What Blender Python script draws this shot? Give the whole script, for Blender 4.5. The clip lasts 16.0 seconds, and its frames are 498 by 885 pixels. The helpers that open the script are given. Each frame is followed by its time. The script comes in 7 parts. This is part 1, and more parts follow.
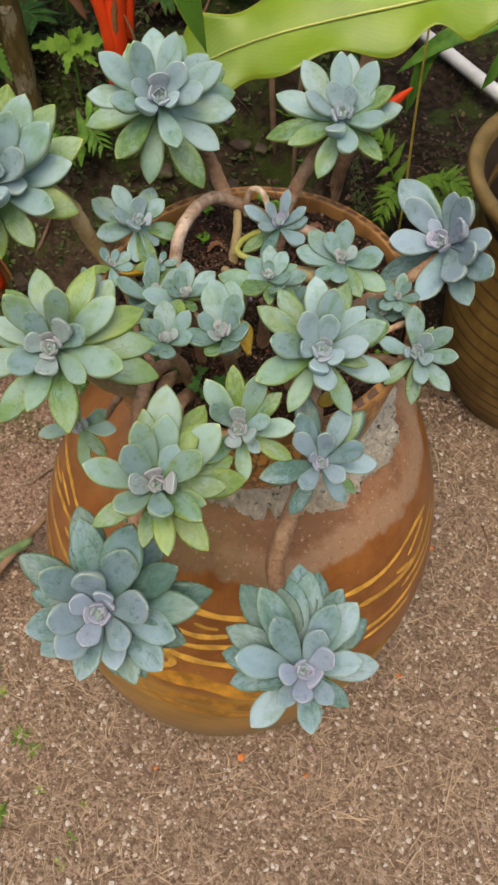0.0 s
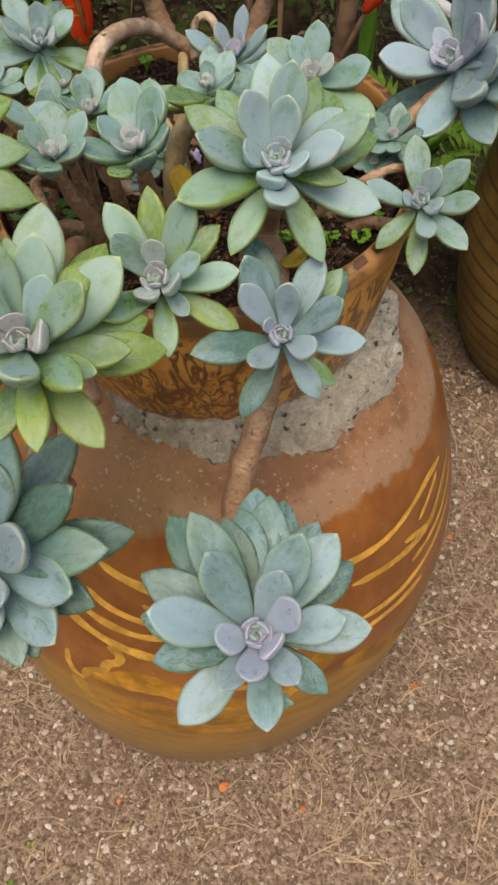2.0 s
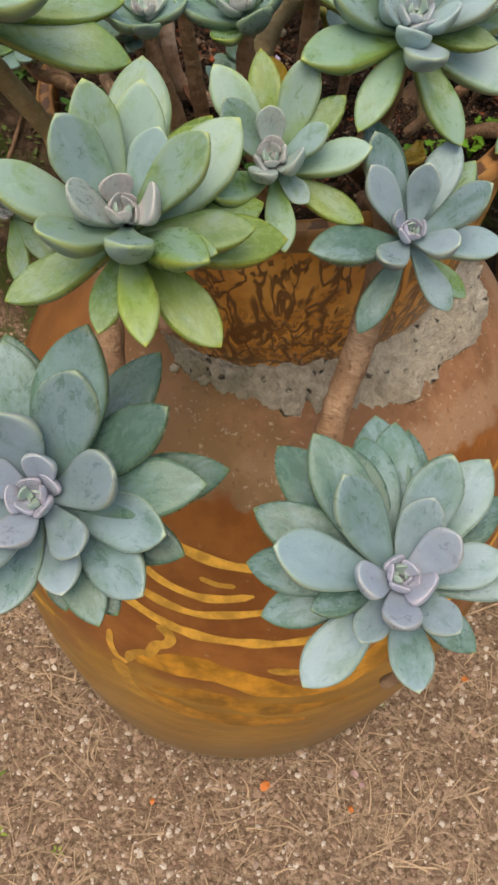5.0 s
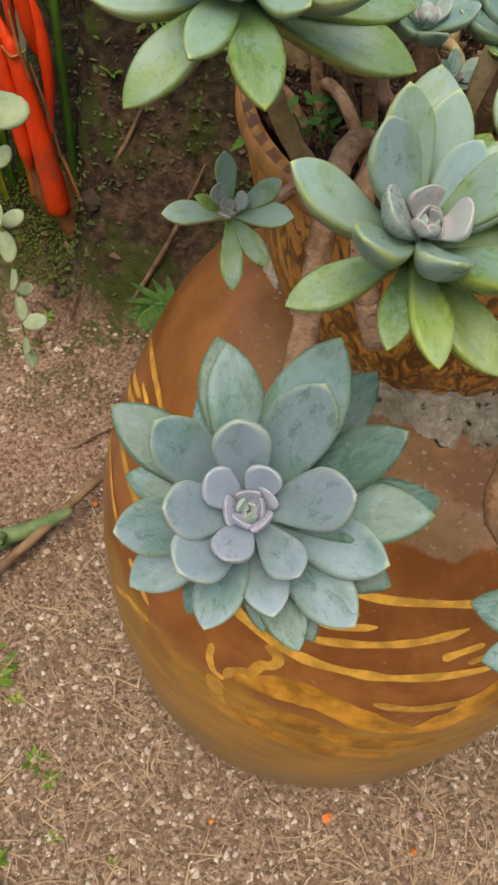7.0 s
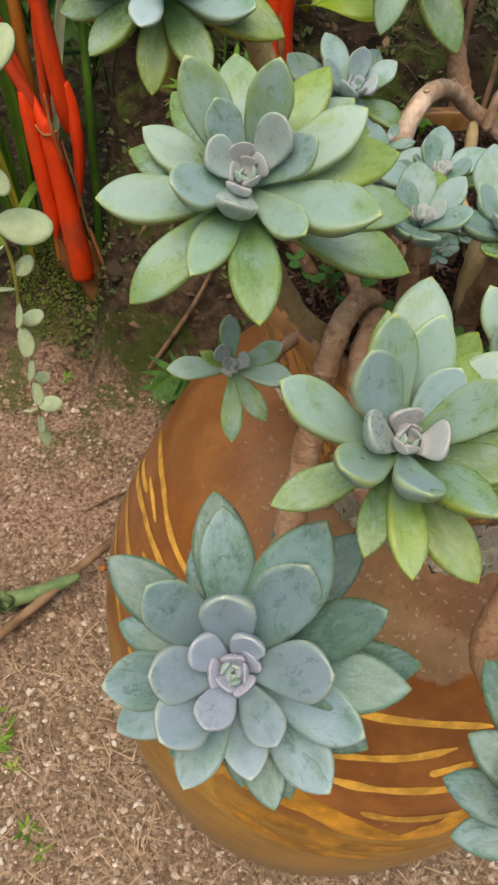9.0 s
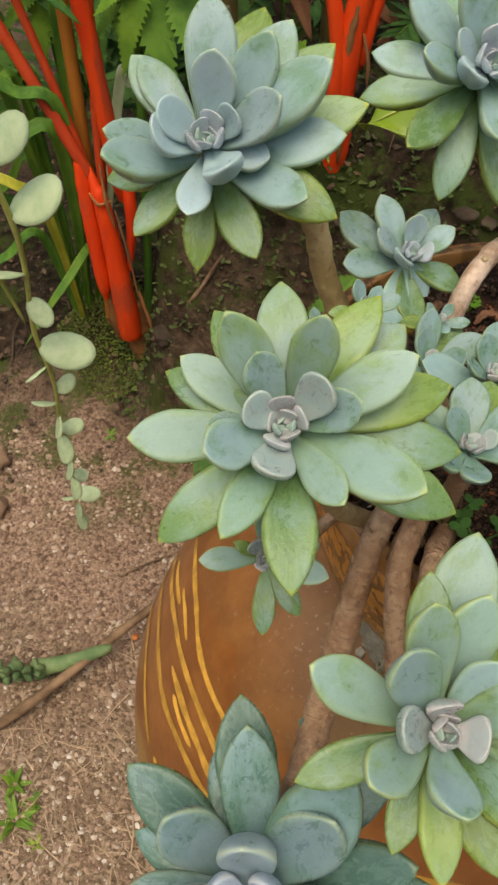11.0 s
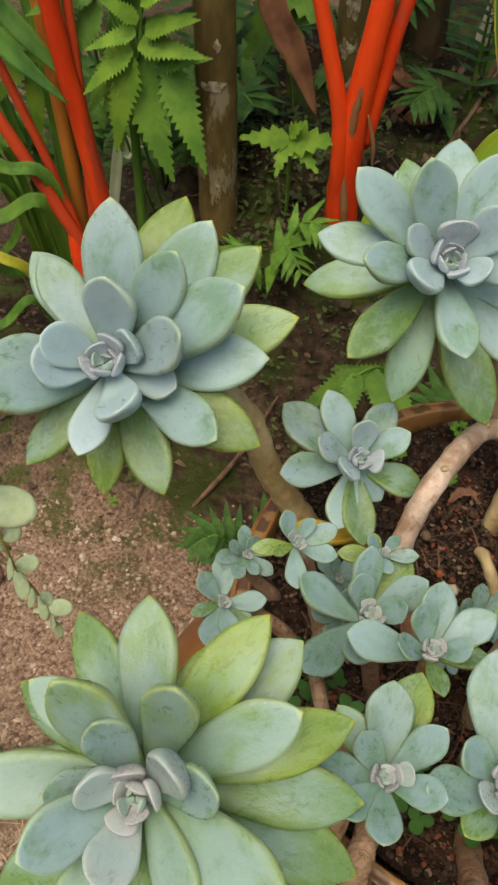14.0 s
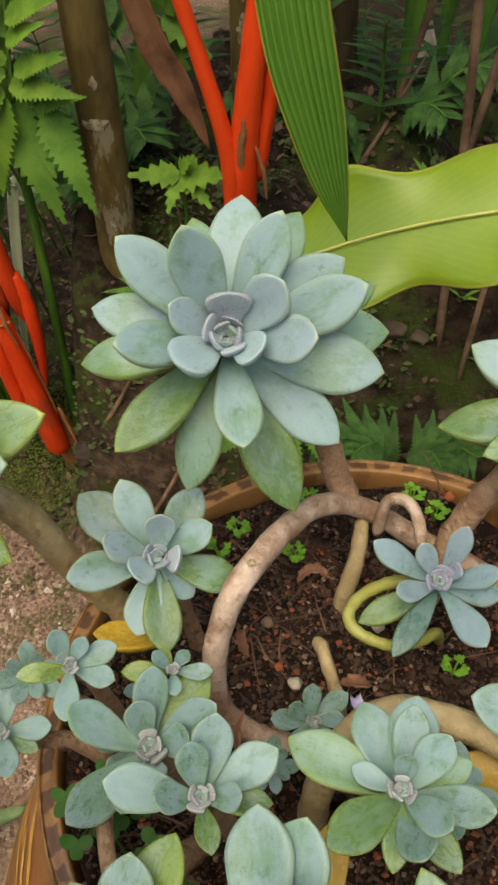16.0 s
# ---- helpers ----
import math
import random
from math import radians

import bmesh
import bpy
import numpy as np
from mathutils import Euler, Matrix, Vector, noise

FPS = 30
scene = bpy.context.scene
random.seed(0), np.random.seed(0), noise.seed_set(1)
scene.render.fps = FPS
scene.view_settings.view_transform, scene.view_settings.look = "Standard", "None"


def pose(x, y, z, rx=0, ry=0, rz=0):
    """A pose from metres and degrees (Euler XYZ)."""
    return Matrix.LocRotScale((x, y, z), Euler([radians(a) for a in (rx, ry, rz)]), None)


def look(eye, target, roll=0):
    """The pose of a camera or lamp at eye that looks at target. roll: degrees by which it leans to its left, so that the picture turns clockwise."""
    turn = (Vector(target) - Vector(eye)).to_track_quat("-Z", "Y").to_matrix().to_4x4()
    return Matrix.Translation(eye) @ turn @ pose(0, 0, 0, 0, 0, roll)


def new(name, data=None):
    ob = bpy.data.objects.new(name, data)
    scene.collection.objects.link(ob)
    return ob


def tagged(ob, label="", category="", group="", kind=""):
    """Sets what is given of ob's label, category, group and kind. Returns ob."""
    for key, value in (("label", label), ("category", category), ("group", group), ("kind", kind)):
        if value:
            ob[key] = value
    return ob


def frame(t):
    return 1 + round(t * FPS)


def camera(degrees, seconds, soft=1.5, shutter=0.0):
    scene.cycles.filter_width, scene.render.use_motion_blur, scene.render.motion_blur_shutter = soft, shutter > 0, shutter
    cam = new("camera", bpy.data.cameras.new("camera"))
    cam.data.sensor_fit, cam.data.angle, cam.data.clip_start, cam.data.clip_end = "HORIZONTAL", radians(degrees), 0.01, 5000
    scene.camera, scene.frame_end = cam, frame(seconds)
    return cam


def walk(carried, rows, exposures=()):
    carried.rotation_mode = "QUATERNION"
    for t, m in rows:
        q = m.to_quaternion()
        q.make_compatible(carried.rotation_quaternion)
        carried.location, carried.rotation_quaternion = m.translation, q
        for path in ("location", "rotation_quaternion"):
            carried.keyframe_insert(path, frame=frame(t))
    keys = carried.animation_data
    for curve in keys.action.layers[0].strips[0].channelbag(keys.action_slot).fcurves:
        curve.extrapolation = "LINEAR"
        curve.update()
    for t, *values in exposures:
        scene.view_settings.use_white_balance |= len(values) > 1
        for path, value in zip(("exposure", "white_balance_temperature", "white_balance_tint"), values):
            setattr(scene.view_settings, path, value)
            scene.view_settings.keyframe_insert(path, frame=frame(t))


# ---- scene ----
cam = camera(33.7, 16.0, 2.8)
METRES, EYE, TILT, LEAN, TURN = 0.8, 1.1084, -55.0, 0.0, 0.0
ROWS = [
    (0.0, 0.0, 0.0, 0.0, 0.0, 0.0, 0.0),
    (0.5, 0.02, 0.0608, -0.0149, 0.19, 0.52, 0.2),
    (1.0, 0.0363, 0.1205, -0.0373, 0.82, 0.79, 0.46),
    (1.5, 0.0446, 0.1781, -0.068, 0.91, 1.64, 0.68),
    (2.0, 0.0498, 0.2204, -0.0991, 1.16, 2.44, 0.85),
    (2.5, 0.0469, 0.2583, -0.1198, 1.21, 2.68, 0.97),
    (3.0, 0.0356, 0.2906, -0.137, 1.34, 2.94, 1.0),
    (5.5, -0.0404, 0.2939, -0.1424, 0.31, 3.31, 0.62),
    (6.0, -0.0699, 0.2942, -0.1438, 0.44, 3.67, -0.8),
    (6.5, -0.1009, 0.3041, -0.1512, 0.54, 4.0, -2.87),
    (7.0, -0.1212, 0.3114, -0.1411, 1.03, 4.15, -5.24),
    (7.5, -0.1222, 0.3051, -0.1252, 1.23, 4.47, -6.6),
    (8.0, -0.114, 0.2959, -0.11, 1.29, 5.03, -6.97),
    (10.5, -0.1224, 0.2922, -0.0018, 4.23, 6.64, -10.37),
    (11.0, -0.1275, 0.2945, 0.0281, 4.89, 6.07, -11.06),
    (11.5, -0.1404, 0.2924, 0.0575, 5.32, 5.37, -12.05),
    (12.0, -0.1605, 0.3003, 0.0882, 5.52, 4.87, -12.73),
    (12.5, -0.1674, 0.3098, 0.1181, 5.46, 4.99, -12.9),
    (13.0, -0.1565, 0.3187, 0.1367, 5.87, 5.48, -12.93),
    (13.5, -0.1239, 0.334, 0.1538, 7.13, 5.32, -12.95),
    (14.0, -0.0942, 0.3444, 0.1683, 7.95, 5.26, -12.7),
    (14.5, -0.0638, 0.3552, 0.1845, 8.57, 5.4, -12.29),
    (15.0, -0.0396, 0.3749, 0.2029, 8.72, 5.51, -11.26),
    (15.5, -0.0236, 0.3913, 0.2217, 8.37, 5.85, -10.37),
    (16.0, -0.0102, 0.4005, 0.23, 7.85, 6.27, -9.56),
]
EXPOSURE, KELVIN, TINT = 0.59, 7450, 7
walk(cam, [(t, pose(0, 0, EYE, TILT, LEAN, TURN) @ pose(METRES * x, METRES * y, METRES * z, 90 + pitch, roll, yaw)) for t, x, y, z, yaw, pitch, roll in ROWS],
     [(0.0, EXPOSURE, KELVIN + 50, TINT), (1.5, EXPOSURE, KELVIN + 200, TINT), (2.6, EXPOSURE + 0.12, KELVIN + 300, TINT + 1), (3.2, EXPOSURE + 0.12, KELVIN + 350, TINT + 1), (5.3, EXPOSURE + 0.05, KELVIN + 350, TINT), (7.0, EXPOSURE + 0.08, KELVIN + 350, TINT), (8.2, EXPOSURE + 0.14, KELVIN + 150, TINT), (10.3, EXPOSURE + 0.10, KELVIN + 450, TINT - 3), (13.0, EXPOSURE + 0.07, KELVIN + 450, TINT - 3), (16.0, EXPOSURE + 0.07, KELVIN + 450, TINT - 3)])

# ---- world and light ----
world = bpy.data.worlds.new("overcast")
scene.world = world
world.use_nodes = True
wn = world.node_tree.nodes
sky = wn.new("ShaderNodeTexSky")
sky.sky_type, sky.sun_disc = "NISHITA", False
sky.sun_elevation, sky.sun_rotation = radians(68), radians(190)
sky.air_density, sky.dust_density = 1.0, 4.0
bg = wn["Background"]
bg.inputs["Strength"].default_value = 0.188
world.node_tree.links.new(sky.outputs["Color"], bg.inputs["Color"])
sun = new("sun", bpy.data.lights.new("sun", "SUN"))
sun.data.energy, sun.data.angle, sun.data.color = 0.72, radians(40), (1.0, 0.95, 0.88)
sun.matrix_world = look((-0.22, -1.27, 3.2), (0, 0, 0))


# ---- materials ----
class Nodes:
    """A short way to write node materials."""

    def __init__(self, name, rough=0.6, spec=0.5):
        self.mat = bpy.data.materials.new(name)
        self.mat.use_nodes = True
        self.t = self.mat.node_tree
        self.bsdf = self.t.nodes["Principled BSDF"]
        self.bsdf.inputs["Roughness"].default_value = rough
        self.bsdf.inputs["Specular IOR Level"].default_value = spec

    def put(self, sock, v):
        if hasattr(v, "is_output"):
            self.t.links.new(v, sock)
        elif isinstance(v, (tuple, list)) and len(v) == 3 and sock.type == "RGBA":
            sock.default_value = (*v, 1)
        else:
            sock.default_value = v

    def coord(self, kind="Object"):
        return self.t.nodes.new("ShaderNodeTexCoord").outputs[kind]

    def xyz(self, v):
        n = self.t.nodes.new("ShaderNodeSeparateXYZ")
        self.put(n.inputs[0], v)
        return n.outputs

    def scaled(self, v, s):
        n = self.t.nodes.new("ShaderNodeMapping")
        self.put(n.inputs["Vector"], v)
        n.inputs["Scale"].default_value = s
        return n.outputs[0]

    def random(self):
        return self.t.nodes.new("ShaderNodeObjectInfo").outputs["Random"]

    def island(self):
        return self.t.nodes.new("ShaderNodeNewGeometry").outputs["Random Per Island"]

    def noise(self, scale, detail=4, rough=0.6, vec=None, distort=0.0):
        n = self.t.nodes.new("ShaderNodeTexNoise")
        self.put(n.inputs["Vector"], vec if vec is not None else self.coord())
        n.inputs["Scale"].default_value, n.inputs["Detail"].default_value = scale, detail
        n.inputs["Roughness"].default_value, n.inputs["Distortion"].default_value = rough, distort
        return n.outputs["Fac"]

    def voronoi(self, scale, vec=None, feature="F1", out="Distance"):
        n = self.t.nodes.new("ShaderNodeTexVoronoi")
        n.feature = feature
        self.put(n.inputs["Vector"], vec if vec is not None else self.coord())
        n.inputs["Scale"].default_value = scale
        return n.outputs[out]

    def math(self, op, a, b=0.0, clamp=False):
        n = self.t.nodes.new("ShaderNodeMath")
        n.operation, n.use_clamp = op, clamp
        self.put(n.inputs[0], a)
        self.put(n.inputs[1], b)
        return n.outputs[0]

    def step(self, v, a, b, lo=0.0, hi=1.0):
        n = self.t.nodes.new("ShaderNodeMapRange")
        n.interpolation_type = "SMOOTHSTEP"
        for i, x in enumerate((v, a, b, lo, hi)):
            self.put(n.inputs[i], x)
        return n.outputs[0]

    def mix(self, f, a, b):
        n = self.t.nodes.new("ShaderNodeMix")
        n.data_type = "RGBA"
        self.put(n.inputs[0], f)
        self.put(n.inputs[6], a)
        self.put(n.inputs[7], b)
        return n.outputs[2]

    def vary(self, col, amount, r=None):
        n = self.t.nodes.new("ShaderNodeHueSaturation")
        self.put(n.inputs["Color"], col)
        self.put(n.inputs["Value"], self.step(r if r is not None else self.random(), 0, 1, 1 - amount, 1 + amount))
        return n.outputs[0]

    def bump(self, h, strength=0.3, dist=0.002):
        n = self.t.nodes.new("ShaderNodeBump")
        self.put(n.inputs["Height"], h)
        n.inputs["Strength"].default_value, n.inputs["Distance"].default_value = strength, dist
        self.t.links.new(n.outputs[0], self.bsdf.inputs["Normal"])

    def done(self, col, rough=None):
        self.put(self.bsdf.inputs["Base Color"], col)
        if rough is not None:
            self.put(self.bsdf.inputs["Roughness"], rough)
        return self.mat


def leaf_material(name, bloom, under, rim, cover, sub=0.03):
    """Succulent leaf: a waxy bloom over green skin, rubbed off in glossy patches, with a paler margin."""
    n = Nodes(name, 0.45, 0.42)
    uv = n.xyz(n.coord("UV"))
    obj = n.coord("Object")
    side = n.math("ABSOLUTE", n.math("SUBTRACT", uv[0], 0.5))
    r = n.random()
    shift = n.t.nodes.new("ShaderNodeVectorMath")
    n.put(shift.inputs[0], obj)
    comb = n.t.nodes.new("ShaderNodeCombineXYZ")
    n.put(comb.inputs[0], n.math("MULTIPLY", r, 7.0))
    n.put(comb.inputs[1], n.math("MULTIPLY", r, 3.0))
    n.put(shift.inputs[1], comb.outputs[0])
    vec = n.scaled(shift.outputs[0], (1.0, 1.5, 1.0))
    big = n.noise(2.2, 3, 0.5, vec, 0.4)
    fine = n.noise(17, 6, 0.75, vec)
    worn = n.math("ADD", n.math("MULTIPLY", big, 0.70), n.math("MULTIPLY", fine, 0.30))
    edge = n.math("ADD", cover, n.math("MULTIPLY", n.math("SUBTRACT", r, 0.5), 0.10))
    mask = n.step(worn, n.math("SUBTRACT", edge, 0.09), n.math("ADD", edge, 0.07))
    col = n.mix(n.math("MULTIPLY", mask, 0.85), bloom, under)
    # the bloom lies thickest along the middle and thins in cloudy smears
    cloud = n.noise(4.5, 5, 0.65, vec, 0.6)
    col = n.mix(n.math("MULTIPLY", n.step(cloud, 0.50, 0.66), n.step(side, 0.42, 0.15, 0.0, 0.38)), col, tuple(min(0.62, 1.14 * x + 0.02) for x in bloom))
    col = n.mix(n.step(cloud, 0.46, 0.30, 0.0, 0.40), col, tuple(0.72 * x for x in under))
    # greener towards the root and, softly, towards the margins
    col = n.mix(n.step(uv[1], 0.55, 0.12, 0.0, 0.50), col, under)
    col = n.mix(n.step(side, 0.24, 0.46, 0.0, 0.25), col, tuple(0.55 * a + 0.45 * b for a, b in zip(under, rim)))
    # sharp rubbed scuffs near the tip where the bloom is gone
    streak = n.noise(7.5, 7, 0.72, n.scaled(vec, (0.9, 1.3, 1.0)), 0.8)
    rub = n.step(streak, n.math("ADD", edge, 0.060), n.math("ADD", edge, 0.085))
    rub = n.math("MULTIPLY", rub, n.step(uv[1], 0.25, 0.6))
    col = n.mix(n.math("MULTIPLY", rub, 0.36), col, tuple(0.66 * x for x in under))
    grain = n.noise(75, 3, 0.6, vec)
    col = n.mix(n.step(grain, 0.45, 0.8, 0.0, 0.16), col, tuple(min(0.7, 1.5 * x + 0.05) for x in bloom))
    marg = n.math("MAXIMUM", n.step(side, 0.468, 0.495), n.step(uv[1], 0.955, 0.995))
    col = n.mix(n.math("MULTIPLY", marg, 0.62), col, rim)
    spot = n.step(n.noise(60, 2, 0.5, vec), 0.73, 0.79)
    col = n.mix(n.math("MULTIPLY", spot, 0.30), col, (0.66, 0.70, 0.68))
    scar = n.step(n.noise(11, 6, 0.75, n.scaled(vec, (1, 4, 1)), 1.5), 0.70, 0.74)
    col = n.mix(n.math("MULTIPLY", scar, 0.28), col, (0.10, 0.13, 0.09))
    n.bump(n.math("ADD", big, n.math("ADD", n.math("MULTIPLY", fine, 0.6), n.math("MULTIPLY", grain, 0.25))), 0.16, 0.02)
    b = n.bsdf.inputs
    b["Subsurface Weight"].default_value = sub
    b["Subsurface Radius"].default_value = (0.3, 0.5, 0.2)
    b["Subsurface Scale"].default_value = 0.01
    gloss = n.math("ADD", n.math("MULTIPLY", mask, -0.10), n.math("ADD", n.math("MULTIPLY", rub, -0.12), n.step(cloud, 0.5, 0.3, 0.0, -0.08)))
    return n.done(n.vary(col, 0.10, r), n.math("ADD", 0.39, gloss))


LEAF = {
    "bud": leaf_material("leaf_bud", (0.30, 0.41, 0.37), (0.27, 0.39, 0.31), (0.36, 0.40, 0.37), 0.58),
    "heart": leaf_material("leaf_heart", (0.335, 0.405, 0.455), (0.36, 0.385, 0.425), (0.395, 0.39, 0.42), 0.52),
    "heart_pale": leaf_material("leaf_heart_pale", (0.355, 0.40, 0.405), (0.39, 0.365, 0.38), (0.41, 0.38, 0.385), 0.51),
    "lilac_heart": leaf_material("leaf_lilac_heart", (0.335, 0.375, 0.475), (0.375, 0.365, 0.455), (0.43, 0.395, 0.45), 0.51),
    "lilac": leaf_material("leaf_lilac", (0.285, 0.355, 0.445), (0.30, 0.345, 0.425), (0.42, 0.43, 0.43), 0.54),
    "pink": leaf_material("leaf_pink", (0.295, 0.420, 0.455), (0.30, 0.40, 0.415), (0.34, 0.43, 0.42), 0.54),
    "pink_pale": leaf_material("leaf_pink_pale", (0.305, 0.405, 0.40), (0.32, 0.37, 0.36), (0.38, 0.42, 0.37), 0.53),
    "powder_green": leaf_material("leaf_powder_green", (0.262, 0.36, 0.40), (0.18, 0.285, 0.255), (0.42, 0.49, 0.33), 0.57),
    "powder": leaf_material("leaf_powder", (0.228, 0.312, 0.372), (0.165, 0.255, 0.265), (0.42, 0.48, 0.37), 0.56),
    "blue": leaf_material("leaf_blue", (0.196, 0.295, 0.343), (0.112, 0.205, 0.19), (0.37, 0.46, 0.30), 0.54),
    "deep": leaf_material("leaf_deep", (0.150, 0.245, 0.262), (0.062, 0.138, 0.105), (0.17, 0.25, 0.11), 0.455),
    "sage": leaf_material("leaf_sage", (0.212, 0.320, 0.335), (0.132, 0.240, 0.155), (0.36, 0.45, 0.22), 0.555),
    "cluster": leaf_material("leaf_cluster", (0.178, 0.282, 0.290), (0.105, 0.205, 0.135), (0.30, 0.39, 0.22), 0.55),
    "pale": leaf_material("leaf_pale", (0.200, 0.308, 0.272), (0.142, 0.242, 0.092), (0.38, 0.45, 0.14), 0.57),
    "green": leaf_material("leaf_green", (0.155, 0.26, 0.20), (0.098, 0.185, 0.04), (0.34, 0.40, 0.07), 0.49),
    "lime": leaf_material("leaf_lime", (0.175, 0.275, 0.155), (0.145, 0.230, 0.034), (0.38, 0.39, 0.05), 0.46),
    "yellow": leaf_material("leaf_yellow", (0.50, 0.36, 0.06), (0.45, 0.28, 0.03), (0.50, 0.33, 0.04), 0.40),
}


def bark_material(name, a, b, c, scar=0.5, rough=0.68, relief=0.8):
    """Mottled bark with faint crosswise leaf scars; u runs round the stem, v along it in metres."""
    n = Nodes(name, rough, 0.35)
    f = n.noise(210, 5, 0.7)
    g = n.noise(48, 5, 0.65)
    uv = n.coord("UV")
    col = n.mix(n.step(g, 0.36, 0.64), a, b)
    col = n.mix(n.math("MULTIPLY", n.step(f, 0.52, 0.68), 0.75), col, c)
    cells = n.voronoi(1.0, n.scaled(uv, (3.0, 120, 1)))
    mark = n.step(cells, 0.26, 0.14)
    rings = n.noise(1.0, 3, 0.6, n.scaled(uv, (1.6, 190, 1)), 0.5)
    col = n.mix(n.math("MULTIPLY", mark, scar * 0.55), col, tuple(min(1, x * 1.45) for x in b))
    col = n.mix(n.math("MULTIPLY", n.step(rings, 0.54, 0.66), 0.45 * min(1.0, 0.25 + scar)), col, c)
    n.bump(n.math("ADD", n.math("ADD", f, n.math("MULTIPLY", g, 1.5)), n.math("MULTIPLY", rings, 0.8 + 2.0 * scar)), relief, 0.0030)
    return n.done(col)


STEM = bark_material("stem_bark", (0.30, 0.170, 0.10), (0.45, 0.30, 0.195), (0.17, 0.088, 0.05), 0.45, 0.66, 0.65)
STEM_PALE = bark_material("stem_bark_pale", (0.31, 0.195, 0.130), (0.56, 0.44, 0.355), (0.22, 0.13, 0.085), 0.06, 0.36, 0.50)
STEM_TAN = bark_material("stem_bark_tan", (0.30, 0.225, 0.115), (0.42, 0.335, 0.19), (0.21, 0.14, 0.07), 0.12, 0.5, 0.40)
STEM_SCAR = bark_material("stem_bark_scarred", (0.33, 0.25, 0.115), (0.45, 0.34, 0.185), (0.25, 0.14, 0.075), 0.60, 0.6, 0.22)
STEM_GREEN = bark_material("stem_green", (0.26, 0.27, 0.06), (0.33, 0.34, 0.10), (0.22, 0.20, 0.06), 0.0, 0.42, 0.10)


def plain(name, col, rough=0.6, amount=0.15, scale=30, island=False):
    n = Nodes(name, rough, 0.4)
    f = n.noise(scale, 4)
    c = n.mix(n.step(f, 0.3, 0.7), tuple(x * (1 - amount) for x in col), tuple(min(1, x * (1 + amount)) for x in col))
    n.bump(f, 0.2, 0.002)
    return n.done(n.vary(c, 0.2, n.island() if island else None))


def jar_material():
    n = Nodes("jar_glaze", 0.38, 0.5)
    o = n.coord()
    p = n.xyz(o)
    wob = n.noise(9, 3, 0.55)
    h = n.math("ADD", p[2], n.math("MULTIPLY", n.math("SUBTRACT", wob, 0.5), 0.10))
    mott = n.noise(26, 5, 0.65)
    brown = n.mix(n.step(mott, 0.35, 0.7), (0.205, 0.070, 0.018), (0.315, 0.120, 0.032))
    ochre = n.mix(n.step(n.noise(14, 4, 0.6, n.scaled(o, (1, 1, 3))), 0.35, 0.65), (0.28, 0.145, 0.024), (0.42, 0.225, 0.038))
    low = n.math("MULTIPLY", n.step(h, 0.262, 0.235), n.step(n.noise(7, 4, 0.6, n.scaled(o, (1, 1, 2.2)), 0.5), 0.30, 0.44))
    col = n.mix(low, brown, ochre)
    dull = n.mix(n.noise(40, 5, 0.7), (0.21, 0.14, 0.055), (0.31, 0.22, 0.11))
    foot = n.step(h, 0.125, 0.06)
    col = n.mix(n.math("MULTIPLY", foot, 0.7), col, dull)
    ragged = n.math("ADD", h, n.math("MULTIPLY", n.math("SUBTRACT", n.noise(55, 5, 0.7), 0.5), 0.035))
    worn = n.step(ragged, 0.410, 0.418)
    red = n.mix(n.step(n.noise(26, 5, 0.7), 0.42, 0.62), (0.20, 0.102, 0.052), (0.30, 0.158, 0.088))
    clay = n.mix(n.step(ragged, 0.452, 0.436), red, n.mix(n.noise(60, 5, 0.7), (0.27, 0.165, 0.10), (0.41, 0.27, 0.175)))
    olive = n.step(n.math("ADD", n.math("MULTIPLY", p[0], 4.0), n.noise(14, 4, 0.6)), 0.66, 0.44)
    clay = n.mix(n.math("MULTIPLY", olive, 0.8), clay, n.mix(n.noise(70, 5, 0.7), (0.130, 0.086, 0.030), (0.215, 0.148, 0.060)))
    clay = n.mix(n.step(n.noise(90, 4, 0.7), 0.6, 0.72), clay, (0.33, 0.24, 0.17))
    clay = n.mix(n.math("MULTIPLY", n.step(n.noise(260, 2, 0.5), 0.64, 0.70), 0.7), clay, (0.46, 0.39, 0.30))
    clay = n.mix(n.math("MULTIPLY", n.step(n.noise(190, 3, 0.6), 0.60, 0.70), 0.6), clay, (0.085, 0.05, 0.028))
    worn = n.math("MULTIPLY", worn, n.step(n.math("ADD", p[0], n.math("MULTIPLY", n.noise(18, 4, 0.6), 0.08)), -0.10, 0.0, 0.25, 1.0))
    col = n.mix(n.math("MULTIPLY", worn, 0.74), col, clay)
    speck = n.step(n.noise(130, 2), 0.70, 0.76)
    col = n.mix(n.math("MULTIPLY", speck, 0.3), col, (0.5, 0.38, 0.25))
    n.bump(n.math("ADD", mott, n.noise(120, 3)), 0.12, 0.003)
    return n.done(col, n.math("ADD", 0.30, n.math("MULTIPLY", worn, 0.45)))


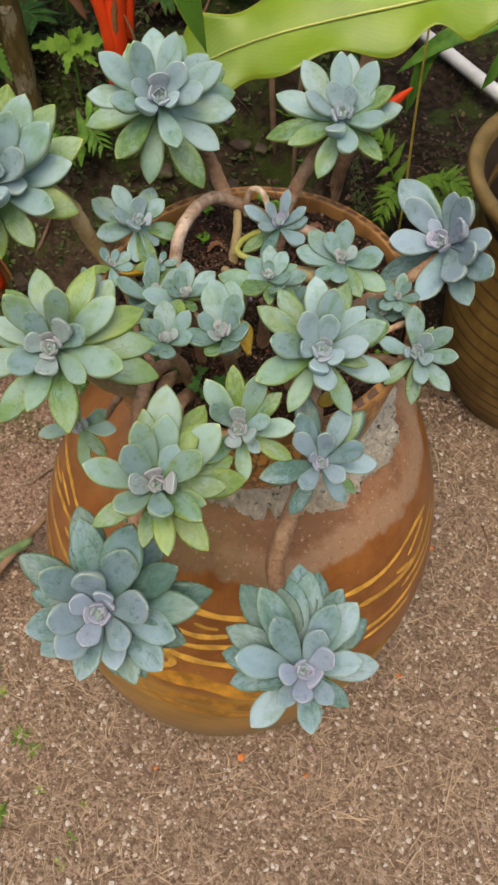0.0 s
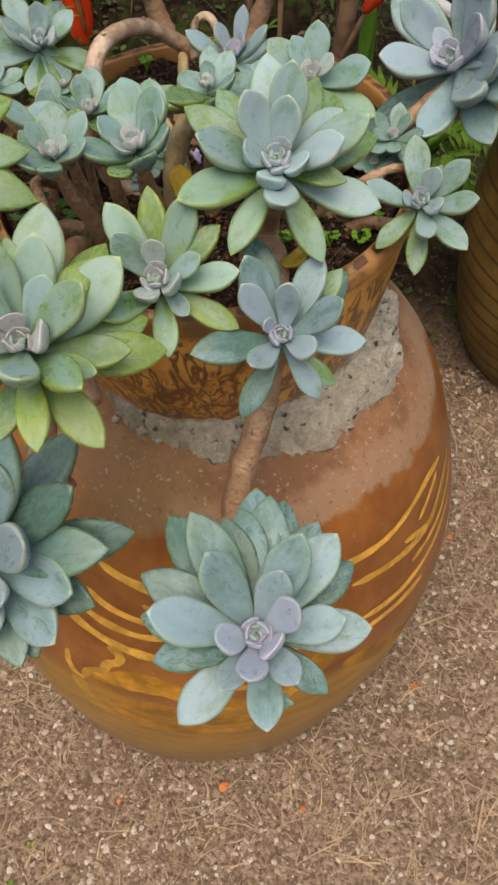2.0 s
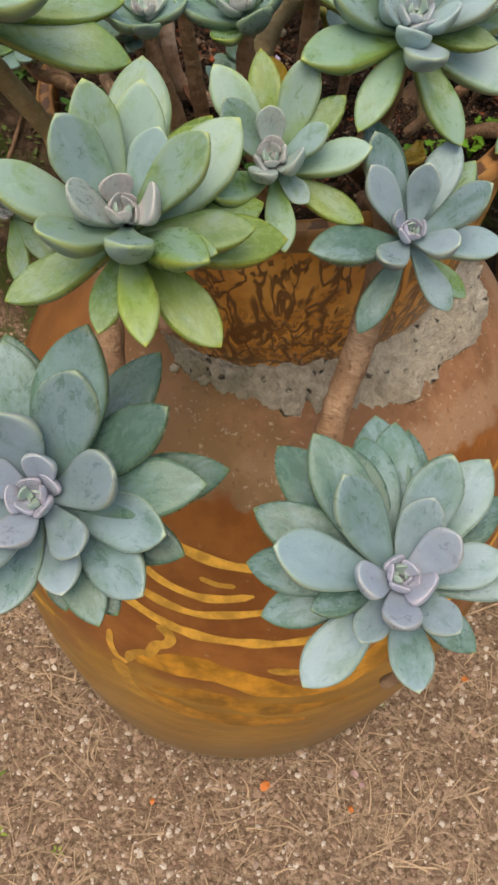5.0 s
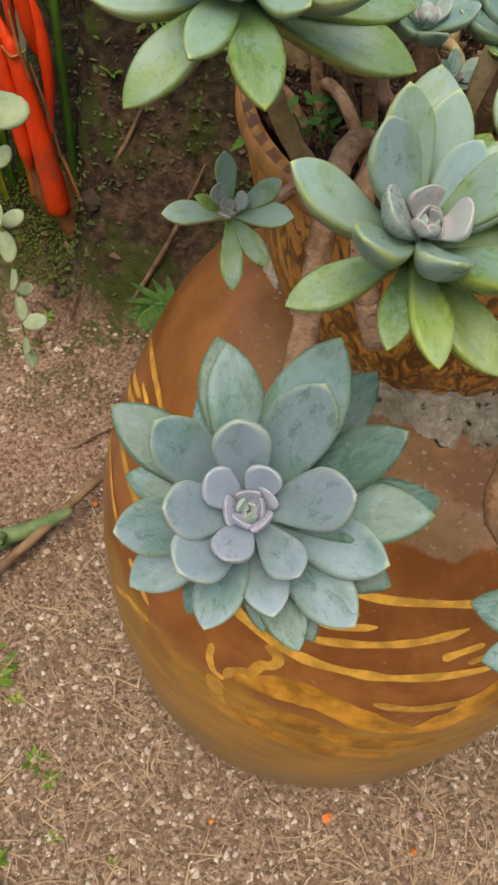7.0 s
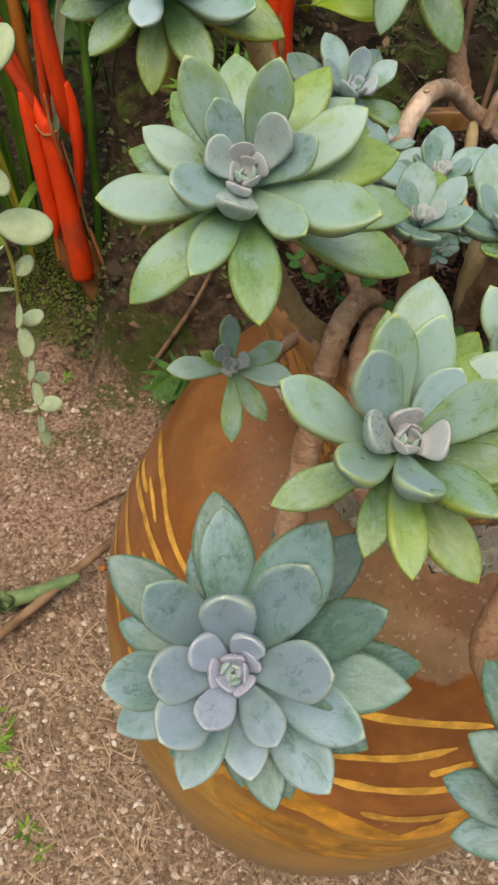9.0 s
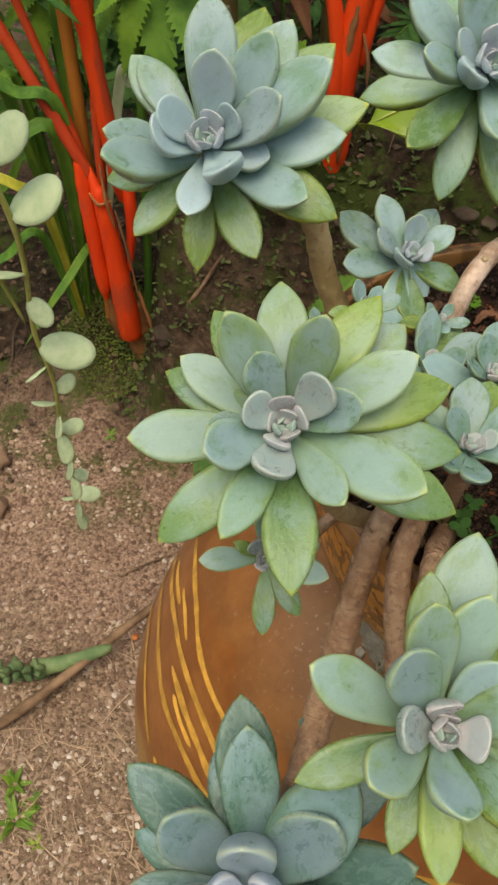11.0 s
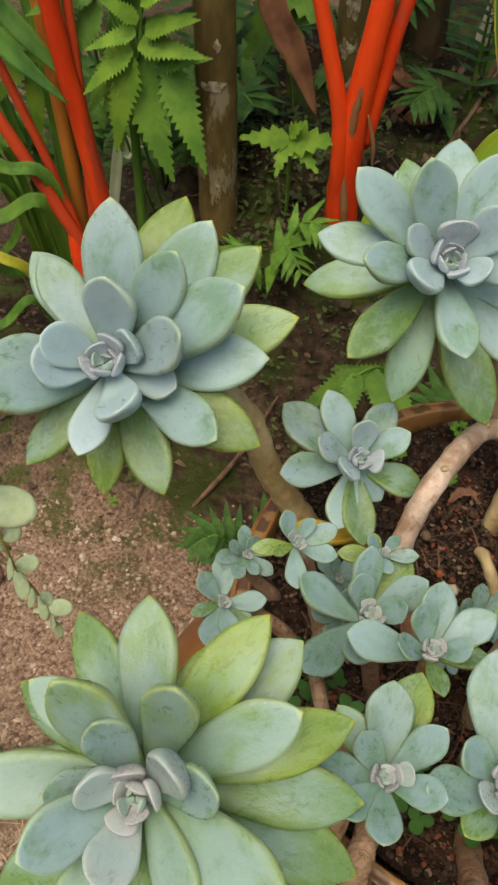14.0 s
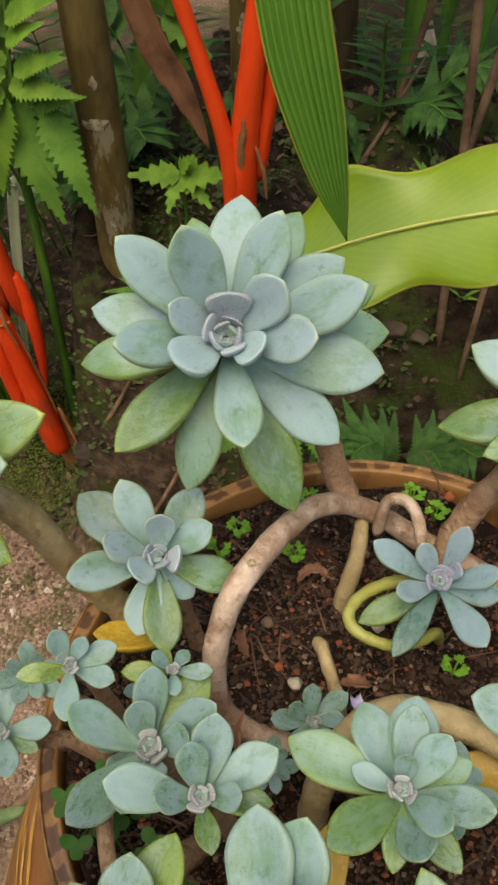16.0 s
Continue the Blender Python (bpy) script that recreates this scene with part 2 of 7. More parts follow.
def bowl_material():
    """Ochre glaze: a clean band under the rim, dark veins running down, a dense dark mottle below."""
    n = Nodes("bowl_glaze", 0.30, 0.5)
    o = n.coord()
    z = n.xyz(o)[2]
    warp = n.noise(34, 4, 0.6)
    body = n.mix(n.step(warp, 0.3, 0.7), (0.60, 0.265, 0.040), (0.82, 0.44, 0.10))
    tall = n.noise(95, 2.2, 0.55, n.scaled(o, (1.0, 1.0, 0.30)), 0.6)
    ridge = n.math("ABSOLUTE", n.math("SUBTRACT", tall, 0.5))
    line = n.step(ridge, n.step(z, 0.605, 0.55, 0.050, 0.095), 0.022)
    line = n.math("MULTIPLY", line, n.step(z, 0.606, 0.592))
    mott = n.noise(165, 3, 0.6, n.scaled(o, (1.0, 1.0, 0.7)), 0.8)
    dense = n.math("MULTIPLY", n.step(mott, 0.50, 0.56), n.step(n.math("ADD", z, n.math("MULTIPLY", warp, 0.03)), 0.582, 0.552))
    blot = n.math("MULTIPLY", n.step(n.noise(48, 3, 0.6), 0.58, 0.68), n.step(z, 0.60, 0.58, 0.0, 0.7))
    dark = n.math("MAXIMUM", n.math("MULTIPLY", line, 0.85), n.math("MAXIMUM", n.math("MULTIPLY", dense, 0.62), blot))
    col = n.mix(dark, body, n.mix(warp, (0.060, 0.020, 0.008), (0.12, 0.040, 0.012)))
    n.bump(n.math("ADD", n.math("MULTIPLY", dark, -0.8), n.math("MULTIPLY", warp, 0.4)), 0.5, 0.003)
    return n.done(col)


def rim_material():
    n = Nodes("rim_glaze", 0.36, 0.5)
    o = n.coord()
    cells = n.voronoi(70, n.scaled(o, (1, 1, 0.3)))
    spots = n.step(n.math("ADD", cells, n.math("MULTIPLY", n.noise(120, 4, 0.6), 0.5)), 0.76, 0.62)
    body = n.mix(n.noise(60, 4), (0.31, 0.145, 0.048), (0.46, 0.24, 0.085))
    body = n.mix(n.step(n.noise(28, 4, 0.6), 0.58, 0.70), body, (0.17, 0.07, 0.025))
    p = n.xyz(o)
    dx, dy = n.math("SUBTRACT", p[0], 0.004), n.math("SUBTRACT", p[1], 0.482)
    turn = n.math("MULTIPLY", n.math("ARCTAN2", dy, dx), 9.0)
    wave = n.math("FRACT", n.math("ADD", turn, n.math("MULTIPLY", n.noise(45, 3), 1.6)))
    radius = n.math("SQRT", n.math("ADD", n.math("MULTIPLY", dx, dx), n.math("MULTIPLY", dy, dy)))
    across = n.math("ADD", n.math("ABSOLUTE", n.math("SUBTRACT", radius, 0.1308)), n.math("MULTIPLY", n.math("SUBTRACT", n.noise(160, 3), 0.5), 0.004))
    dab = n.math("MULTIPLY", n.step(n.math("ABSOLUTE", n.math("SUBTRACT", wave, 0.5)), 0.36, 0.24), n.step(across, 0.0034, 0.0020))
    spots = n.math("MAXIMUM", n.math("MULTIPLY", spots, 0.35), n.math("MULTIPLY", dab, 0.85))
    n.bump(n.noise(90, 3), 0.2, 0.002)
    return n.done(n.mix(spots, body, (0.075, 0.030, 0.014)))


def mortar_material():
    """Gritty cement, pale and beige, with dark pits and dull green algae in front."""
    n = Nodes("cement", 0.95, 0.2)
    o = n.coord()
    p = n.xyz(o)
    a, b, grit = n.noise(150, 6, 0.8), n.noise(22, 4, 0.6), n.noise(420, 3, 0.6)
    col = n.mix(n.step(a, 0.32, 0.68), (0.60, 0.525, 0.415), (0.94, 0.875, 0.75))
    col = n.mix(n.math("MULTIPLY", n.step(grit, 0.58, 0.72), 0.5), col, (0.78, 0.74, 0.64))
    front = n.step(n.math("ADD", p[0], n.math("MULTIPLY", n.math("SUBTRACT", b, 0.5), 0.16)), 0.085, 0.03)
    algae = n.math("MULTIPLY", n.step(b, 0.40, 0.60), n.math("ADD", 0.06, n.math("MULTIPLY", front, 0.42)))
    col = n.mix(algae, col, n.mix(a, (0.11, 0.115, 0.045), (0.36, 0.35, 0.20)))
    pits = n.step(n.voronoi(110), 0.30, 0.14)
    pits = n.math("MULTIPLY", pits, n.step(n.noise(60, 3, 0.6), 0.45, 0.55))
    col = n.mix(n.math("MULTIPLY", pits, 0.85), col, (0.055, 0.048, 0.032))
    n.bump(n.math("ADD", n.math("ADD", a, grit), n.math("MULTIPLY", pits, -1.5)), 1.0, 0.005)
    return n.done(col)


def ground_material():
    n = Nodes("gravel_earth", 0.95, 0.15)
    o = n.coord()
    p = n.xyz(o)
    fine, mid, big = n.noise(190, 4, 0.75), n.noise(55, 5, 0.65), n.noise(5, 4, 0.6)
    sand = n.mix(n.step(fine, 0.36, 0.66), (0.100, 0.067, 0.044), (0.385, 0.287, 0.208))
    sand = n.mix(n.math("MULTIPLY", n.step(mid, 0.42, 0.62), 0.8), sand, (0.175, 0.118, 0.082))
    # soil gets darker from the front of the bank to its back
    far_soil = n.mix(n.step(mid, 0.35, 0.7), (0.012, 0.008, 0.005), (0.048, 0.032, 0.020))
    soil = n.mix(n.step(p[1], 0.98, 0.90), far_soil, n.mix(n.step(mid, 0.35, 0.7), (0.034, 0.023, 0.015), (0.125, 0.083, 0.055)))
    wander = n.math("ADD", p[1], n.math("MULTIPLY", n.math("SUBTRACT", big, 0.5), 0.6))
    rust = n.mix(n.step(fine, 0.36, 0.66), (0.115, 0.067, 0.048), (0.44, 0.302, 0.230))
    sand = n.mix(n.math("MULTIPLY", n.math("MULTIPLY", n.step(wander, 0.50, 0.70), n.step(p[0], 0.05, -0.15)), 0.85), sand, rust)
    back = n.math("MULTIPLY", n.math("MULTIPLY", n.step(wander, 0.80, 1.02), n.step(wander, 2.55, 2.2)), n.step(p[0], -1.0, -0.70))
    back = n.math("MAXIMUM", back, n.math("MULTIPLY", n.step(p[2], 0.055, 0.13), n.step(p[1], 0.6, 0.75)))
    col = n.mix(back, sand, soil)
    moss = n.math("MULTIPLY", n.step(n.noise(11, 5, 0.7), 0.50, 0.60), n.step(p[1], 0.66, 0.84))
    col = n.mix(n.math("MULTIPLY", moss, 0.75), col, (0.045, 0.072, 0.013))
    n.bump(n.math("ADD", fine, mid), 0.9, 0.006)
    return n.done(col)


def stone_material(name, cols):
    n = Nodes(name, 0.8, 0.3)
    r = n.island()
    col = cols[0]
    for i, c in enumerate(cols[1:]):
        a = (i + 1) / len(cols)
        col = n.mix(n.step(r, a - 0.02, a + 0.02), col, c)
    f = n.noise(150, 3)
    col = n.mix(n.math("MULTIPLY", f, 0.4), col, (0.12, 0.08, 0.05))
    n.bump(f, 0.4, 0.002)
    return n.done(col)


JAR, BOWL, RIM, MORTAR, EARTH = jar_material(), bowl_material(), rim_material(), mortar_material(), ground_material()
SLIP = plain("ochre_slip", (0.60, 0.33, 0.060), 0.34, 0.28, 70)
WASH = plain("ochre_wash", (0.43, 0.205, 0.026), 0.4, 0.45, 38)
PEBBLE = stone_material("gravel_chips", [(0.36, 0.26, 0.20), (0.25, 0.165, 0.12), (0.50, 0.415, 0.35), (0.16, 0.10, 0.072), (0.40, 0.28, 0.21), (0.28, 0.19, 0.14), (0.37, 0.27, 0.205), (0.62, 0.57, 0.52), (0.21, 0.13, 0.10), (0.33, 0.235, 0.18)])
STRAW = plain("dry_straw", (0.36, 0.265, 0.18), 0.8, 0.25, 80, True)


# ---- building helpers ----
def mesh_of(name, verts, faces, mat, smooth=True, uvs=None):
    me = bpy.data.meshes.new(name)
    me.from_pydata(verts, [], faces)
    if smooth:
        me.polygons.foreach_set("use_smooth", [True] * len(me.polygons))
    if uvs is not None:
        layer = me.uv_layers.new(name="UVMap")
        idx = np.empty(len(me.loops), dtype=np.int32)
        me.loops.foreach_get("vertex_index", idx)
        layer.data.foreach_set("uv", np.asarray(uvs, dtype=np.float32)[idx].ravel())
    me.materials.append(mat)
    me.update()
    return me


def under(ob, parent, label=""):
    ob.parent = parent
    return tagged(ob, label)


def thing(name, at, label, category, group="", kind=""):
    ob = new(name)
    ob.empty_display_size = 0.02
    ob.location = at
    return tagged(ob, label, category, group, kind)


def part(name, me, parent, label="", at=None):
    """A mesh as a part; its data is in world metres unless at gives a matrix."""
    ob = new(name, me)
    ob.parent = parent
    base = Matrix.Translation(-parent.location) if parent.parent is None else Matrix.Identity(4)
    ob.matrix_basis = base @ (at if at is not None else Matrix.Identity(4))
    return tagged(ob, label)


def smooth_path(points, steps=8):
    """A Catmull-Rom curve through the points (x, y, z, radius)."""
    p = [np.array(q, float) for q in points]
    p = [2 * p[0] - p[1]] + p + [2 * p[-1] - p[-2]]
    out = []
    for i in range(1, len(p) - 2):
        for k in range(steps):
            t = k / steps
            a, b, c, d = p[i - 1], p[i], p[i + 1], p[i + 2]
            out.append(0.5 * ((2 * b) + (c - a) * t + (2 * a - 5 * b + 4 * c - d) * t * t + (3 * b - a - 3 * c + d) * t ** 3))
    out.append(p[-2])
    return out


def tube(points, mat, name="stem", sides=12, steps=8, rough=0.06, scars=0.0, seed=0):
    """A stem of varying thickness with leaf scars; rounded at both ends."""
    rng = random.Random(seed)
    path = smooth_path(points, steps)
    verts, faces = [], []
    n = len(path)
    ref = Vector((0.31, 0.52, 0.79))
    uvs, run = [], 0.0
    for i, q in enumerate(path):
        a, b = Vector(path[max(i - 1, 0)][:3]), Vector(path[min(i + 1, n - 1)][:3])
        d = (b - a).normalized()
        u = (ref - d * ref.dot(d)).normalized()
        w = d.cross(u)
        ref = u
        end = 0.55 if i in (0, n - 1) else 1.0
        run += (Vector(q[:3]) - Vector(path[max(i - 1, 0)][:3])).length
        swell = 1 + scars * max(0.0, math.sin(i * 2.4)) + rng.uniform(-rough, rough)
        for k in range(sides):
            th = 2 * math.pi * k / sides
            r = q[3] * end * swell * (1 + rng.uniform(-rough, rough))
            verts.append(Vector(q[:3]) + (u * math.cos(th) + w * math.sin(th)) * r)
            uvs.append((min(k, sides - k) * 2 / sides, run))
    for i in range(n - 1):
        for k in range(sides):
            k2 = (k + 1) % sides
            faces.append((i * sides + k, i * sides + k2, (i + 1) * sides + k2, (i + 1) * sides + k))
    faces.append(tuple(range(sides - 1, -1, -1)))
    faces.append(tuple(range((n - 1) * sides, n * sides)))
    return mesh_of(name, verts, faces, mat, True, uvs)


def lathe(profile, mat, name, centre=(0, 0), sides=96, wobble=0.0, lean=(0, 0), zlean=0.0, seed=0):
    """Turns a profile of (radius, height) about an upright axis that leans by lean metres per metre."""
    verts, faces = [], []
    m = len(profile)
    for i in range(sides):
        th = 2 * math.pi * i / sides
        for j, (r, z) in enumerate(profile):
            w = 1 + wobble * noise.noise((math.cos(th) * 1.3 + seed, math.sin(th) * 1.3, z * 6))
            verts.append((centre[0] + lean[0] * z + r * w * math.cos(th), centre[1] + lean[1] * z + r * w * math.sin(th), z))
    for i in range(sides):
        a, b = i * m, ((i + 1) % sides) * m
        for j in range(m - 1):
            faces.append((a + j, b + j, b + j + 1, a + j + 1))
    return mesh_of(name, verts, faces, mat)


def spline(profile, steps=6):
    return [(max(q[0], 0.0005), q[1]) for q in smooth_path([(r, z, 0, 0) for r, z in profile], steps)]


# ---- leaves and rosettes ----
LEAF_MESHES = {}


def leaf_mesh(kind, wide, thick, bend):
    """A leaf of unit length along x with its upper face to z: spoon shaped, fleshy, with rounded edges and a pointed tip."""
    key = (kind, round(wide, 2), round(thick, 2), round(bend, 2))
    if key in LEAF_MESHES:
        return LEAF_MESHES[key]
    ns, nr = 20, 20
    rng = random.Random(hash((round(wide * 100), round(thick * 100), round(bend * 100))) % 1000)
    sway, twist = rng.uniform(-0.03, 0.03), rng.uniform(-0.10, 0.10)
    verts, faces, uvs = [], [], []
    for i in range(ns + 1):
        s = (i / ns) ** 0.82
        top = 0.66 if kind in LOWER else 0.70
        if s < top:
            w = 0.30 + 0.70 * math.sin(math.pi / 2 * s / top) ** 1.5
        else:
            u = (s - top) / (1 - top)
            w = 0.86 * (1 - u ** 2.5) ** 0.70 + 0.14 * (1 - u) if kind in BLUNT else 0.80 * (1 - u ** 2.3) ** 0.84 + 0.20 * (1 - u)
        w = max(w, 0.012) * wide / 2
        t = thick * (0.80 + 0.40 * math.sin(math.pi * s * 0.9)) * (1 - max(0, (s - 0.5) / 0.5) ** 2.2 * 0.90)
        zc = bend * (s * s - s) * 1.2 - 0.05 * abs(bend) * math.sin(math.pi * 2 * s)
        dip = (0.115 + 0.08 * max(0.0, wide - 0.36)) * wide * math.sin(math.pi * min(1, s * 1.03))
        dip *= {"heart": 0.35, "heart_pale": 0.35, "lilac_heart": 0.35, "bud": 0.2}.get(kind, 1.0)
        for k in range(nr):
            ph = 2 * math.pi * k / nr
            cx, sx = math.cos(ph), math.sin(ph)
            x = w * math.copysign(abs(cx) ** 0.85, cx)
            if sx >= 0:
                z = t * 0.34 * sx ** 0.6 - dip * (1 - abs(cx) ** 1.5)
            else:
                z = -t * 0.80 * (-sx) ** 0.85
            z += dip * cx * cx * 0.35 + twist * x * s
            if sx > 0:
                z -= 0.022 * sx * math.exp(-(cx / 0.22) ** 2) * max(0.0, 1 - s * 1.5)
            verts.append((s, x + sway * s * s, zc + z))
            uvs.append((0.5 + 0.5 * cx, s))
    for i in range(ns):
        for k in range(nr):
            k2 = (k + 1) % nr
            faces.append((i * nr + k, (i + 1) * nr + k, (i + 1) * nr + k2, i * nr + k2))
    faces.append(tuple(range(nr)))
    faces.append(tuple(ns * nr + k for k in range(nr - 1, -1, -1)))
    LEAF_MESHES[key] = mesh_of("leaf", verts, faces, LEAF[kind], True, uvs)
    return LEAF_MESHES[key]


def frame_of(axis):
    a = Vector(axis).normalized()
    e1 = (Vector((1, 0, 0)) - a * a.x).normalized()
    return e1, a.cross(e1), a


SCHEME = {
    "blue": ["lilac_heart", "lilac", "powder", "blue", "blue", "deep"],
    "lilac": ["lilac_heart", "lilac", "powder", "powder", "blue", "blue"],
    "pale": ["heart_pale", "pink_pale", "sage", "pale", "pale", "pale"],
    "mixed": ["heart", "pink", "powder_green", "sage", "sage", "sage"],
    "small": ["heart_pale", "pink_pale", "cluster", "cluster", "cluster", "cluster"],
}


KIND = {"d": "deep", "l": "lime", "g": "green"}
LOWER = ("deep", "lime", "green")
HEART = ("heart", "heart_pale", "lilac_heart", "bud")
BLUNT = HEART + ("pink", "pink_pale")


def rosette(label, centre, axis, reach, leaves, scheme, stem, stem_mat=STEM, wide=0.37, seed=0, cup=0.0, name="succulent"):
    """One branch with its rosette. leaves: (azimuth, reach[, kind[, lift]]) in degrees and millimetres about the axis; the heart is added."""
    rng = random.Random(seed)
    e1, e2, a = frame_of(axis)
    c = Vector(centre)
    base = Vector(stem[-1][:3])
    ob = thing(name, base, label, "succulent", "succulent rosettes in the bowl")
    hub = c - a * reach * 0.38
    path = [(*(c - a * reach * 0.24), reach * 0.035), (*hub, reach * 0.065), *stem]
    part("stem", tube(path, stem_mat, "stem", 12, 7, 0.05, 0.10, seed), ob)
    ramp = SCHEME[scheme]
    inner = []
    leaves = [(l[0], l[1] / 1000, l[3] / 1000 if len(l) > 3 else None, KIND.get(l[2]) if len(l) > 2 else None) for l in leaves]
    small = min(min(l[1] for l in leaves), reach * 0.36)
    turn = rng.uniform(0, 360)
    done = []
    for k in range(10):
        g = 1 - k / 10
        inner.append((turn + 137.5 * k, min(small * 0.62, reach * 0.17) * (0.10 + 0.90 * g ** 1.3), reach * (0.055 + 0.055 * g), ramp[0] if k < 6 else "bud"))
    for item in list(leaves) + inner:
        az, r = item[0], item[1]
        lift, kind = item[2], item[3]
        f = r / reach
        if lift is None:
            if kind in LOWER:
                lift = reach * (0.05 - 0.42 * min(1.2, max(0.0, f - 0.25)))
            else:
                lift = reach * (0.02 + (0.22 if scheme == "small" else 0.34) * math.sin(math.pi * min(f, 1.15) * 0.87) - 0.36 * max(0.0, f - 0.70) - cup * f)
        th = radians(az)
        way = e1 * math.cos(th) + e2 * math.sin(th)
        root = c - a * reach * ((0.02 + 0.55 * f) if kind in HEART else 0.06 + 0.30 * (max(f, 0.9) if kind in LOWER else f)) + way * reach * (0.01 if kind in HEART else 0.035)
        # of two leaves that grow the same way at the same length, the second lies below the first
        low = sum(0.075 for az0, r0 in done if abs((az - az0 + 180) % 360 - 180) < 26 and abs(r - r0) < 0.16 * reach)
        done.append((az, r))
        root -= a * reach * low
        tip = c + way * r + a * (lift - reach * low)
        x = tip - root
        length = x.length
        x.normalize()
        y = a.cross(x).normalized()
        tw = radians(rng.uniform(-9, 9))
        z = x.cross(y)
        y, z = y * math.cos(tw) + z * math.sin(tw), z * math.cos(tw) - y * math.sin(tw)
        if kind is None:
            q = f * 5.2 + rng.uniform(-0.35, 0.35)
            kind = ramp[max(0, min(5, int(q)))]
        near = max(0.0, 0.62 - f) / 0.62
        ww = min(0.68, wide + (0.18 if scheme in ("blue", "lilac") else 0.30) * near ** 0.9) * (0.90 if kind in LOWER else 1.0) * rng.uniform(0.94, 1.06)
        th_ = 0.18 + 0.06 * near
        if kind in HEART:
            ww, th_ = (0.64 if kind == "bud" else 0.76), 0.24
        bend = rng.choice((-0.18, -0.12, -0.06, 0.06) if kind in LOWER else (0.06, 0.12, 0.18, 0.24) if f < 0.88 else (-0.12, 0.0, 0.06, 0.12, 0.18)) + (0.30 if kind in HEART else 0.14) * near
        me = leaf_mesh(kind, round(ww / 0.04) * 0.04, round(th_ / 0.03) * 0.03, round(bend / 0.06) * 0.06)
        m = Matrix((x, y, z)).transposed().to_4x4()
        m.translation = root
        part("leaf", me, ob, "", m @ Matrix.Scale(length, 4))
    return ob


# ---- ground ----
def ramp(v, a, b):
    f = min(1.0, max(0.0, (v - a) / (b - a)))
    return f * f * (3 - 2 * f)


def ground_height(x, y):
    """The yard, nearly level, and the steep bank of earth and stones behind the jar."""
    h = 0.035 * ramp(y, 0.45, 0.95) - 0.03 * max(-0.6, min(0.6, x))
    wob = 0.05 * noise.noise((x * 5, y * 5, 7))
    bank = ramp(y + wob, 0.80, 1.00) * ramp(x + wob, -0.41, -0.31) * (1 - ramp(x + wob, 0.06, 0.26))
    h += 0.42 * bank * (1 - 0.75 * ramp(y, 1.25, 2.2)) + 0.03 * bank * noise.noise((x * 14, y * 14, 2))
    h -= 0.075 * math.exp(-((x + 0.295) ** 2 + (y - 0.97) ** 2) / 0.006)
    h += 0.10 * math.exp(-((x + 0.45) ** 2 + (y - 1.03) ** 2) / 0.012) + 0.05 * ramp(y, 0.85, 1.1) * ramp(x, 0.3, 0.1)
    far = ramp(y, 1.0, 1.6)
    h += (0.006 + 0.02 * far) * noise.noise((x * 9, y * 9, 0)) + (0.003 + 0.006 * bank) * noise.noise((x * 31, y * 31, 3))
    return h


def spread(lo, hi, fine, n):
    inside = [lo + (hi - lo) * i / n for i in range(n + 1)]
    far = [fine * 1.6 ** k for k in range(1, 26)]
    return [lo - d for d in reversed(far)] + inside + [hi + d for d in far]


xs, ys = spread(-1.1, 1.1, 0.012, 190), spread(-0.2, 2.0, 0.012, 190)
gv = [(x, y, ground_height(x, y) * (1 - ramp(max(abs(x), y - 1.2), 1.1, 2.5))) for y in ys for x in xs]
gf = [(j * len(xs) + i, j * len(xs) + i + 1, (j + 1) * len(xs) + i + 1, (j + 1) * len(xs) + i) for j in range(len(ys) - 1) for i in range(len(xs) - 1)]
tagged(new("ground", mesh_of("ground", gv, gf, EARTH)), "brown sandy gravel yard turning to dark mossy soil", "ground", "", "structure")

# ---- the glazed jar, the bowl set on it in mortar ----
JAR_AT, JAR_LEAN = (-0.031, 0.507), (0.074, -0.004)
JAR_PROFILE = spline([(0.170, -0.02), (0.196, -0.006), (0.206, 0.012), (0.213, 0.05), (0.220, 0.09), (0.227, 0.14), (0.231, 0.20), (0.229, 0.26), (0.219, 0.31), (0.204, 0.36), (0.187, 0.405), (0.168, 0.435), (0.145, 0.458), (0.120, 0.472), (0.09, 0.476)])


def jar_point(deg, z, out=0.0):
    """A place on the jar's outer face at an angle about its axis, 270 being the front."""
    for (r0, z0), (r1, z1) in zip(JAR_PROFILE, JAR_PROFILE[1:]):
        if z0 <= z <= z1:
            r = r0 + (r1 - r0) * (z - z0) / (z1 - z0)
            break
    r += out
    th = radians(deg)
    return Vector((JAR_AT[0] + JAR_LEAN[0] * z + r * math.cos(th), JAR_AT[1] + JAR_LEAN[1] * z + r * math.sin(th), z))


jar = thing("glazed_jar", (*JAR_AT, 0.0), "large brown glazed stoneware jar with ochre strokes on gravel", "jar")
part("jar_body", lathe(JAR_PROFILE, JAR, "jar_body", JAR_AT, 160, 0.0, JAR_LEAN), jar)

BOWL_AT = (0.004, 0.482)
BOWL_Z = 0.622


def bowl_shift(me):
    """Tips the bowl slightly towards the front."""
    m = Matrix.Translation((*BOWL_AT, BOWL_Z)) @ Euler((radians(3.5), radians(-1.5), 0)).to_matrix().to_4x4()
    me.transform(m)
    return me


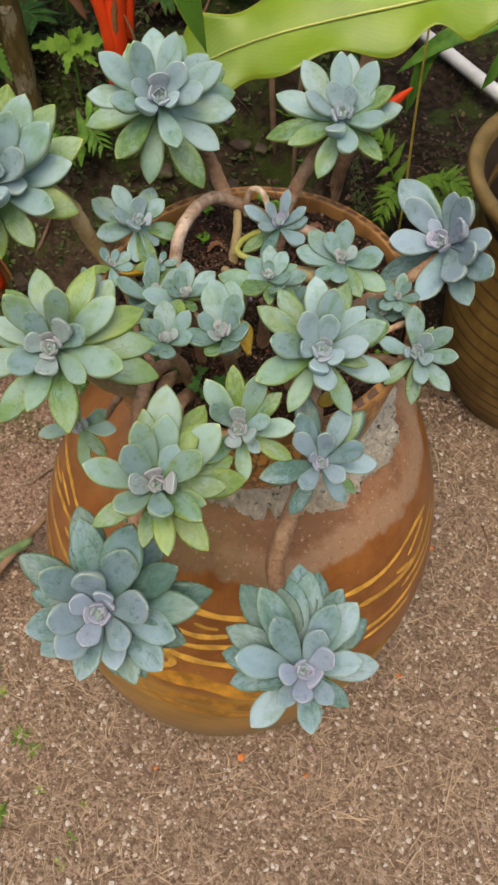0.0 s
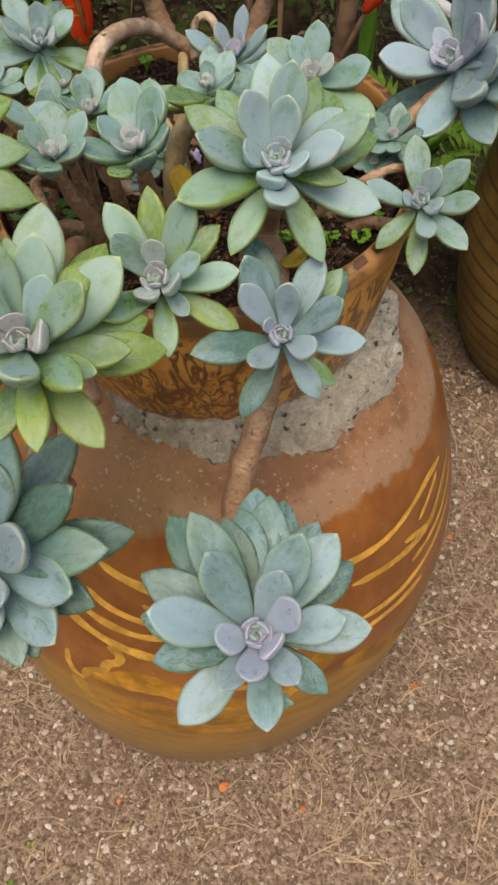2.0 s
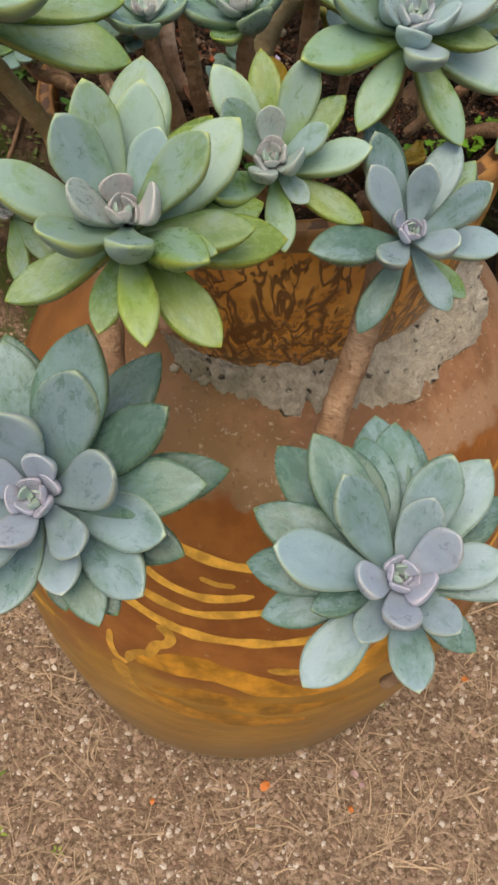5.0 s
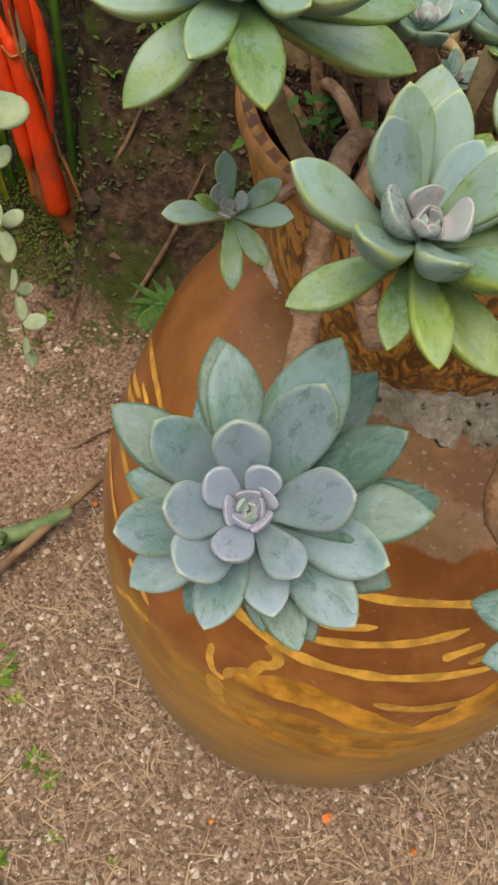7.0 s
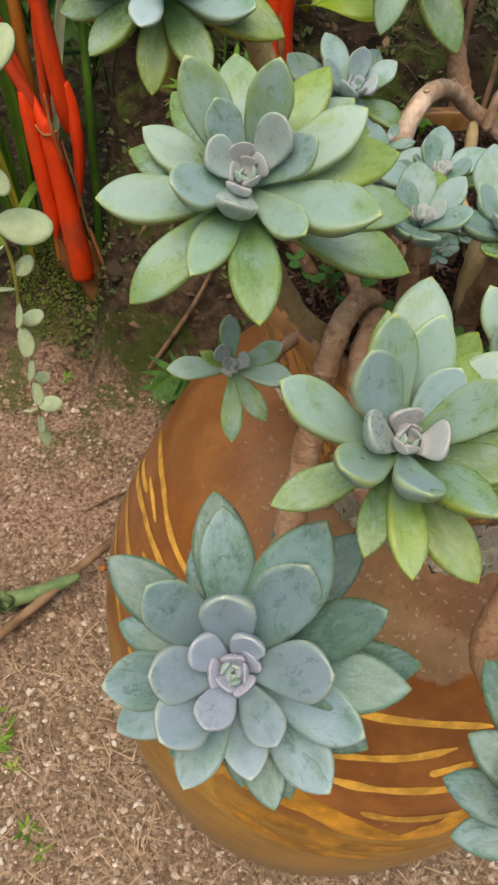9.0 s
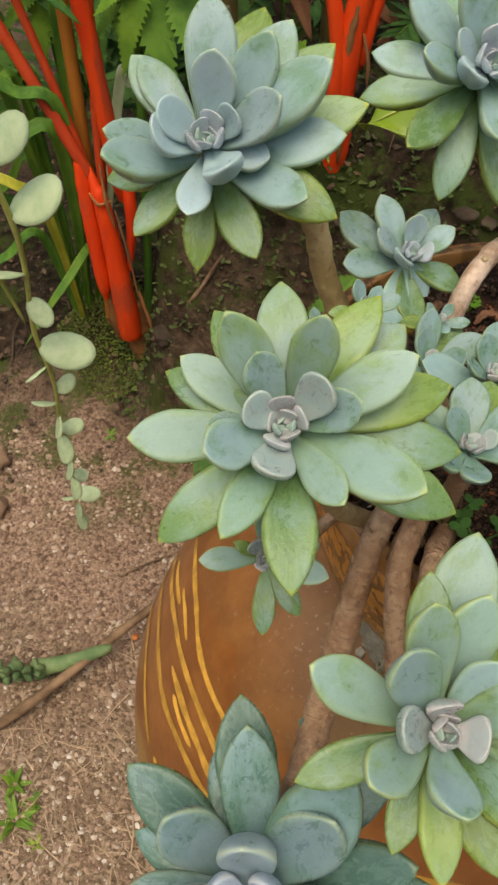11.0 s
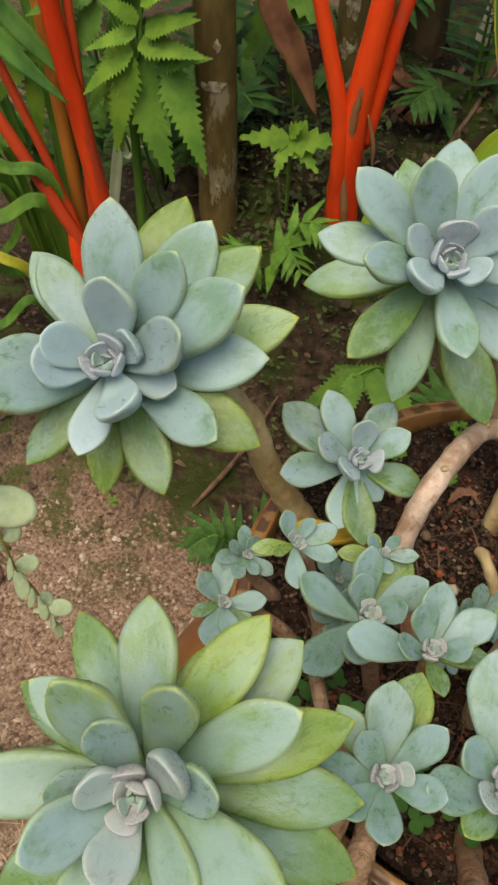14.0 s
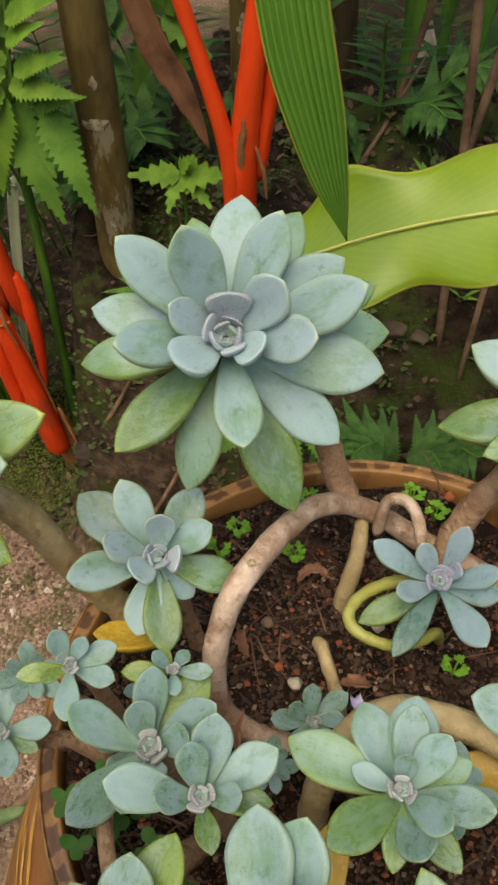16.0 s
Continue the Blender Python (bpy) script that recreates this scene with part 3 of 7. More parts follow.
bowl = thing("planter_bowl", (*BOWL_AT, 0.48), "ochre glazed ceramic bowl with dark veins mortared on jar", "bowl")
part("bowl_wall", bowl_shift(lathe(spline([(0.085, -0.142), (0.100, -0.138), (0.112, -0.115), (0.122, -0.075), (0.129, -0.035), (0.133, -0.012)]), BOWL, "bowl_wall")), bowl)
part("rim", bowl_shift(lathe(spline([(0.133, -0.012), (0.1362, -0.007), (0.1362, -0.001), (0.1342, 0.0025), (0.1330, 0.0015), (0.1285, 0.0030), (0.1262, 0.0), (0.1245, -0.02), (0.119, -0.06)]), RIM, "rim")), bowl, "brown rim with dark fired patches")

# Slip-trailed strokes on the jar: angle and height along each one, then its half width in millimetres.
STROKES = [
    # left side
    ([(176, 0.385), (186, 0.398), (198, 0.403), (206.7, 0.398), (214.2, 0.395), (223.1, 0.393), (232, 0.390)], 2.5), ([(170, 0.318), (178.2, 0.338), (193.4, 0.365), (204.3, 0.372), (214.3, 0.374), (222.2, 0.371), (233, 0.360)], 2.7), ([(164, 0.270), (172, 0.295), (186.5, 0.326), (198.3, 0.331), (208.7, 0.329), (218.1, 0.331), (227, 0.328), (237, 0.326)], 2.8),
    ([(204.4, 0.355), (212, 0.356), (222, 0.352), (229, 0.343)], 2.9), ([(209.6, 0.347), (215.1, 0.344), (220.5, 0.343)], 2.2), ([(172, 0.262), (180, 0.281), (190, 0.296), (200.2, 0.292), (211, 0.277)], 2.6), ([(214, 0.279), (218, 0.273), (223.1, 0.262)], 2.8), ([(190, 0.382), (197, 0.386), (203, 0.384)], 1.8), ([(208.9, 0.205), (215.4, 0.229), (220.1, 0.237), (223.8, 0.243)], 3.0), ([(178, 0.352), (186, 0.366), (193, 0.377)], 2.0),
    # front
    ([(245, 0.394), (250, 0.388), (258.9, 0.381), (265.4, 0.379), (273.8, 0.379), (282.5, 0.377), (290, 0.372)], 2.6), ([(256, 0.366), (259.5, 0.363), (263, 0.363)], 1.8), ([(243, 0.366), (248, 0.356), (255.5, 0.350), (260.8, 0.351), (266.7, 0.356)], 2.3), ([(240, 0.352), (246, 0.340), (255.4, 0.334), (261.6, 0.337), (267.6, 0.341), (275.5, 0.347), (283.5, 0.356)], 2.5),
    ([(237, 0.336), (243, 0.326), (250.9, 0.317), (257.7, 0.313), (264, 0.312), (271.1, 0.311), (278.3, 0.312), (292, 0.313)], 3.1), ([(280, 0.330), (283.5, 0.335), (287.5, 0.339)], 2.6), ([(285.2, 0.323), (289.4, 0.327), (293, 0.330)], 2.4), ([(270.6, 0.281), (276.9, 0.276), (283.3, 0.276), (289, 0.279)], 2.8),
    ([(239.4, 0.285), (239.6, 0.268), (241.2, 0.254), (243.6, 0.252)], 2.6), ([(243.6, 0.254), (244.3, 0.266), (246.4, 0.275), (248, 0.277), (249.3, 0.290), (251.2, 0.295), (252.0, 0.302), (250.9, 0.309), (248.9, 0.311)], 3.0), ([(241.6, 0.247), (242.7, 0.222), (246.4, 0.194)], 4.5),
    # broad brushed sweeps low down
    ([(245, 0.262), (251.9, 0.271), (258.1, 0.275), (264.7, 0.268), (271.5, 0.254), (280.8, 0.240)], 9.0), ([(279, 0.240), (286.5, 0.254), (293.2, 0.278), (299, 0.297)], 9.0), ([(249, 0.226), (259.8, 0.232), (266.6, 0.224), (275.7, 0.213), (288, 0.214)], 8.0), ([(246, 0.214), (256, 0.196), (268, 0.190), (280, 0.186)], 8.0), ([(300, 0.262), (308, 0.242), (318, 0.222), (328, 0.215)], 9.0),
    # right side
    ([(338, 0.380), (330, 0.384), (323.2, 0.381), (313.2, 0.375), (304.5, 0.376), (295, 0.380)], 2.5), ([(345, 0.362), (336.6, 0.353), (329.4, 0.341), (321.7, 0.341), (312.7, 0.346), (302, 0.353)], 2.7), ([(341, 0.318), (332.6, 0.310), (323.6, 0.305), (314.9, 0.304), (303, 0.309)], 2.5), ([(324, 0.288), (315.2, 0.290), (305, 0.293)], 2.4), ([(324, 0.358), (329.3, 0.366), (335, 0.374)], 2.0), ([(318, 0.354), (323, 0.347), (329, 0.339)], 2.0), ([(346, 0.345), (338, 0.332), (330, 0.325), (320, 0.324)], 2.0),
]


def stroke_mesh(points, half):
    """A flat band of slip that follows the jar's surface, ragged in width and tapering at its ends."""
    path = smooth_path([(d, z, 0, 0) for d, z in points], 10)
    verts, faces, n = [], [], len(path)
    wide = half / 1000 * (1.5 if half > 4 else 1.4 if points[0][0] < 235 else 1.4)
    for i, q in enumerate(path):
        w = wide * min(1.0, 0.35 + (9.0 if half < 5 else 3.0) * min(i, n - 1 - i) / n) * (1 + 0.35 * noise.noise((q[0] * 0.25, q[1] * 40, half)))
        a, b = path[max(0, i - 1)], path[min(n - 1, i + 1)]
        here = jar_point(q[0], q[1])
        along = (jar_point(b[0], b[1]) - jar_point(a[0], a[1])).normalized()
        out = (jar_point(q[0] + 0.5, q[1]) - jar_point(q[0] - 0.5, q[1])).cross(jar_point(q[0], q[1] + 0.002) - jar_point(q[0], q[1] - 0.002)).normalized()
        side = along.cross(out).normalized()
        for f in (-1, -0.6, -0.2, 0.2, 0.6, 1):
            p = here + side * w * f
            deg = math.degrees(math.atan2(p.y - JAR_AT[1] - JAR_LEAN[1] * p.z, p.x - JAR_AT[0] - JAR_LEAN[0] * p.z))
            verts.append(jar_point(deg, p.z) + out * (0.00045 if half < 4 else 0.00025))
    for i in range(n - 1):
        for k in range(5):
            faces.append((i * 6 + k, (i + 1) * 6 + k, (i + 1) * 6 + k + 1, i * 6 + k + 1))
    return mesh_of("slip_stroke", verts, faces, WASH if half > 5 else SLIP)


for pts, half in STROKES:
    part("slip_stroke", stroke_mesh(pts, half), jar, "ochre slip stroke under the glaze")


def mortar_mesh():
    """A lumpy collar of cement between bowl and jar with an uneven lower edge."""
    verts, faces, ring, rows = [], [], 420, 26
    for i in range(ring):
        th = 2 * math.pi * i / ring
        c, s = math.cos(th), math.sin(th)
        spread_ = 0.014 + 0.012 * noise.noise((c * 2.2, s * 2.2, 4.0)) + 0.007 * noise.noise((c * 7, s * 7, 1.0)) + 0.014 * max(0.0, c) - 0.008 * max(0.0, -s)
        keep_ = 1 - 0.97 * math.exp(-((th - radians(205)) / radians(34)) ** 2)
        for j in range(rows):
            f = j / (rows - 1)
            r = 0.092 + 0.010 * keep_ + (0.012 + spread_) * keep_ * f
            z = 0.512 - 0.034 * f ** 0.8 - 0.010 * f * f
            lump = 0.009 * noise.noise((c * r * 70, s * r * 70, z * 60)) + 0.008 * noise.noise((c * r * 170, s * r * 170, z * 150)) + 0.004 * noise.noise((c * r * 420, s * r * 420, z * 350))
            z += 0.007 * math.sin(math.pi * f) + lump - (0.010 if j == rows - 1 else 0)
            verts.append((0.003 + (r + lump * 0.5) * c, 0.490 + (r + lump * 0.5) * s, z))
    for i in range(ring):
        a, b = i * rows, ((i + 1) % ring) * rows
        for j in range(rows - 1):
            faces.append((a + j, a + j + 1, b + j + 1, b + j))
    return mesh_of("mortar", verts, faces, MORTAR)


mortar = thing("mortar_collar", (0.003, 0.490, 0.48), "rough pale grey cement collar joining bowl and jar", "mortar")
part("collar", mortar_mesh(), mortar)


def shoulder(x, y):
    """Height of the jar's shoulder, or of the cement on it, at a place."""
    r = math.hypot(x - JAR_AT[0] - JAR_LEAN[0] * 0.45, y - JAR_AT[1])
    for (r0, z0), (r1, z1) in zip(JAR_PROFILE, JAR_PROFILE[1:]):
        if z0 > 0.3 and r1 <= r <= r0:
            return z0 + (z1 - z0) * (r0 - r) / max(r0 - r1, 1e-6)
    return 0.476


def soil_mesh():
    verts, faces, n = [(BOWL_AT[0], BOWL_AT[1], 0.612)], [], 72
    rows = 16
    for j in range(1, rows + 1):
        for i in range(n):
            th, r = 2 * math.pi * i / n, 0.1235 * j / rows
            x, y = BOWL_AT[0] + r * math.cos(th), BOWL_AT[1] + r * math.sin(th)
            z = 0.611 + 0.05 * (y - BOWL_AT[1]) + 0.008 * (j / rows) ** 3 + 0.008 * noise.noise((x * 30, y * 30, 0)) + 0.005 * noise.noise((x * 90, y * 90, 5))
            verts.append((x, y, z))
    for i in range(n):
        faces.append((0, 1 + i, 1 + (i + 1) % n))
        for j in range(rows - 1):
            a, b = 1 + j * n, 1 + (j + 1) * n
            faces.append((a + i, b + i, b + (i + 1) % n, a + (i + 1) % n))
    return mesh_of("soil", verts, faces, SOIL)


def soil_material():
    n = Nodes("potting_soil", 0.95, 0.2)
    a, b = n.noise(120, 5, 0.7), n.noise(35, 4, 0.6)
    col = n.mix(n.step(a, 0.35, 0.7), (0.008, 0.005, 0.003), (0.036, 0.019, 0.013))
    col = n.mix(n.math("MULTIPLY", n.step(b, 0.55, 0.7), 0.5), col, (0.10, 0.048, 0.03))
    n.bump(a, 1.0, 0.006)
    return n.done(col)


SOIL = soil_material()
tagged(new("potting_soil", soil_mesh()), "dark reddish brown crumbly soil filling the bowl", "soil", "", "stuff")


# ---- the succulent branches ----
rosette("large blue-grey succulent rosette hanging over the jar's side", (-0.102, 0.225, 0.585), (0.01, -0.53, 0.85), 0.068,
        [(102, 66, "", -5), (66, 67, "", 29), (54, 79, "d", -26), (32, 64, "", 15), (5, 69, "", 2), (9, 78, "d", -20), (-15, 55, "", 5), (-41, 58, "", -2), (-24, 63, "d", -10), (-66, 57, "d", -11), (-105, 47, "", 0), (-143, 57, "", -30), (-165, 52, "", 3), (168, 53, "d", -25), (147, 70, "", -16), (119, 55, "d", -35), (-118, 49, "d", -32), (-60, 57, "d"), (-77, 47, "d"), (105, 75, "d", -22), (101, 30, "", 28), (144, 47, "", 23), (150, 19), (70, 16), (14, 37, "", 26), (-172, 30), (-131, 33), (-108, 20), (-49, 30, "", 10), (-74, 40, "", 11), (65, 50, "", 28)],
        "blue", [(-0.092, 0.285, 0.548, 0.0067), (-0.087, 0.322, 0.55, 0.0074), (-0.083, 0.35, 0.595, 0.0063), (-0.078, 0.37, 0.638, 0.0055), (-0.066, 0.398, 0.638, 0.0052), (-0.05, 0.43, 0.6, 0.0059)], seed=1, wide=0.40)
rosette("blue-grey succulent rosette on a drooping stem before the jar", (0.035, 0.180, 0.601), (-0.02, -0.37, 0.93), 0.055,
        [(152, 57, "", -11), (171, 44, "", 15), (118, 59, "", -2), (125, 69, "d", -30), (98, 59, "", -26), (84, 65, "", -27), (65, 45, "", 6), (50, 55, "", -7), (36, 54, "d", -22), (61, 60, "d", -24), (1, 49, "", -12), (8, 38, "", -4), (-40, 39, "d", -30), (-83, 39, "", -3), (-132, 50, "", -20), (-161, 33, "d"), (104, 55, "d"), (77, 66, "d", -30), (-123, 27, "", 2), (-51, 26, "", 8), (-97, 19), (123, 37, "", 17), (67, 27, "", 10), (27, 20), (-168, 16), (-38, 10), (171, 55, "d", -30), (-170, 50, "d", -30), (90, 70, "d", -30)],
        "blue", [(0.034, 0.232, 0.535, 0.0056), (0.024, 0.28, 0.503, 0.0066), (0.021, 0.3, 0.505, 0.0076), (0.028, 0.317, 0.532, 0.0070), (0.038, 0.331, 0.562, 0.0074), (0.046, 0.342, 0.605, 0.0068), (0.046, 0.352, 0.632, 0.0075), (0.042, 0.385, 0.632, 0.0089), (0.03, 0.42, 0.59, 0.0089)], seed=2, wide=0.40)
rosette("pale green succulent rosette with yellow-green lower leaves", (-0.055, 0.261, 0.692), (0.09, -0.42, 0.90), 0.051,
        [(166, 45, "", 6), (137, 27, "", 21), (109, 37), (85, 64), (58, 47, "l"), (44, 54, "", -2), (23, 53, "l", -28), (0, 43, "g"), (-51, 50, "l", -19), (-79, 43, "l", -9), (-101, 38, "g"), (-148, 46, "g", -19), (-21, 32, "g"), (64, 25, "", 12), (33, 31), (-142, 29, "", 18), (-176, 16), (108, 8), (5, 10), (-81, 21), (102, 49, "g", -9), (82, 42, "", 16), (61, 63, "l", -26), (6, 57, "l", -28), (-40, 35, "g", 16)],
        "pale", [(-0.05, 0.308, 0.64, 0.0044), (-0.052, 0.335, 0.622, 0.005), (-0.052, 0.365, 0.632, 0.005), (-0.04, 0.41, 0.6, 0.0055)], seed=3)
rosette("pale grey-green succulent rosette at the bowl's front rim", (-0.007, 0.312, 0.678), (-0.08, -0.51, 0.86), 0.041,
        [(122, 37, "", 10), (93, 42, "l", 1), (65, 38, "", 7), (42, 37, "g", -1), (2, 37, "", -1), (-30, 39, "l", -22), (-85, 34, "g", -10), (-131, 30, "g", 17), (17, 22, "", 8), (-48, 20, "", -9), (138, 22, "", 14), (89, 13), (-107, 13), (-31, 12)],
        "pale", [(-0.008, 0.345, 0.64, 0.0045), (-0.01, 0.375, 0.615, 0.0051), (-0.01, 0.4, 0.59, 0.0058)], seed=4)
rosette("grey-blue succulent rosette leaning over the bowl's front rim", (0.048, 0.305, 0.649), (-0.05, -0.52, 0.85), 0.044,
        [(-164, 42, "", 10), (106, 53), (116, 35, "", 18), (62, 43, "", -3), (51, 46, "g", -14), (21, 30), (0, 40, "", -19), (-57, 32, "", -22), (-119, 41, "", -22), (76, 19, "", 18), (-124, 22), (-36, 19), (147, 8), (-40, 32, "g", -24), (132, 25, "", 18), (49, 50, "", -24)],
        "blue", [(0.046, 0.33, 0.625, 0.0045), (0.043, 0.36, 0.622, 0.0051), (0.035, 0.4, 0.59, 0.0058)], seed=5)
rosette("broad grey-green succulent rosette with a pink heart", (0.047, 0.351, 0.711), (-0.01, -0.55, 0.84), 0.046,
        [(94, 49, "", -4), (142, 52, "g", -15), (122, 53, "g", -25), (46, 45, "", -25), (22, 44), (-17, 50, "", -25), (-62, 45, "g", -25), (-118, 45, "g", -12), (-156, 48, "g", 6), (77, 38), (23, 52, "g", -25), (-17, 32, "g"), (125, 24, "", 19), (176, 34, "", 16), (73, 20), (4, 28), (-87, 28), (-178, 14), (-102, 16), (-33, 14), (69, 54, "g", -25)],
        "mixed", [(0.045, 0.378, 0.665, 0.0051), (0.042, 0.4, 0.63, 0.0058), (0.035, 0.42, 0.59, 0.0064)], seed=6)
rosette("large pale green succulent rosette with lime lower leaves", (-0.119, 0.329, 0.738), (0.04, -0.59, 0.81), 0.051,
        [(129, 37), (102, 51, "", -16), (53, 57, "", -28), (38, 49, "", -2), (27, 60, "l", -28), (6, 61, "g", -25), (-18, 47, "", 14), (-76, 53, "g", 4), (-107, 41, "g", 5), (-128, 57, "g", -20), (-166, 52, "", -8), (164, 48, "g", -28), (76, 42, "l", -28), (79, 34), (-45, 31, "", 10), (-147, 26), (26, 24, "", 10), (125, 23, "", 10), (53, 17), (167, 13), (-94, 17), (129, 51, "g", -28), (67, 57, "l", -16), (-13, 65, "g", -28), (155, 44, "", -13), (-167, 25, "", 4)],
        "pale", [(-0.112, 0.353, 0.69, 0.0041), (-0.096, 0.372, 0.645, 0.0043), (-0.078, 0.388, 0.618, 0.0047), (-0.06, 0.4, 0.59, 0.0052)], seed=7, stem_mat=STEM_SCAR)
rosette("tall blue-green succulent rosette on a long bare stem", (-0.178, 0.464, 0.756), (0.10, -0.62, 0.78), 0.062,
        [(98, 57, "", 8), (80, 72, "l", -22), (67, 65, "", -3), (51, 71, "g", -6), (35, 56, "", 17), (27, 72, "l", -7), (13, 59, "", -1), (-15, 63, "l", -18), (-23, 50, "", 4), (136, 52, "", -16), (137, 56, "", -15), (-162, 47, "g", -34), (-150, 43), (-118, 49, "g", -14), (-87, 49, "l", -30), (-56, 52, "g", -14), (63, 45, "", 16), (22, 31), (88, 25, "", 23), (-160, 21), (-91, 35, "", 3), (173, 19, "", 17), (37, 13), (-56, 22), (-174, 43, "", 9), (-7, 28, "", 0)],
        "mixed", [(-0.152, 0.489, 0.732, 0.0052), (-0.134, 0.497, 0.706, 0.0060), (-0.125, 0.503, 0.670, 0.0061), (-0.116, 0.505, 0.648, 0.0062), (-0.104, 0.506, 0.627, 0.0063), (-0.086, 0.506, 0.590, 0.0064)], seed=8, stem_mat=STEM_SCAR)
rosette("large powdery blue-green succulent rosette above the bowl's back rim", (-0.064, 0.542, 0.768), (0.18, -0.63, 0.76), 0.055,
        [(93, 55, "", -20), (75, 48, "", 1), (71, 60, "g", -30), (46, 53, "", -13), (28, 51), (16, 62, "g", -30), (-2, 58, "", -12), (32, 57, "g", -22), (-33, 55, "", -22), (-60, 67, "g", -30), (-96, 56, "g", -30), (-124, 55, "g", -2), (-163, 37, "", 16), (-163, 55, "g", -30), (173, 52, "", -22), (147, 51, "", -1), (113, 52, "g", -30), (125, 35), (-72, 39, "", 6), (49, 23, "", 19), (3, 29, "", 20), (-136, 20), (167, 21, "", 9), (94, 12), (-24, 13), (119, 48, "", -30), (31, 63, "g", -26)],
        "mixed", [(-0.052, 0.565, 0.73, 0.0051), (-0.034, 0.576, 0.695, 0.0054), (-0.024, 0.570, 0.670, 0.0058), (-0.016, 0.566, 0.655, 0.0058)], seed=9)
rosette("grey-green succulent rosette on a short brown stem", (0.070, 0.555, 0.747), (-0.11, -0.50, 0.86), 0.048,
        [(122, 57, "", -11), (91, 42), (50, 41, "", 10), (21, 42, "g", 2), (7, 45, "", -4), (-51, 45, "g", -11), (-115, 47, "g", -19), (-170, 60, "g", -16), (-151, 47, "g", -3), (156, 55, "", -10), (-26, 35), (-82, 38), (164, 28), (33, 29, "", 0), (113, 18), (60, 15), (-108, 24), (82, 54, "", -15)],
        "mixed", [(0.058, 0.57, 0.705, 0.0051), (0.043, 0.575, 0.672, 0.0058), (0.03, 0.565, 0.64, 0.0064), (0.02, 0.54, 0.6, 0.0064)], seed=10)
rosette("blue-grey succulent rosette leaning out past the bowl's rim", (0.146, 0.486, 0.683), (-0.52, -0.48, 0.71), 0.056,
        [(121, 67, "", -11), (67, 35, "", 11), (38, 36), (-8, 42, "", 11), (-40, 52, "", 5), (-71, 52, "", -16), (-106, 48, "", 7), (-179, 32, "", 24), (-160, 63, "d"), (-64, 40), (-33, 36), (123, 36), (13, 24), (113, 18, "", 3), (66, 40, "", -25)],
        "lilac", [(0.14, 0.487, 0.655, 0.0051), (0.118, 0.482, 0.64, 0.0051), (0.09, 0.475, 0.625, 0.0058), (0.06, 0.47, 0.595, 0.0064)], seed=11, wide=0.40)
rosette("small blue-green succulent rosette with rounded leaves", (-0.083, 0.498, 0.693), (0.22, -0.42, 0.88), 0.034,
        [(129, 33, "", 0), (73, 32, "", -6), (153, 41, "", -14), (43, 23, "", 6), (-157, 35, "", -3), (-2, 34, "g", -19), (-93, 30, "", -11), (-74, 36, "g", -10), (179, 21, "", 9), (-31, 20, "", -19), (96, 14), (-126, 12), (-1, 8)],
        "mixed", [(-0.082, 0.505, 0.665, 0.0038), (-0.078, 0.508, 0.63, 0.0038), (-0.07, 0.505, 0.59, 0.0045)], seed=12, wide=0.48)
rosette("small grey-green succulent rosette over the bowl's rim", (0.124, 0.403, 0.649), (-0.18, -0.53, 0.82), 0.035,
        [(93, 35), (33, 30), (-10, 30), (-52, 37), (162, 29), (-138, 33, "g"), (-95, 38, "g"), (57, 23, "g"), (53, 15), (-82, 25), (-40, 13), (180, 9)],
        "mixed", [(0.118, 0.412, 0.625, 0.0038), (0.1, 0.425, 0.617, 0.0038), (0.075, 0.44, 0.59, 0.0045)], seed=13)
rosette("small grey-green succulent rosette with a pinkish heart", (-0.054, 0.363, 0.709), (-0.01, -0.22, 0.98), 0.029,
        [(97, 29), (50, 23), (-171, 20), (-129, 18), (-82, 19), (-7, 18), (80, 37, "l"), (133, 26, "g"), (134, 14), (21, 8)],
        "small", [(-0.052, 0.375, 0.675, 0.0039), (-0.048, 0.395, 0.64, 0.0044), (-0.045, 0.41, 0.59, 0.005)], seed=14, wide=0.48)
rosette("small grey-green succulent rosette crowded among others", (-0.018, 0.371, 0.708), (-0.14, -0.24, 0.96), 0.040,
        [(103, 41), (83, 40), (59, 24), (-18, 20), (150, 16), (-159, 25), (-120, 20, "g"), (-69, 22), (29, 14), (-134, 10)],
        "small", [(-0.016, 0.385, 0.67, 0.0045), (-0.014, 0.41, 0.63, 0.0051), (-0.01, 0.42, 0.59, 0.0058)], seed=15, wide=0.48)
rosette("small grey-green succulent rosette near the bowl's rim", (0.068, 0.460, 0.690), (-0.11, -0.41, 0.90), 0.034,
        [(80, 27), (170, 34), (141, 31), (-136, 26), (-1, 31), (-34, 40, "g"), (-64, 32, "g"), (122, 19), (-96, 23), (15, 12)],
        "small", [(0.067, 0.468, 0.66, 0.0038), (0.062, 0.475, 0.63, 0.0045), (0.05, 0.475, 0.59, 0.0051)], seed=16, wide=0.48)
rosette("grey-green succulent rosette with a pinkish brown heart", (0.014, 0.427, 0.704), (-0.06, -0.18, 0.98), 0.026,
        [(121, 31, "", -14), (87, 25), (54, 21, "", 3), (162, 39, "g", -14), (-133, 28, "g", 8), (0, 27), (34, 24, "g", -6), (-92, 22, "g"), (-43, 26, "g"), (160, 17, "", -9), (88, 9), (-32, 17, "", 9), (-69, 20, "", 9), (86, 32, "", -14)],
        "small", [(0.014, 0.432, 0.675, 0.0038), (0.012, 0.44, 0.64, 0.0045), (0.01, 0.445, 0.59, 0.0051)], seed=17, wide=0.48)
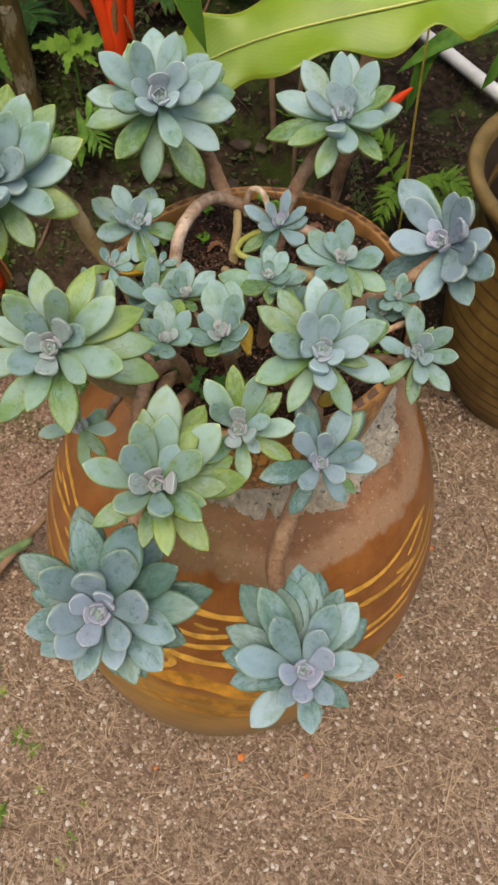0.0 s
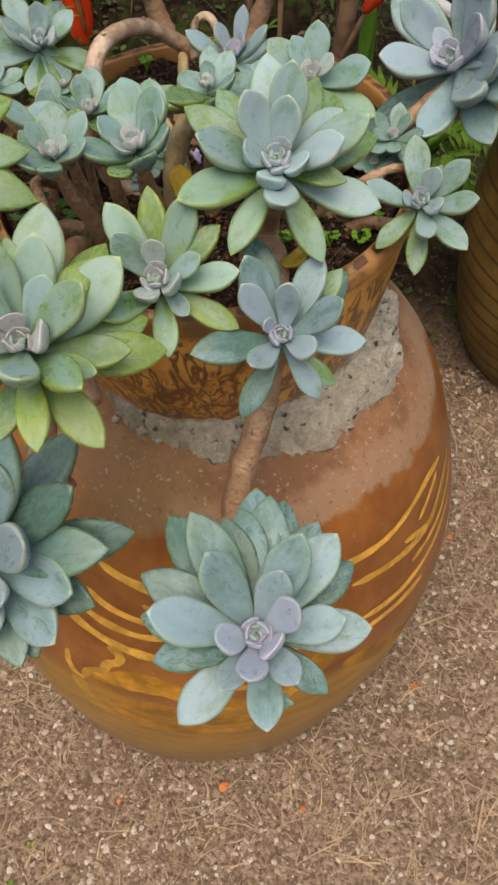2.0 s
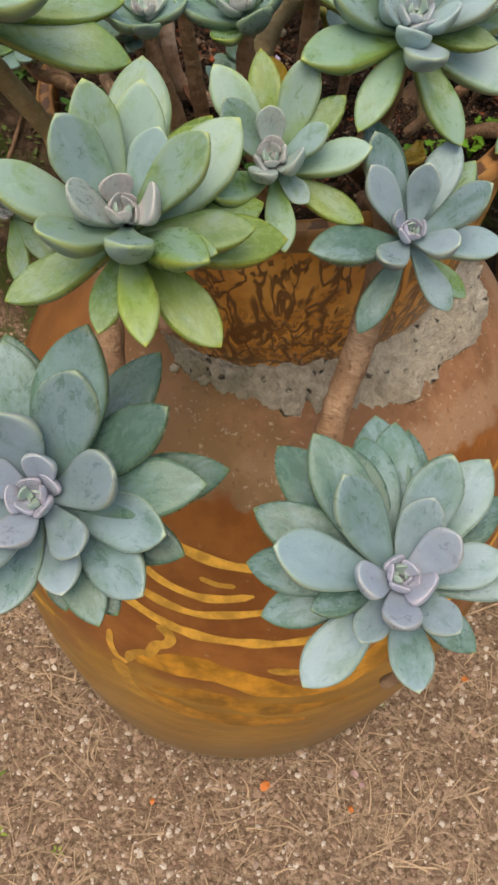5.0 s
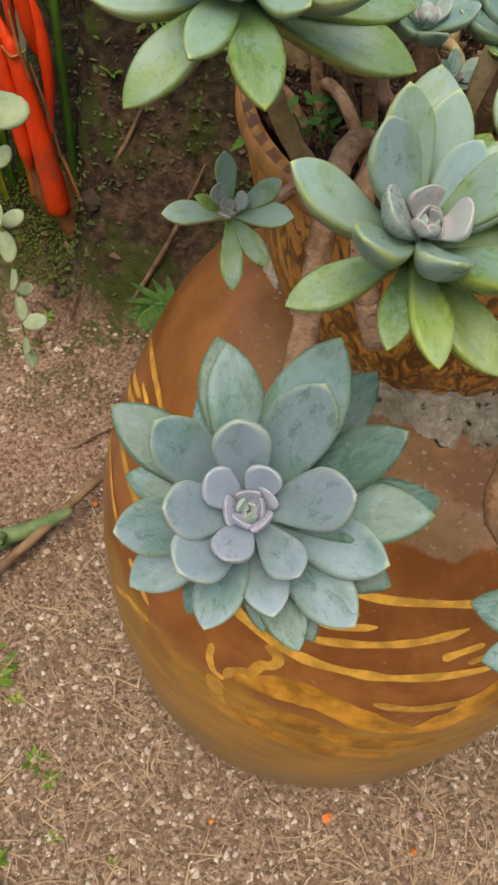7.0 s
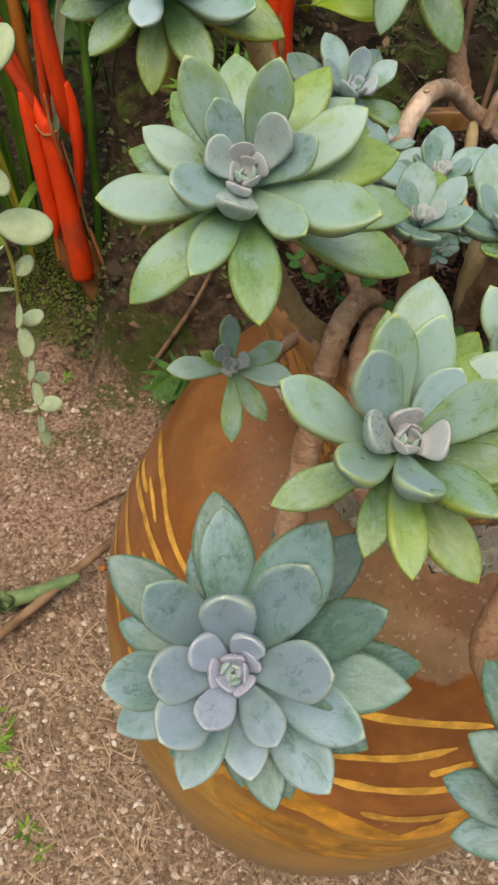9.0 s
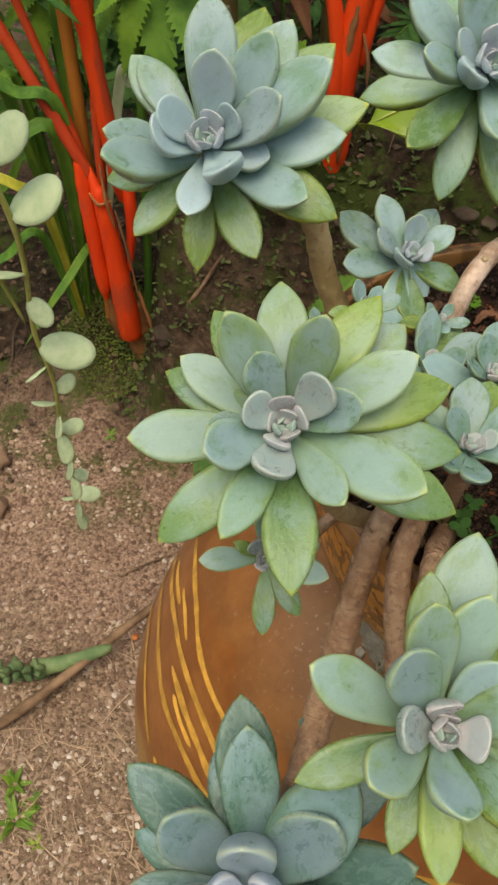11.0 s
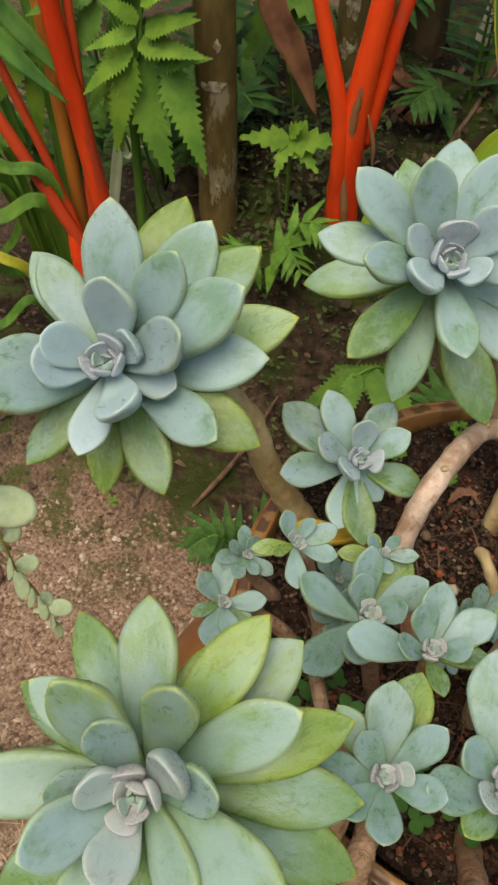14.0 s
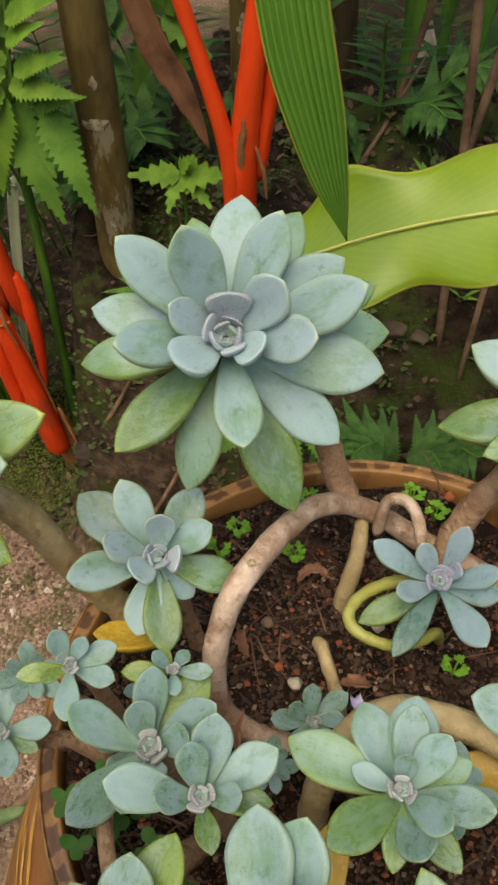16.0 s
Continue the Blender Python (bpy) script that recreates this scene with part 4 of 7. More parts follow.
rosette("small thin-leaved blue-grey succulent rosette on a green stem", (0.024, 0.525, 0.669), (-0.12, -0.39, 0.91), 0.036,
        [(159, 29), (67, 22), (-113, 36), (-145, 37, "g"), (11, 23), (-50, 31), (-147, 18), (-10, 24), (128, 14), (38, 9)],
        "blue", [(0.022, 0.533, 0.648, 0.0027), (0.010, 0.534, 0.650, 0.0027), (-0.003, 0.526, 0.650, 0.0027), (-0.0095, 0.516, 0.649, 0.0025), (-0.006, 0.508, 0.648, 0.0024), (0.008, 0.505, 0.646, 0.0024), (0.020, 0.512, 0.641, 0.0024), (0.029, 0.524, 0.630, 0.0024), (0.033, 0.535, 0.600, 0.0024)], seed=18, stem_mat=STEM_GREEN, wide=0.33)
rosette("tiny green succulent rosette outside the bowl's rim", (-0.123, 0.349, 0.630), (0.04, -0.61, 0.79), 0.029,
        [(100, 21), (28, 24), (-5, 28), (-48, 29, "g"), (-82, 34, "g"), (-169, 29), (165, 16, "l"), (135, 9), (28, 8)],
        "pale", [(-0.112, 0.368, 0.61, 0.0026), (-0.095, 0.395, 0.612, 0.0032), (-0.07, 0.42, 0.59, 0.0038)], seed=19)
rosette("tiny pale green succulent offset", (-0.099, 0.448, 0.695), (0.28, -0.30, 0.91), 0.018,
        [(133, 13), (77, 10), (37, 17), (-143, 11, "l"), (-78, 18), (-4, 16), (-158, 18, "l"), (152, 5)],
        "small", [(-0.095, 0.452, 0.675, 0.0026), (-0.09, 0.455, 0.64, 0.0032), (-0.08, 0.455, 0.59, 0.0032)], seed=20, wide=0.48)
rosette("tiny succulent offset with yellowing leaf tips", (-0.066, 0.457, 0.688), (0.18, -0.33, 0.93), 0.014,
        [(155, 9), (63, 8), (8, 14), (-167, 18, "l"), (-69, 9), (127, 9, "l")],
        "small", [(-0.065, 0.46, 0.67, 0.0026), (-0.062, 0.462, 0.64, 0.0026), (-0.06, 0.46, 0.59, 0.0032)], seed=21, wide=0.48)
rosette("tiny crowded succulent offset at the bowl's rim", (-0.125, 0.432, 0.665), (0.26, -0.30, 0.92), 0.019,
        [(100, 21), (151, 15), (19, 18), (-15, 15, "g"), (-97, 19), (-144, 14, "g"), (-59, 16)],
        "small", [(-0.12, 0.438, 0.645, 0.0026), (-0.105, 0.445, 0.632, 0.0032), (-0.08, 0.445, 0.59, 0.0032)], seed=22, wide=0.48)
rosette("small grey-green succulent rosette with soft pink heart", (-0.067, 0.431, 0.684), (0.17, -0.21, 0.96), 0.033,
        [(104, 25), (66, 33, "l"), (171, 30), (-125, 34), (44, 25), (-96, 22), (22, 13), (121, 14), (-66, 11)],
        "small", [(-0.066, 0.435, 0.66, 0.0032), (-0.062, 0.44, 0.63, 0.0038), (-0.055, 0.44, 0.59, 0.0038)], seed=23, wide=0.48)
rosette("small round-leaved grey-green succulent rosette", (-0.044, 0.414, 0.700), (0.12, -0.22, 0.97), 0.027,
        [(91, 24), (44, 27), (-166, 14), (-66, 16, "g"), (-175, 30), (119, 15), (8, 12), (8, 22, "g")],
        "small", [(-0.043, 0.418, 0.675, 0.0032), (-0.04, 0.425, 0.64, 0.0038), (-0.035, 0.43, 0.59, 0.0038)], seed=24, wide=0.48)


# ---- behind: palms, trunk, ferns, second jar ----
def colour_material(name, a, b, rough=0.5, scale=25, stretch=(1, 1, 1), c=None, fine=140):
    n = Nodes(name, rough, 0.22)
    o = n.scaled(n.coord(), stretch)
    f, g = n.noise(scale, 4, 0.6, o), n.noise(fine, 4, 0.7, o)
    col = n.mix(n.step(f, 0.35, 0.65), a, b)
    if c is not None:
        col = n.mix(n.step(n.noise(scale * 0.7, 5, 0.7, o), 0.56, 0.62), col, c)
    n.bump(n.math("ADD", f, g), 0.25, 0.003)
    return n.done(n.vary(col, 0.15))


RED = colour_material("red_sheath", (0.50, 0.032, 0.008), (0.66, 0.058, 0.012), 0.4, 18, (1, 1, 0.25), (0.40, 0.05, 0.02))
DARK_RED = colour_material("dark_red_sheath", (0.30, 0.030, 0.012), (0.42, 0.05, 0.015), 0.45, 18, (1, 1, 0.25), (0.18, 0.04, 0.02))
ORANGE = colour_material("orange_sheath", (0.38, 0.12, 0.02), (0.48, 0.18, 0.03), 0.5, 18, (1, 1, 0.25))
TRUNK = colour_material("trunk_bark", (0.072, 0.050, 0.014), (0.140, 0.102, 0.032), 0.8, 42, (1, 1, 0.35), (0.22, 0.185, 0.11))
DRY = colour_material("dry_frond", (0.09, 0.055, 0.033), (0.21, 0.135, 0.085), 0.85, 30)
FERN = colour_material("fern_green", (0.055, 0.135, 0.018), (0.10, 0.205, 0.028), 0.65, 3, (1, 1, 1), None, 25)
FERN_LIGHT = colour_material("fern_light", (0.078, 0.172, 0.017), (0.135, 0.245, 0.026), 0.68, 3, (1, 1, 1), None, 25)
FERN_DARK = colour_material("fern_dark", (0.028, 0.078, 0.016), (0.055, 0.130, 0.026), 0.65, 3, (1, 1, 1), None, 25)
STRAP = colour_material("strap_leaf", (0.040, 0.115, 0.016), (0.095, 0.21, 0.027), 0.58, 12, (4, 4, 1))
STRAP_DARK = colour_material("strap_dark", (0.022, 0.075, 0.012), (0.055, 0.14, 0.020), 0.58, 12, (4, 4, 1))
VINE = colour_material("vine_leaf", (0.30, 0.40, 0.235), (0.38, 0.46, 0.29), 0.5, 4, (1, 1, 1), None, 20)
WHITE_PIPE = colour_material("white_pipe", (0.50, 0.50, 0.50), (0.62, 0.62, 0.61), 0.45, 12)
ROCK = colour_material("mossy_rock", (0.035, 0.025, 0.018), (0.085, 0.064, 0.046), 0.9, 16, (1, 1, 1), (0.045, 0.065, 0.015))
CLOD = colour_material("brown_clod", (0.22, 0.14, 0.095), (0.33, 0.22, 0.15), 0.95, 25)
WEED = colour_material("weed_green", (0.07, 0.145, 0.018), (0.13, 0.225, 0.028), 0.5, 60)
LITTER = stone_material("leaf_litter", [(0.035, 0.022, 0.015), (0.06, 0.037, 0.025), (0.095, 0.056, 0.036), (0.026, 0.018, 0.012), (0.115, 0.07, 0.045)])


def pole(points, mat, name, parent, label="", sides=12, rough=0.03, seed=0):
    return part(name, tube(points, mat, name, sides, 7, rough, 0.0, seed), parent, label)


def strap_mesh(points, half, mat, name="leaf", fold=0.25, waves=0.0, n=26, cross=8, tip=0.35, up=(0, 0, 1), ribs=0, blunt=0.3, scallop=0.0):
    """A long leaf along a curve: folded or flat, tapering to its tip, with some thickness."""
    path = smooth_path([(*p, 0) for p in points], max(3, n // (len(points) - 1)))
    m = len(path)
    verts, faces, uvs = [], [], []
    upv = Vector(up)
    for layer in (0, 1):
        for i, q in enumerate(path):
            f = i / (m - 1)
            a, b = Vector(path[max(i - 1, 0)][:3]), Vector(path[min(i + 1, m - 1)][:3])
            d = (b - a).normalized()
            side = d.cross(upv).normalized()
            nrm = side.cross(d)
            w = half * (1 + scallop * math.sin(f * 62)) * min(1.0, blunt + f * 3.0) * (1.0 if f < 1 - tip else max(0.02, (1 - ((f - 1 + tip) / tip) ** 1.8)))
            for k in range(cross + 1):
                s = -1 + 2 * k / cross
                rip = waves * abs(s) ** 2 * math.sin(f * 46 + (2.0 if s > 0 else 0.0)) + (0.0012 * math.cos(s * math.pi * ribs) if ribs else 0)
                verts.append(Vector(q[:3]) + side * s * w + nrm * (fold * abs(s) * w + rip - layer * 0.0012))
                uvs.append((0.5 + 0.5 * s, f))
    size = m * (cross + 1)
    for i in range(m - 1):
        for k in range(cross):
            p = i * (cross + 1) + k
            faces.append((p, p + 1, p + cross + 2, p + cross + 1))
            faces.append((size + p, size + p + cross + 1, size + p + cross + 2, size + p + 1))
    edge = [k for k in range(cross + 1)] + [i * (cross + 1) + cross for i in range(1, m)] + [(m - 1) * (cross + 1) + k for k in range(cross - 1, -1, -1)] + [i * (cross + 1) for i in range(m - 2, 0, -1)]
    for a, b in zip(edge, edge[1:] + edge[:1]):
        faces.append((a, size + a, size + b, b))
    return mesh_of(name, verts, faces, mat, True, uvs)


def leaf_uv_material(name, a, b, rib, margin, ribs=0.0, rough=0.46):
    """A flat leaf with a midrib, fine veins and a margin."""
    n = Nodes(name, rough, 0.5)
    uv = n.xyz(n.coord("UV"))
    side = n.math("ABSOLUTE", n.math("SUBTRACT", uv[0], 0.5))
    f = n.noise(18, 4, 0.6)
    col = n.mix(n.step(f, 0.3, 0.7), a, b)
    if ribs:
        wave = n.math("SINE", n.math("MULTIPLY", uv[0], ribs))
        col = n.mix(n.step(wave, 0.3, 1.0, 0.0, 0.55), col, rib)
        n.bump(wave, 0.5, 0.003)
    else:
        vein = n.math("SINE", n.math("MULTIPLY", n.math("ADD", uv[1], n.math("MULTIPLY", side, 0.25)), 420))
        col = n.mix(n.step(vein, 0.2, 1.0, 0.0, 0.05), col, rib)
        col = n.mix(n.step(side, 0.016, 0.007), col, rib)
        n.bump(n.noise(60, 3), 0.15, 0.003)
    col = n.mix(n.step(side, 0.47, 0.495), col, margin)
    brown = n.step(n.noise(55, 4, 0.7), 0.73, 0.77)
    col = n.mix(n.math("MULTIPLY", brown, 0.6), col, (0.35, 0.22, 0.14))
    n.bsdf.inputs["Subsurface Weight"].default_value = 0.0
    return n.done(col)


NEST = leaf_uv_material("nest_fern_leaf", (0.118, 0.205, 0.008), (0.168, 0.255, 0.012), (0.40, 0.42, 0.10), (0.26, 0.30, 0.035))
PALM_BLADE = leaf_uv_material("palm_blade", (0.058, 0.18, 0.016), (0.10, 0.25, 0.028), (0.20, 0.34, 0.045), (0.42, 0.36, 0.04), 62.8)

# the broad lime-green fern leaf, rising out of its clump
nest = thing("nest_fern", (0.62, 1.02, 0.0), "broad glossy lime-green fern leaf with wavy edges", "fern")
part("leaf", strap_mesh([(0.62, 1.02, 0.0), (0.58, 0.94, 0.30), (0.44, 0.79, 0.65), (0.30, 0.735, 0.748), (0.20, 0.718, 0.755), (0.125, 0.708, 0.746), (0.016, 0.70, 0.724), (-0.061, 0.70, 0.690), (-0.125, 0.70, 0.648)], 0.034, NEST, "leaf", 0.06, 0.009, 120, 14, 0.13, (0, -0.52, 0.85), 0, 0.3, 0.18), nest)
NEST_RIB = colour_material("nest_fern_rib", (0.34, 0.36, 0.09), (0.42, 0.43, 0.14), 0.4, 20)
pole([(x, y - 0.0012, z + 0.0016, 0.0004 + 0.0024 * (0.16 + x)) for x, y, z in [(0.62, 1.02, 0.0), (0.58, 0.94, 0.30), (0.44, 0.79, 0.65), (0.30, 0.735, 0.748), (0.20, 0.718, 0.755), (0.125, 0.708, 0.746), (0.016, 0.70, 0.724), (-0.061, 0.70, 0.690), (-0.118, 0.70, 0.652)]], NEST_RIB, "midrib", nest, "pale yellow-green midrib", 8, 0.0)

# palms with red sheaths
lpalm = thing("sealing_wax_palm", (-0.43, 0.97, 0.03), "clump of bright red palm stems rising from mossy soil", "palm", "red palms")
pole([(-0.394, 0.962, 0.385, 0.0100), (-0.401, 0.952, 0.43, 0.0102), (-0.416, 0.95, 0.557, 0.0098), (-0.430, 0.95, 0.668, 0.0095), (-0.45, 0.95, 0.95, 0.011)], RED, "red_stem", lpalm)
pole([(-0.430, 0.958, 0.395, 0.0070), (-0.440, 0.950, 0.43, 0.0072), (-0.478, 0.95, 0.504, 0.0068), (-0.518, 0.95, 0.58, 0.0066), (-0.56, 0.95, 0.65, 0.0066), (-0.66, 0.96, 0.80, 0.006)], DARK_RED, "red_stem", lpalm)
pole([(-0.436, 0.962, 0.40, 0.0045), (-0.452, 0.962, 0.46, 0.0050), (-0.482, 0.965, 0.55, 0.0048), (-0.52, 0.97, 0.64, 0.0045), (-0.58, 0.97, 0.74, 0.004)], DARK_RED, "red_stem", lpalm)
pole([(-0.425, 0.965, 0.38, 0.0058), (-0.421, 0.958, 0.50, 0.0055), (-0.417, 0.958, 0.58, 0.0048), (-0.425, 0.97, 0.80, 0.004)], DARK_RED, "red_stem", lpalm)
pole([(-0.441, 1.00, 0.10, 0.009), (-0.448, 0.985, 0.40, 0.0075), (-0.455, 0.985, 0.56, 0.0075), (-0.47, 0.99, 0.80, 0.006)], ORANGE, "orange_stem", lpalm)
pole([(-0.4445, 0.950, 0.438, 0.0066), (-0.441, 0.946, 0.405, 0.0082), (-0.436, 0.945, 0.352, 0.0094), (-0.431, 0.947, 0.275, 0.0088), (-0.430, 0.950, 0.245, 0.0034), (-0.430, 0.954, 0.236, 0.0008)], RED, "sheath", lpalm, "torn bright red leaf sheath")
pole([(-0.434, 0.951, 0.430, 0.0020), (-0.428, 0.947, 0.410, 0.0062), (-0.420, 0.945, 0.385, 0.0098), (-0.411, 0.948, 0.307, 0.0130), (-0.406, 0.955, 0.23, 0.0155), (-0.404, 0.965, 0.168, 0.0165)], RED, "sheath", lpalm, "swollen bright red leaf sheath")
pole([(-0.399, 0.953, 0.450, 0.0070), (-0.391, 0.953, 0.425, 0.0074), (-0.388, 0.952, 0.39, 0.0076), (-0.389, 0.954, 0.355, 0.0068), (-0.393, 0.956, 0.320, 0.0050), (-0.397, 0.957, 0.285, 0.0030)], RED, "sheath", lpalm, "short torn red leaf sheath")
pole([(-0.388, 0.99, 0.10, 0.006), (-0.380, 0.99, 0.50, 0.005), (-0.385, 1.0, 0.85, 0.005)], STRAP, "green_stem", lpalm)
STUMP = colour_material("palm_stump", (0.13, 0.065, 0.03), (0.26, 0.11, 0.04), 0.85, 30, (1, 1, 0.4))
pole([(-0.400, 0.998, 0.05, 0.023), (-0.399, 0.992, 0.11, 0.021), (-0.398, 0.982, 0.155, 0.0185), (-0.397, 0.974, 0.195, 0.013), (-0.396, 0.966, 0.23, 0.006)], STUMP, "stump", lpalm, "brown cut palm stump", 12, 0.10, 2)
pole([(-0.425, 1.005, 0.05, 0.017), (-0.426, 0.995, 0.12, 0.014), (-0.428, 0.975, 0.20, 0.0105), (-0.430, 0.957, 0.275, 0.007)], STUMP, "stump", lpalm, "", 12, 0.10, 6)
for k, pts in enumerate([[(-0.433, 0.940, 0.40, 0.0025), (-0.420, 0.932, 0.392, 0.003), (-0.405, 0.935, 0.398, 0.0025)], [(-0.416, 0.938, 0.44, 0.002), (-0.411, 0.933, 0.40, 0.0035), (-0.404, 0.936, 0.36, 0.0022)], [(-0.402, 0.936, 0.385, 0.002), (-0.390, 0.938, 0.32, 0.0028), (-0.384, 0.945, 0.25, 0.0015)], [(-0.385, 0.95, 0.26, 0.0035), (-0.370, 0.945, 0.21, 0.0035), (-0.362, 0.945, 0.17, 0.002)]]):
    pole([(x, y + 0.002, z, r * 0.6) for x, y, z, r in pts], STUMP, "fibre", lpalm, "dry brown sheath fibre" if k == 0 else "", 8, 0.12, 60 + k)

rpalm = thing("sealing_wax_palm", (-0.168, 0.985, 0.42), "forked bright red palm stem on the earth bank", "palm", "red palms")
pole([(-0.190, 0.987, 0.34, 0.0230), (-0.178, 0.986, 0.41, 0.0195), (-0.164, 0.985, 0.475, 0.0168), (-0.164, 0.984, 0.53, 0.0150), (-0.159, 0.982, 0.60, 0.0125), (-0.148, 0.981, 0.692, 0.0100), (-0.135, 1.0, 0.82, 0.0095), (-0.10, 1.02, 1.05, 0.010)], RED, "red_stem", rpalm)
pole([(-0.167, 0.979, 0.50, 0.0080), (-0.169, 0.976, 0.55, 0.0092), (-0.174, 0.976, 0.60, 0.0080), (-0.198, 0.978, 0.685, 0.0068), (-0.225, 0.98, 0.77, 0.006), (-0.26, 0.98, 0.88, 0.006)], RED, "red_stem", rpalm)
pole([(-0.150, 0.990, 0.56, 0.0070), (-0.140, 0.992, 0.63, 0.0074), (-0.128, 0.995, 0.70, 0.0070), (-0.06, 1.02, 1.0, 0.007)], RED, "red_stem", rpalm)
for k, pts in enumerate([[(-0.155, 0.968, 0.640, 0.0022), (-0.157, 0.965, 0.615, 0.0050), (-0.160, 0.966, 0.590, 0.0058), (-0.158, 0.968, 0.560, 0.0030)], [(-0.163, 0.966, 0.545, 0.0022), (-0.160, 0.962, 0.515, 0.0060), (-0.157, 0.962, 0.49, 0.0045), (-0.156, 0.964, 0.465, 0.0020)], [(-0.148, 0.970, 0.60, 0.0015), (-0.140, 0.968, 0.575, 0.0030), (-0.138, 0.97, 0.55, 0.0012)]]):
    pole([(x, y + 0.006, z, r * 0.7) for x, y, z, r in pts], STUMP, "fibre", rpalm, "dry brown sheath fibre" if k == 0 else "", 8, 0.14, 70 + k)
# its drooping frond, of which one leaflet hangs into view
pole([(-0.10, 1.02, 1.05, 0.006), (-0.09, 0.90, 1.22, 0.005), (-0.085, 0.72, 1.24, 0.004), (-0.08, 0.62, 1.14, 0.003)], STRAP, "frond_rib", rpalm)
part("leaflet", strap_mesh([(-0.082, 0.625, 1.15), (-0.074, 0.622, 1.0), (-0.061, 0.627, 0.86), (-0.047, 0.63, 0.795), (-0.034, 0.634, 0.748)], 0.0125, PALM_BLADE, "leaflet", 0.18, 0.0, 44, 20, 0.42, (0.05, -0.85, 0.5), 0, 0.6), rpalm, "ribbed dark green palm leaflet with torn yellow edge")

LICHEN = colour_material("lichen", (0.15, 0.115, 0.05), (0.36, 0.32, 0.23), 0.95, 190)


def lichen(parent, axis, z, az, wide, high, seed):
    """A thin crust with a ragged outline on an upright trunk; axis gives (x, y, radius) at a height."""
    x, y, r = axis(z)
    verts, faces, m = [], [], 30
    for ring in (0.0, 0.55, 1.0):
        for k in range(m):
            th = 2 * math.pi * k / m
            q = ring * (0.8 + 0.55 * noise.noise((math.cos(th) * 1.6 + seed * 7.1, math.sin(th) * 1.6, 3.3)) + 0.22 * noise.noise((math.cos(th) * 4 + seed * 3.7, math.sin(th) * 4, 1.3)))
            a = radians(az) + wide / r * q * math.cos(th)
            out = r * 1.02 + (0.0005 if ring < 1 else -0.0004)
            verts.append((x + out * math.cos(a), y + out * math.sin(a), z + high * q * math.sin(th)))
    for j in (0, 1):
        for k in range(m):
            k2 = (k + 1) % m
            faces.append((j * m + k, (j + 1) * m + k, (j + 1) * m + k2, j * m + k2))
    return part("lichen_patch", mesh_of("lichen_patch", verts, faces, LICHEN), parent, "pale grey lichen crust")


trunk = thing("tree", (-0.290, 1.005, 0.36), "slender olive-brown tree trunk with pale lichen patches", "tree")
pole([(-0.290, 1.005, 0.30, 0.029), (-0.294, 1.002, 0.38, 0.0235), (-0.296, 1.0, 0.46, 0.0205), (-0.296, 1.0, 0.56, 0.0198), (-0.297, 1.0, 0.66, 0.0195), (-0.30, 1.0, 0.82, 0.019), (-0.31, 1.0, 1.15, 0.018)], TRUNK, "trunk", trunk, "", 20, 0.02, 4)
for k, (z, az, w, h) in enumerate([(0.603, 272, 0.0175, 0.0060), (0.640, 290, 0.0040, 0.0075), (0.500, 285, 0.0036, 0.0065)]):
    lichen(trunk, lambda z: (-0.2963, 1.0, 0.0200), z, az, w, h, k)
trunk2 = thing("tree", (-0.19, 1.16, 0.38), "grey lichen-covered trunk behind the red palm", "tree")
pole([(-0.19, 1.16, 0.33, 0.020), (-0.192, 1.152, 0.50, 0.017), (-0.194, 1.15, 0.62, 0.016), (-0.20, 1.15, 1.0, 0.015)], TRUNK, "trunk", trunk2, "", 16, 0.03, 8)
for k, (z, az, w, h) in enumerate([(0.63, 275, 0.010, 0.016), (0.585, 262, 0.009, 0.012), (0.67, 270, 0.009, 0.014), (0.545, 285, 0.006, 0.010)]):
    lichen(trunk2, lambda z: (-0.1935, 1.15, 0.0166), z, az, w, h, 20 + k)
trunk3 = thing("tree", (-0.13, 1.35, 0.36), "dark brown tree trunk standing in the shade", "tree")
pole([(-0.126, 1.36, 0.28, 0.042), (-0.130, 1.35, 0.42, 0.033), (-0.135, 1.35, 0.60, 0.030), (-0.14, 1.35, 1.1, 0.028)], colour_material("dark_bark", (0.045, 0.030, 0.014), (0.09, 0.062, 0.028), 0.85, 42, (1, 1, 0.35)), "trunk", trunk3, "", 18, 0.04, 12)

HUNG = colour_material("hung_frond", (0.10, 0.045, 0.025), (0.20, 0.095, 0.05), 0.85, 30)
dry = thing("dry_frond", (-0.20, 1.04, 0.44), "withered brown frond stalk leaning among the stems", "dry frond")
part("stalk", strap_mesh([(-0.33, 1.06, 0.98), (-0.29, 1.04, 0.78), (-0.252, 1.03, 0.665), (-0.227, 1.03, 0.62), (-0.203, 1.03, 0.562)], 0.0125, HUNG, "stalk", 0.5, 0.002, 30, 8, 0.35, (0.1, -0.9, 0.3)), dry)
hung = thing("dry_frond", (-0.16, 1.2, 0.62), "withered reddish brown fern frond hanging in the shade", "dry frond")
pole([(-0.19, 1.19, 0.62, 0.002), (-0.16, 1.2, 0.563, 0.0018), (-0.132, 1.2, 0.535, 0.0015), (-0.112, 1.2, 0.505, 0.0012), (-0.113, 1.2, 0.465, 0.0008)], HUNG, "frond", hung, "", 6, 0.1, 3)
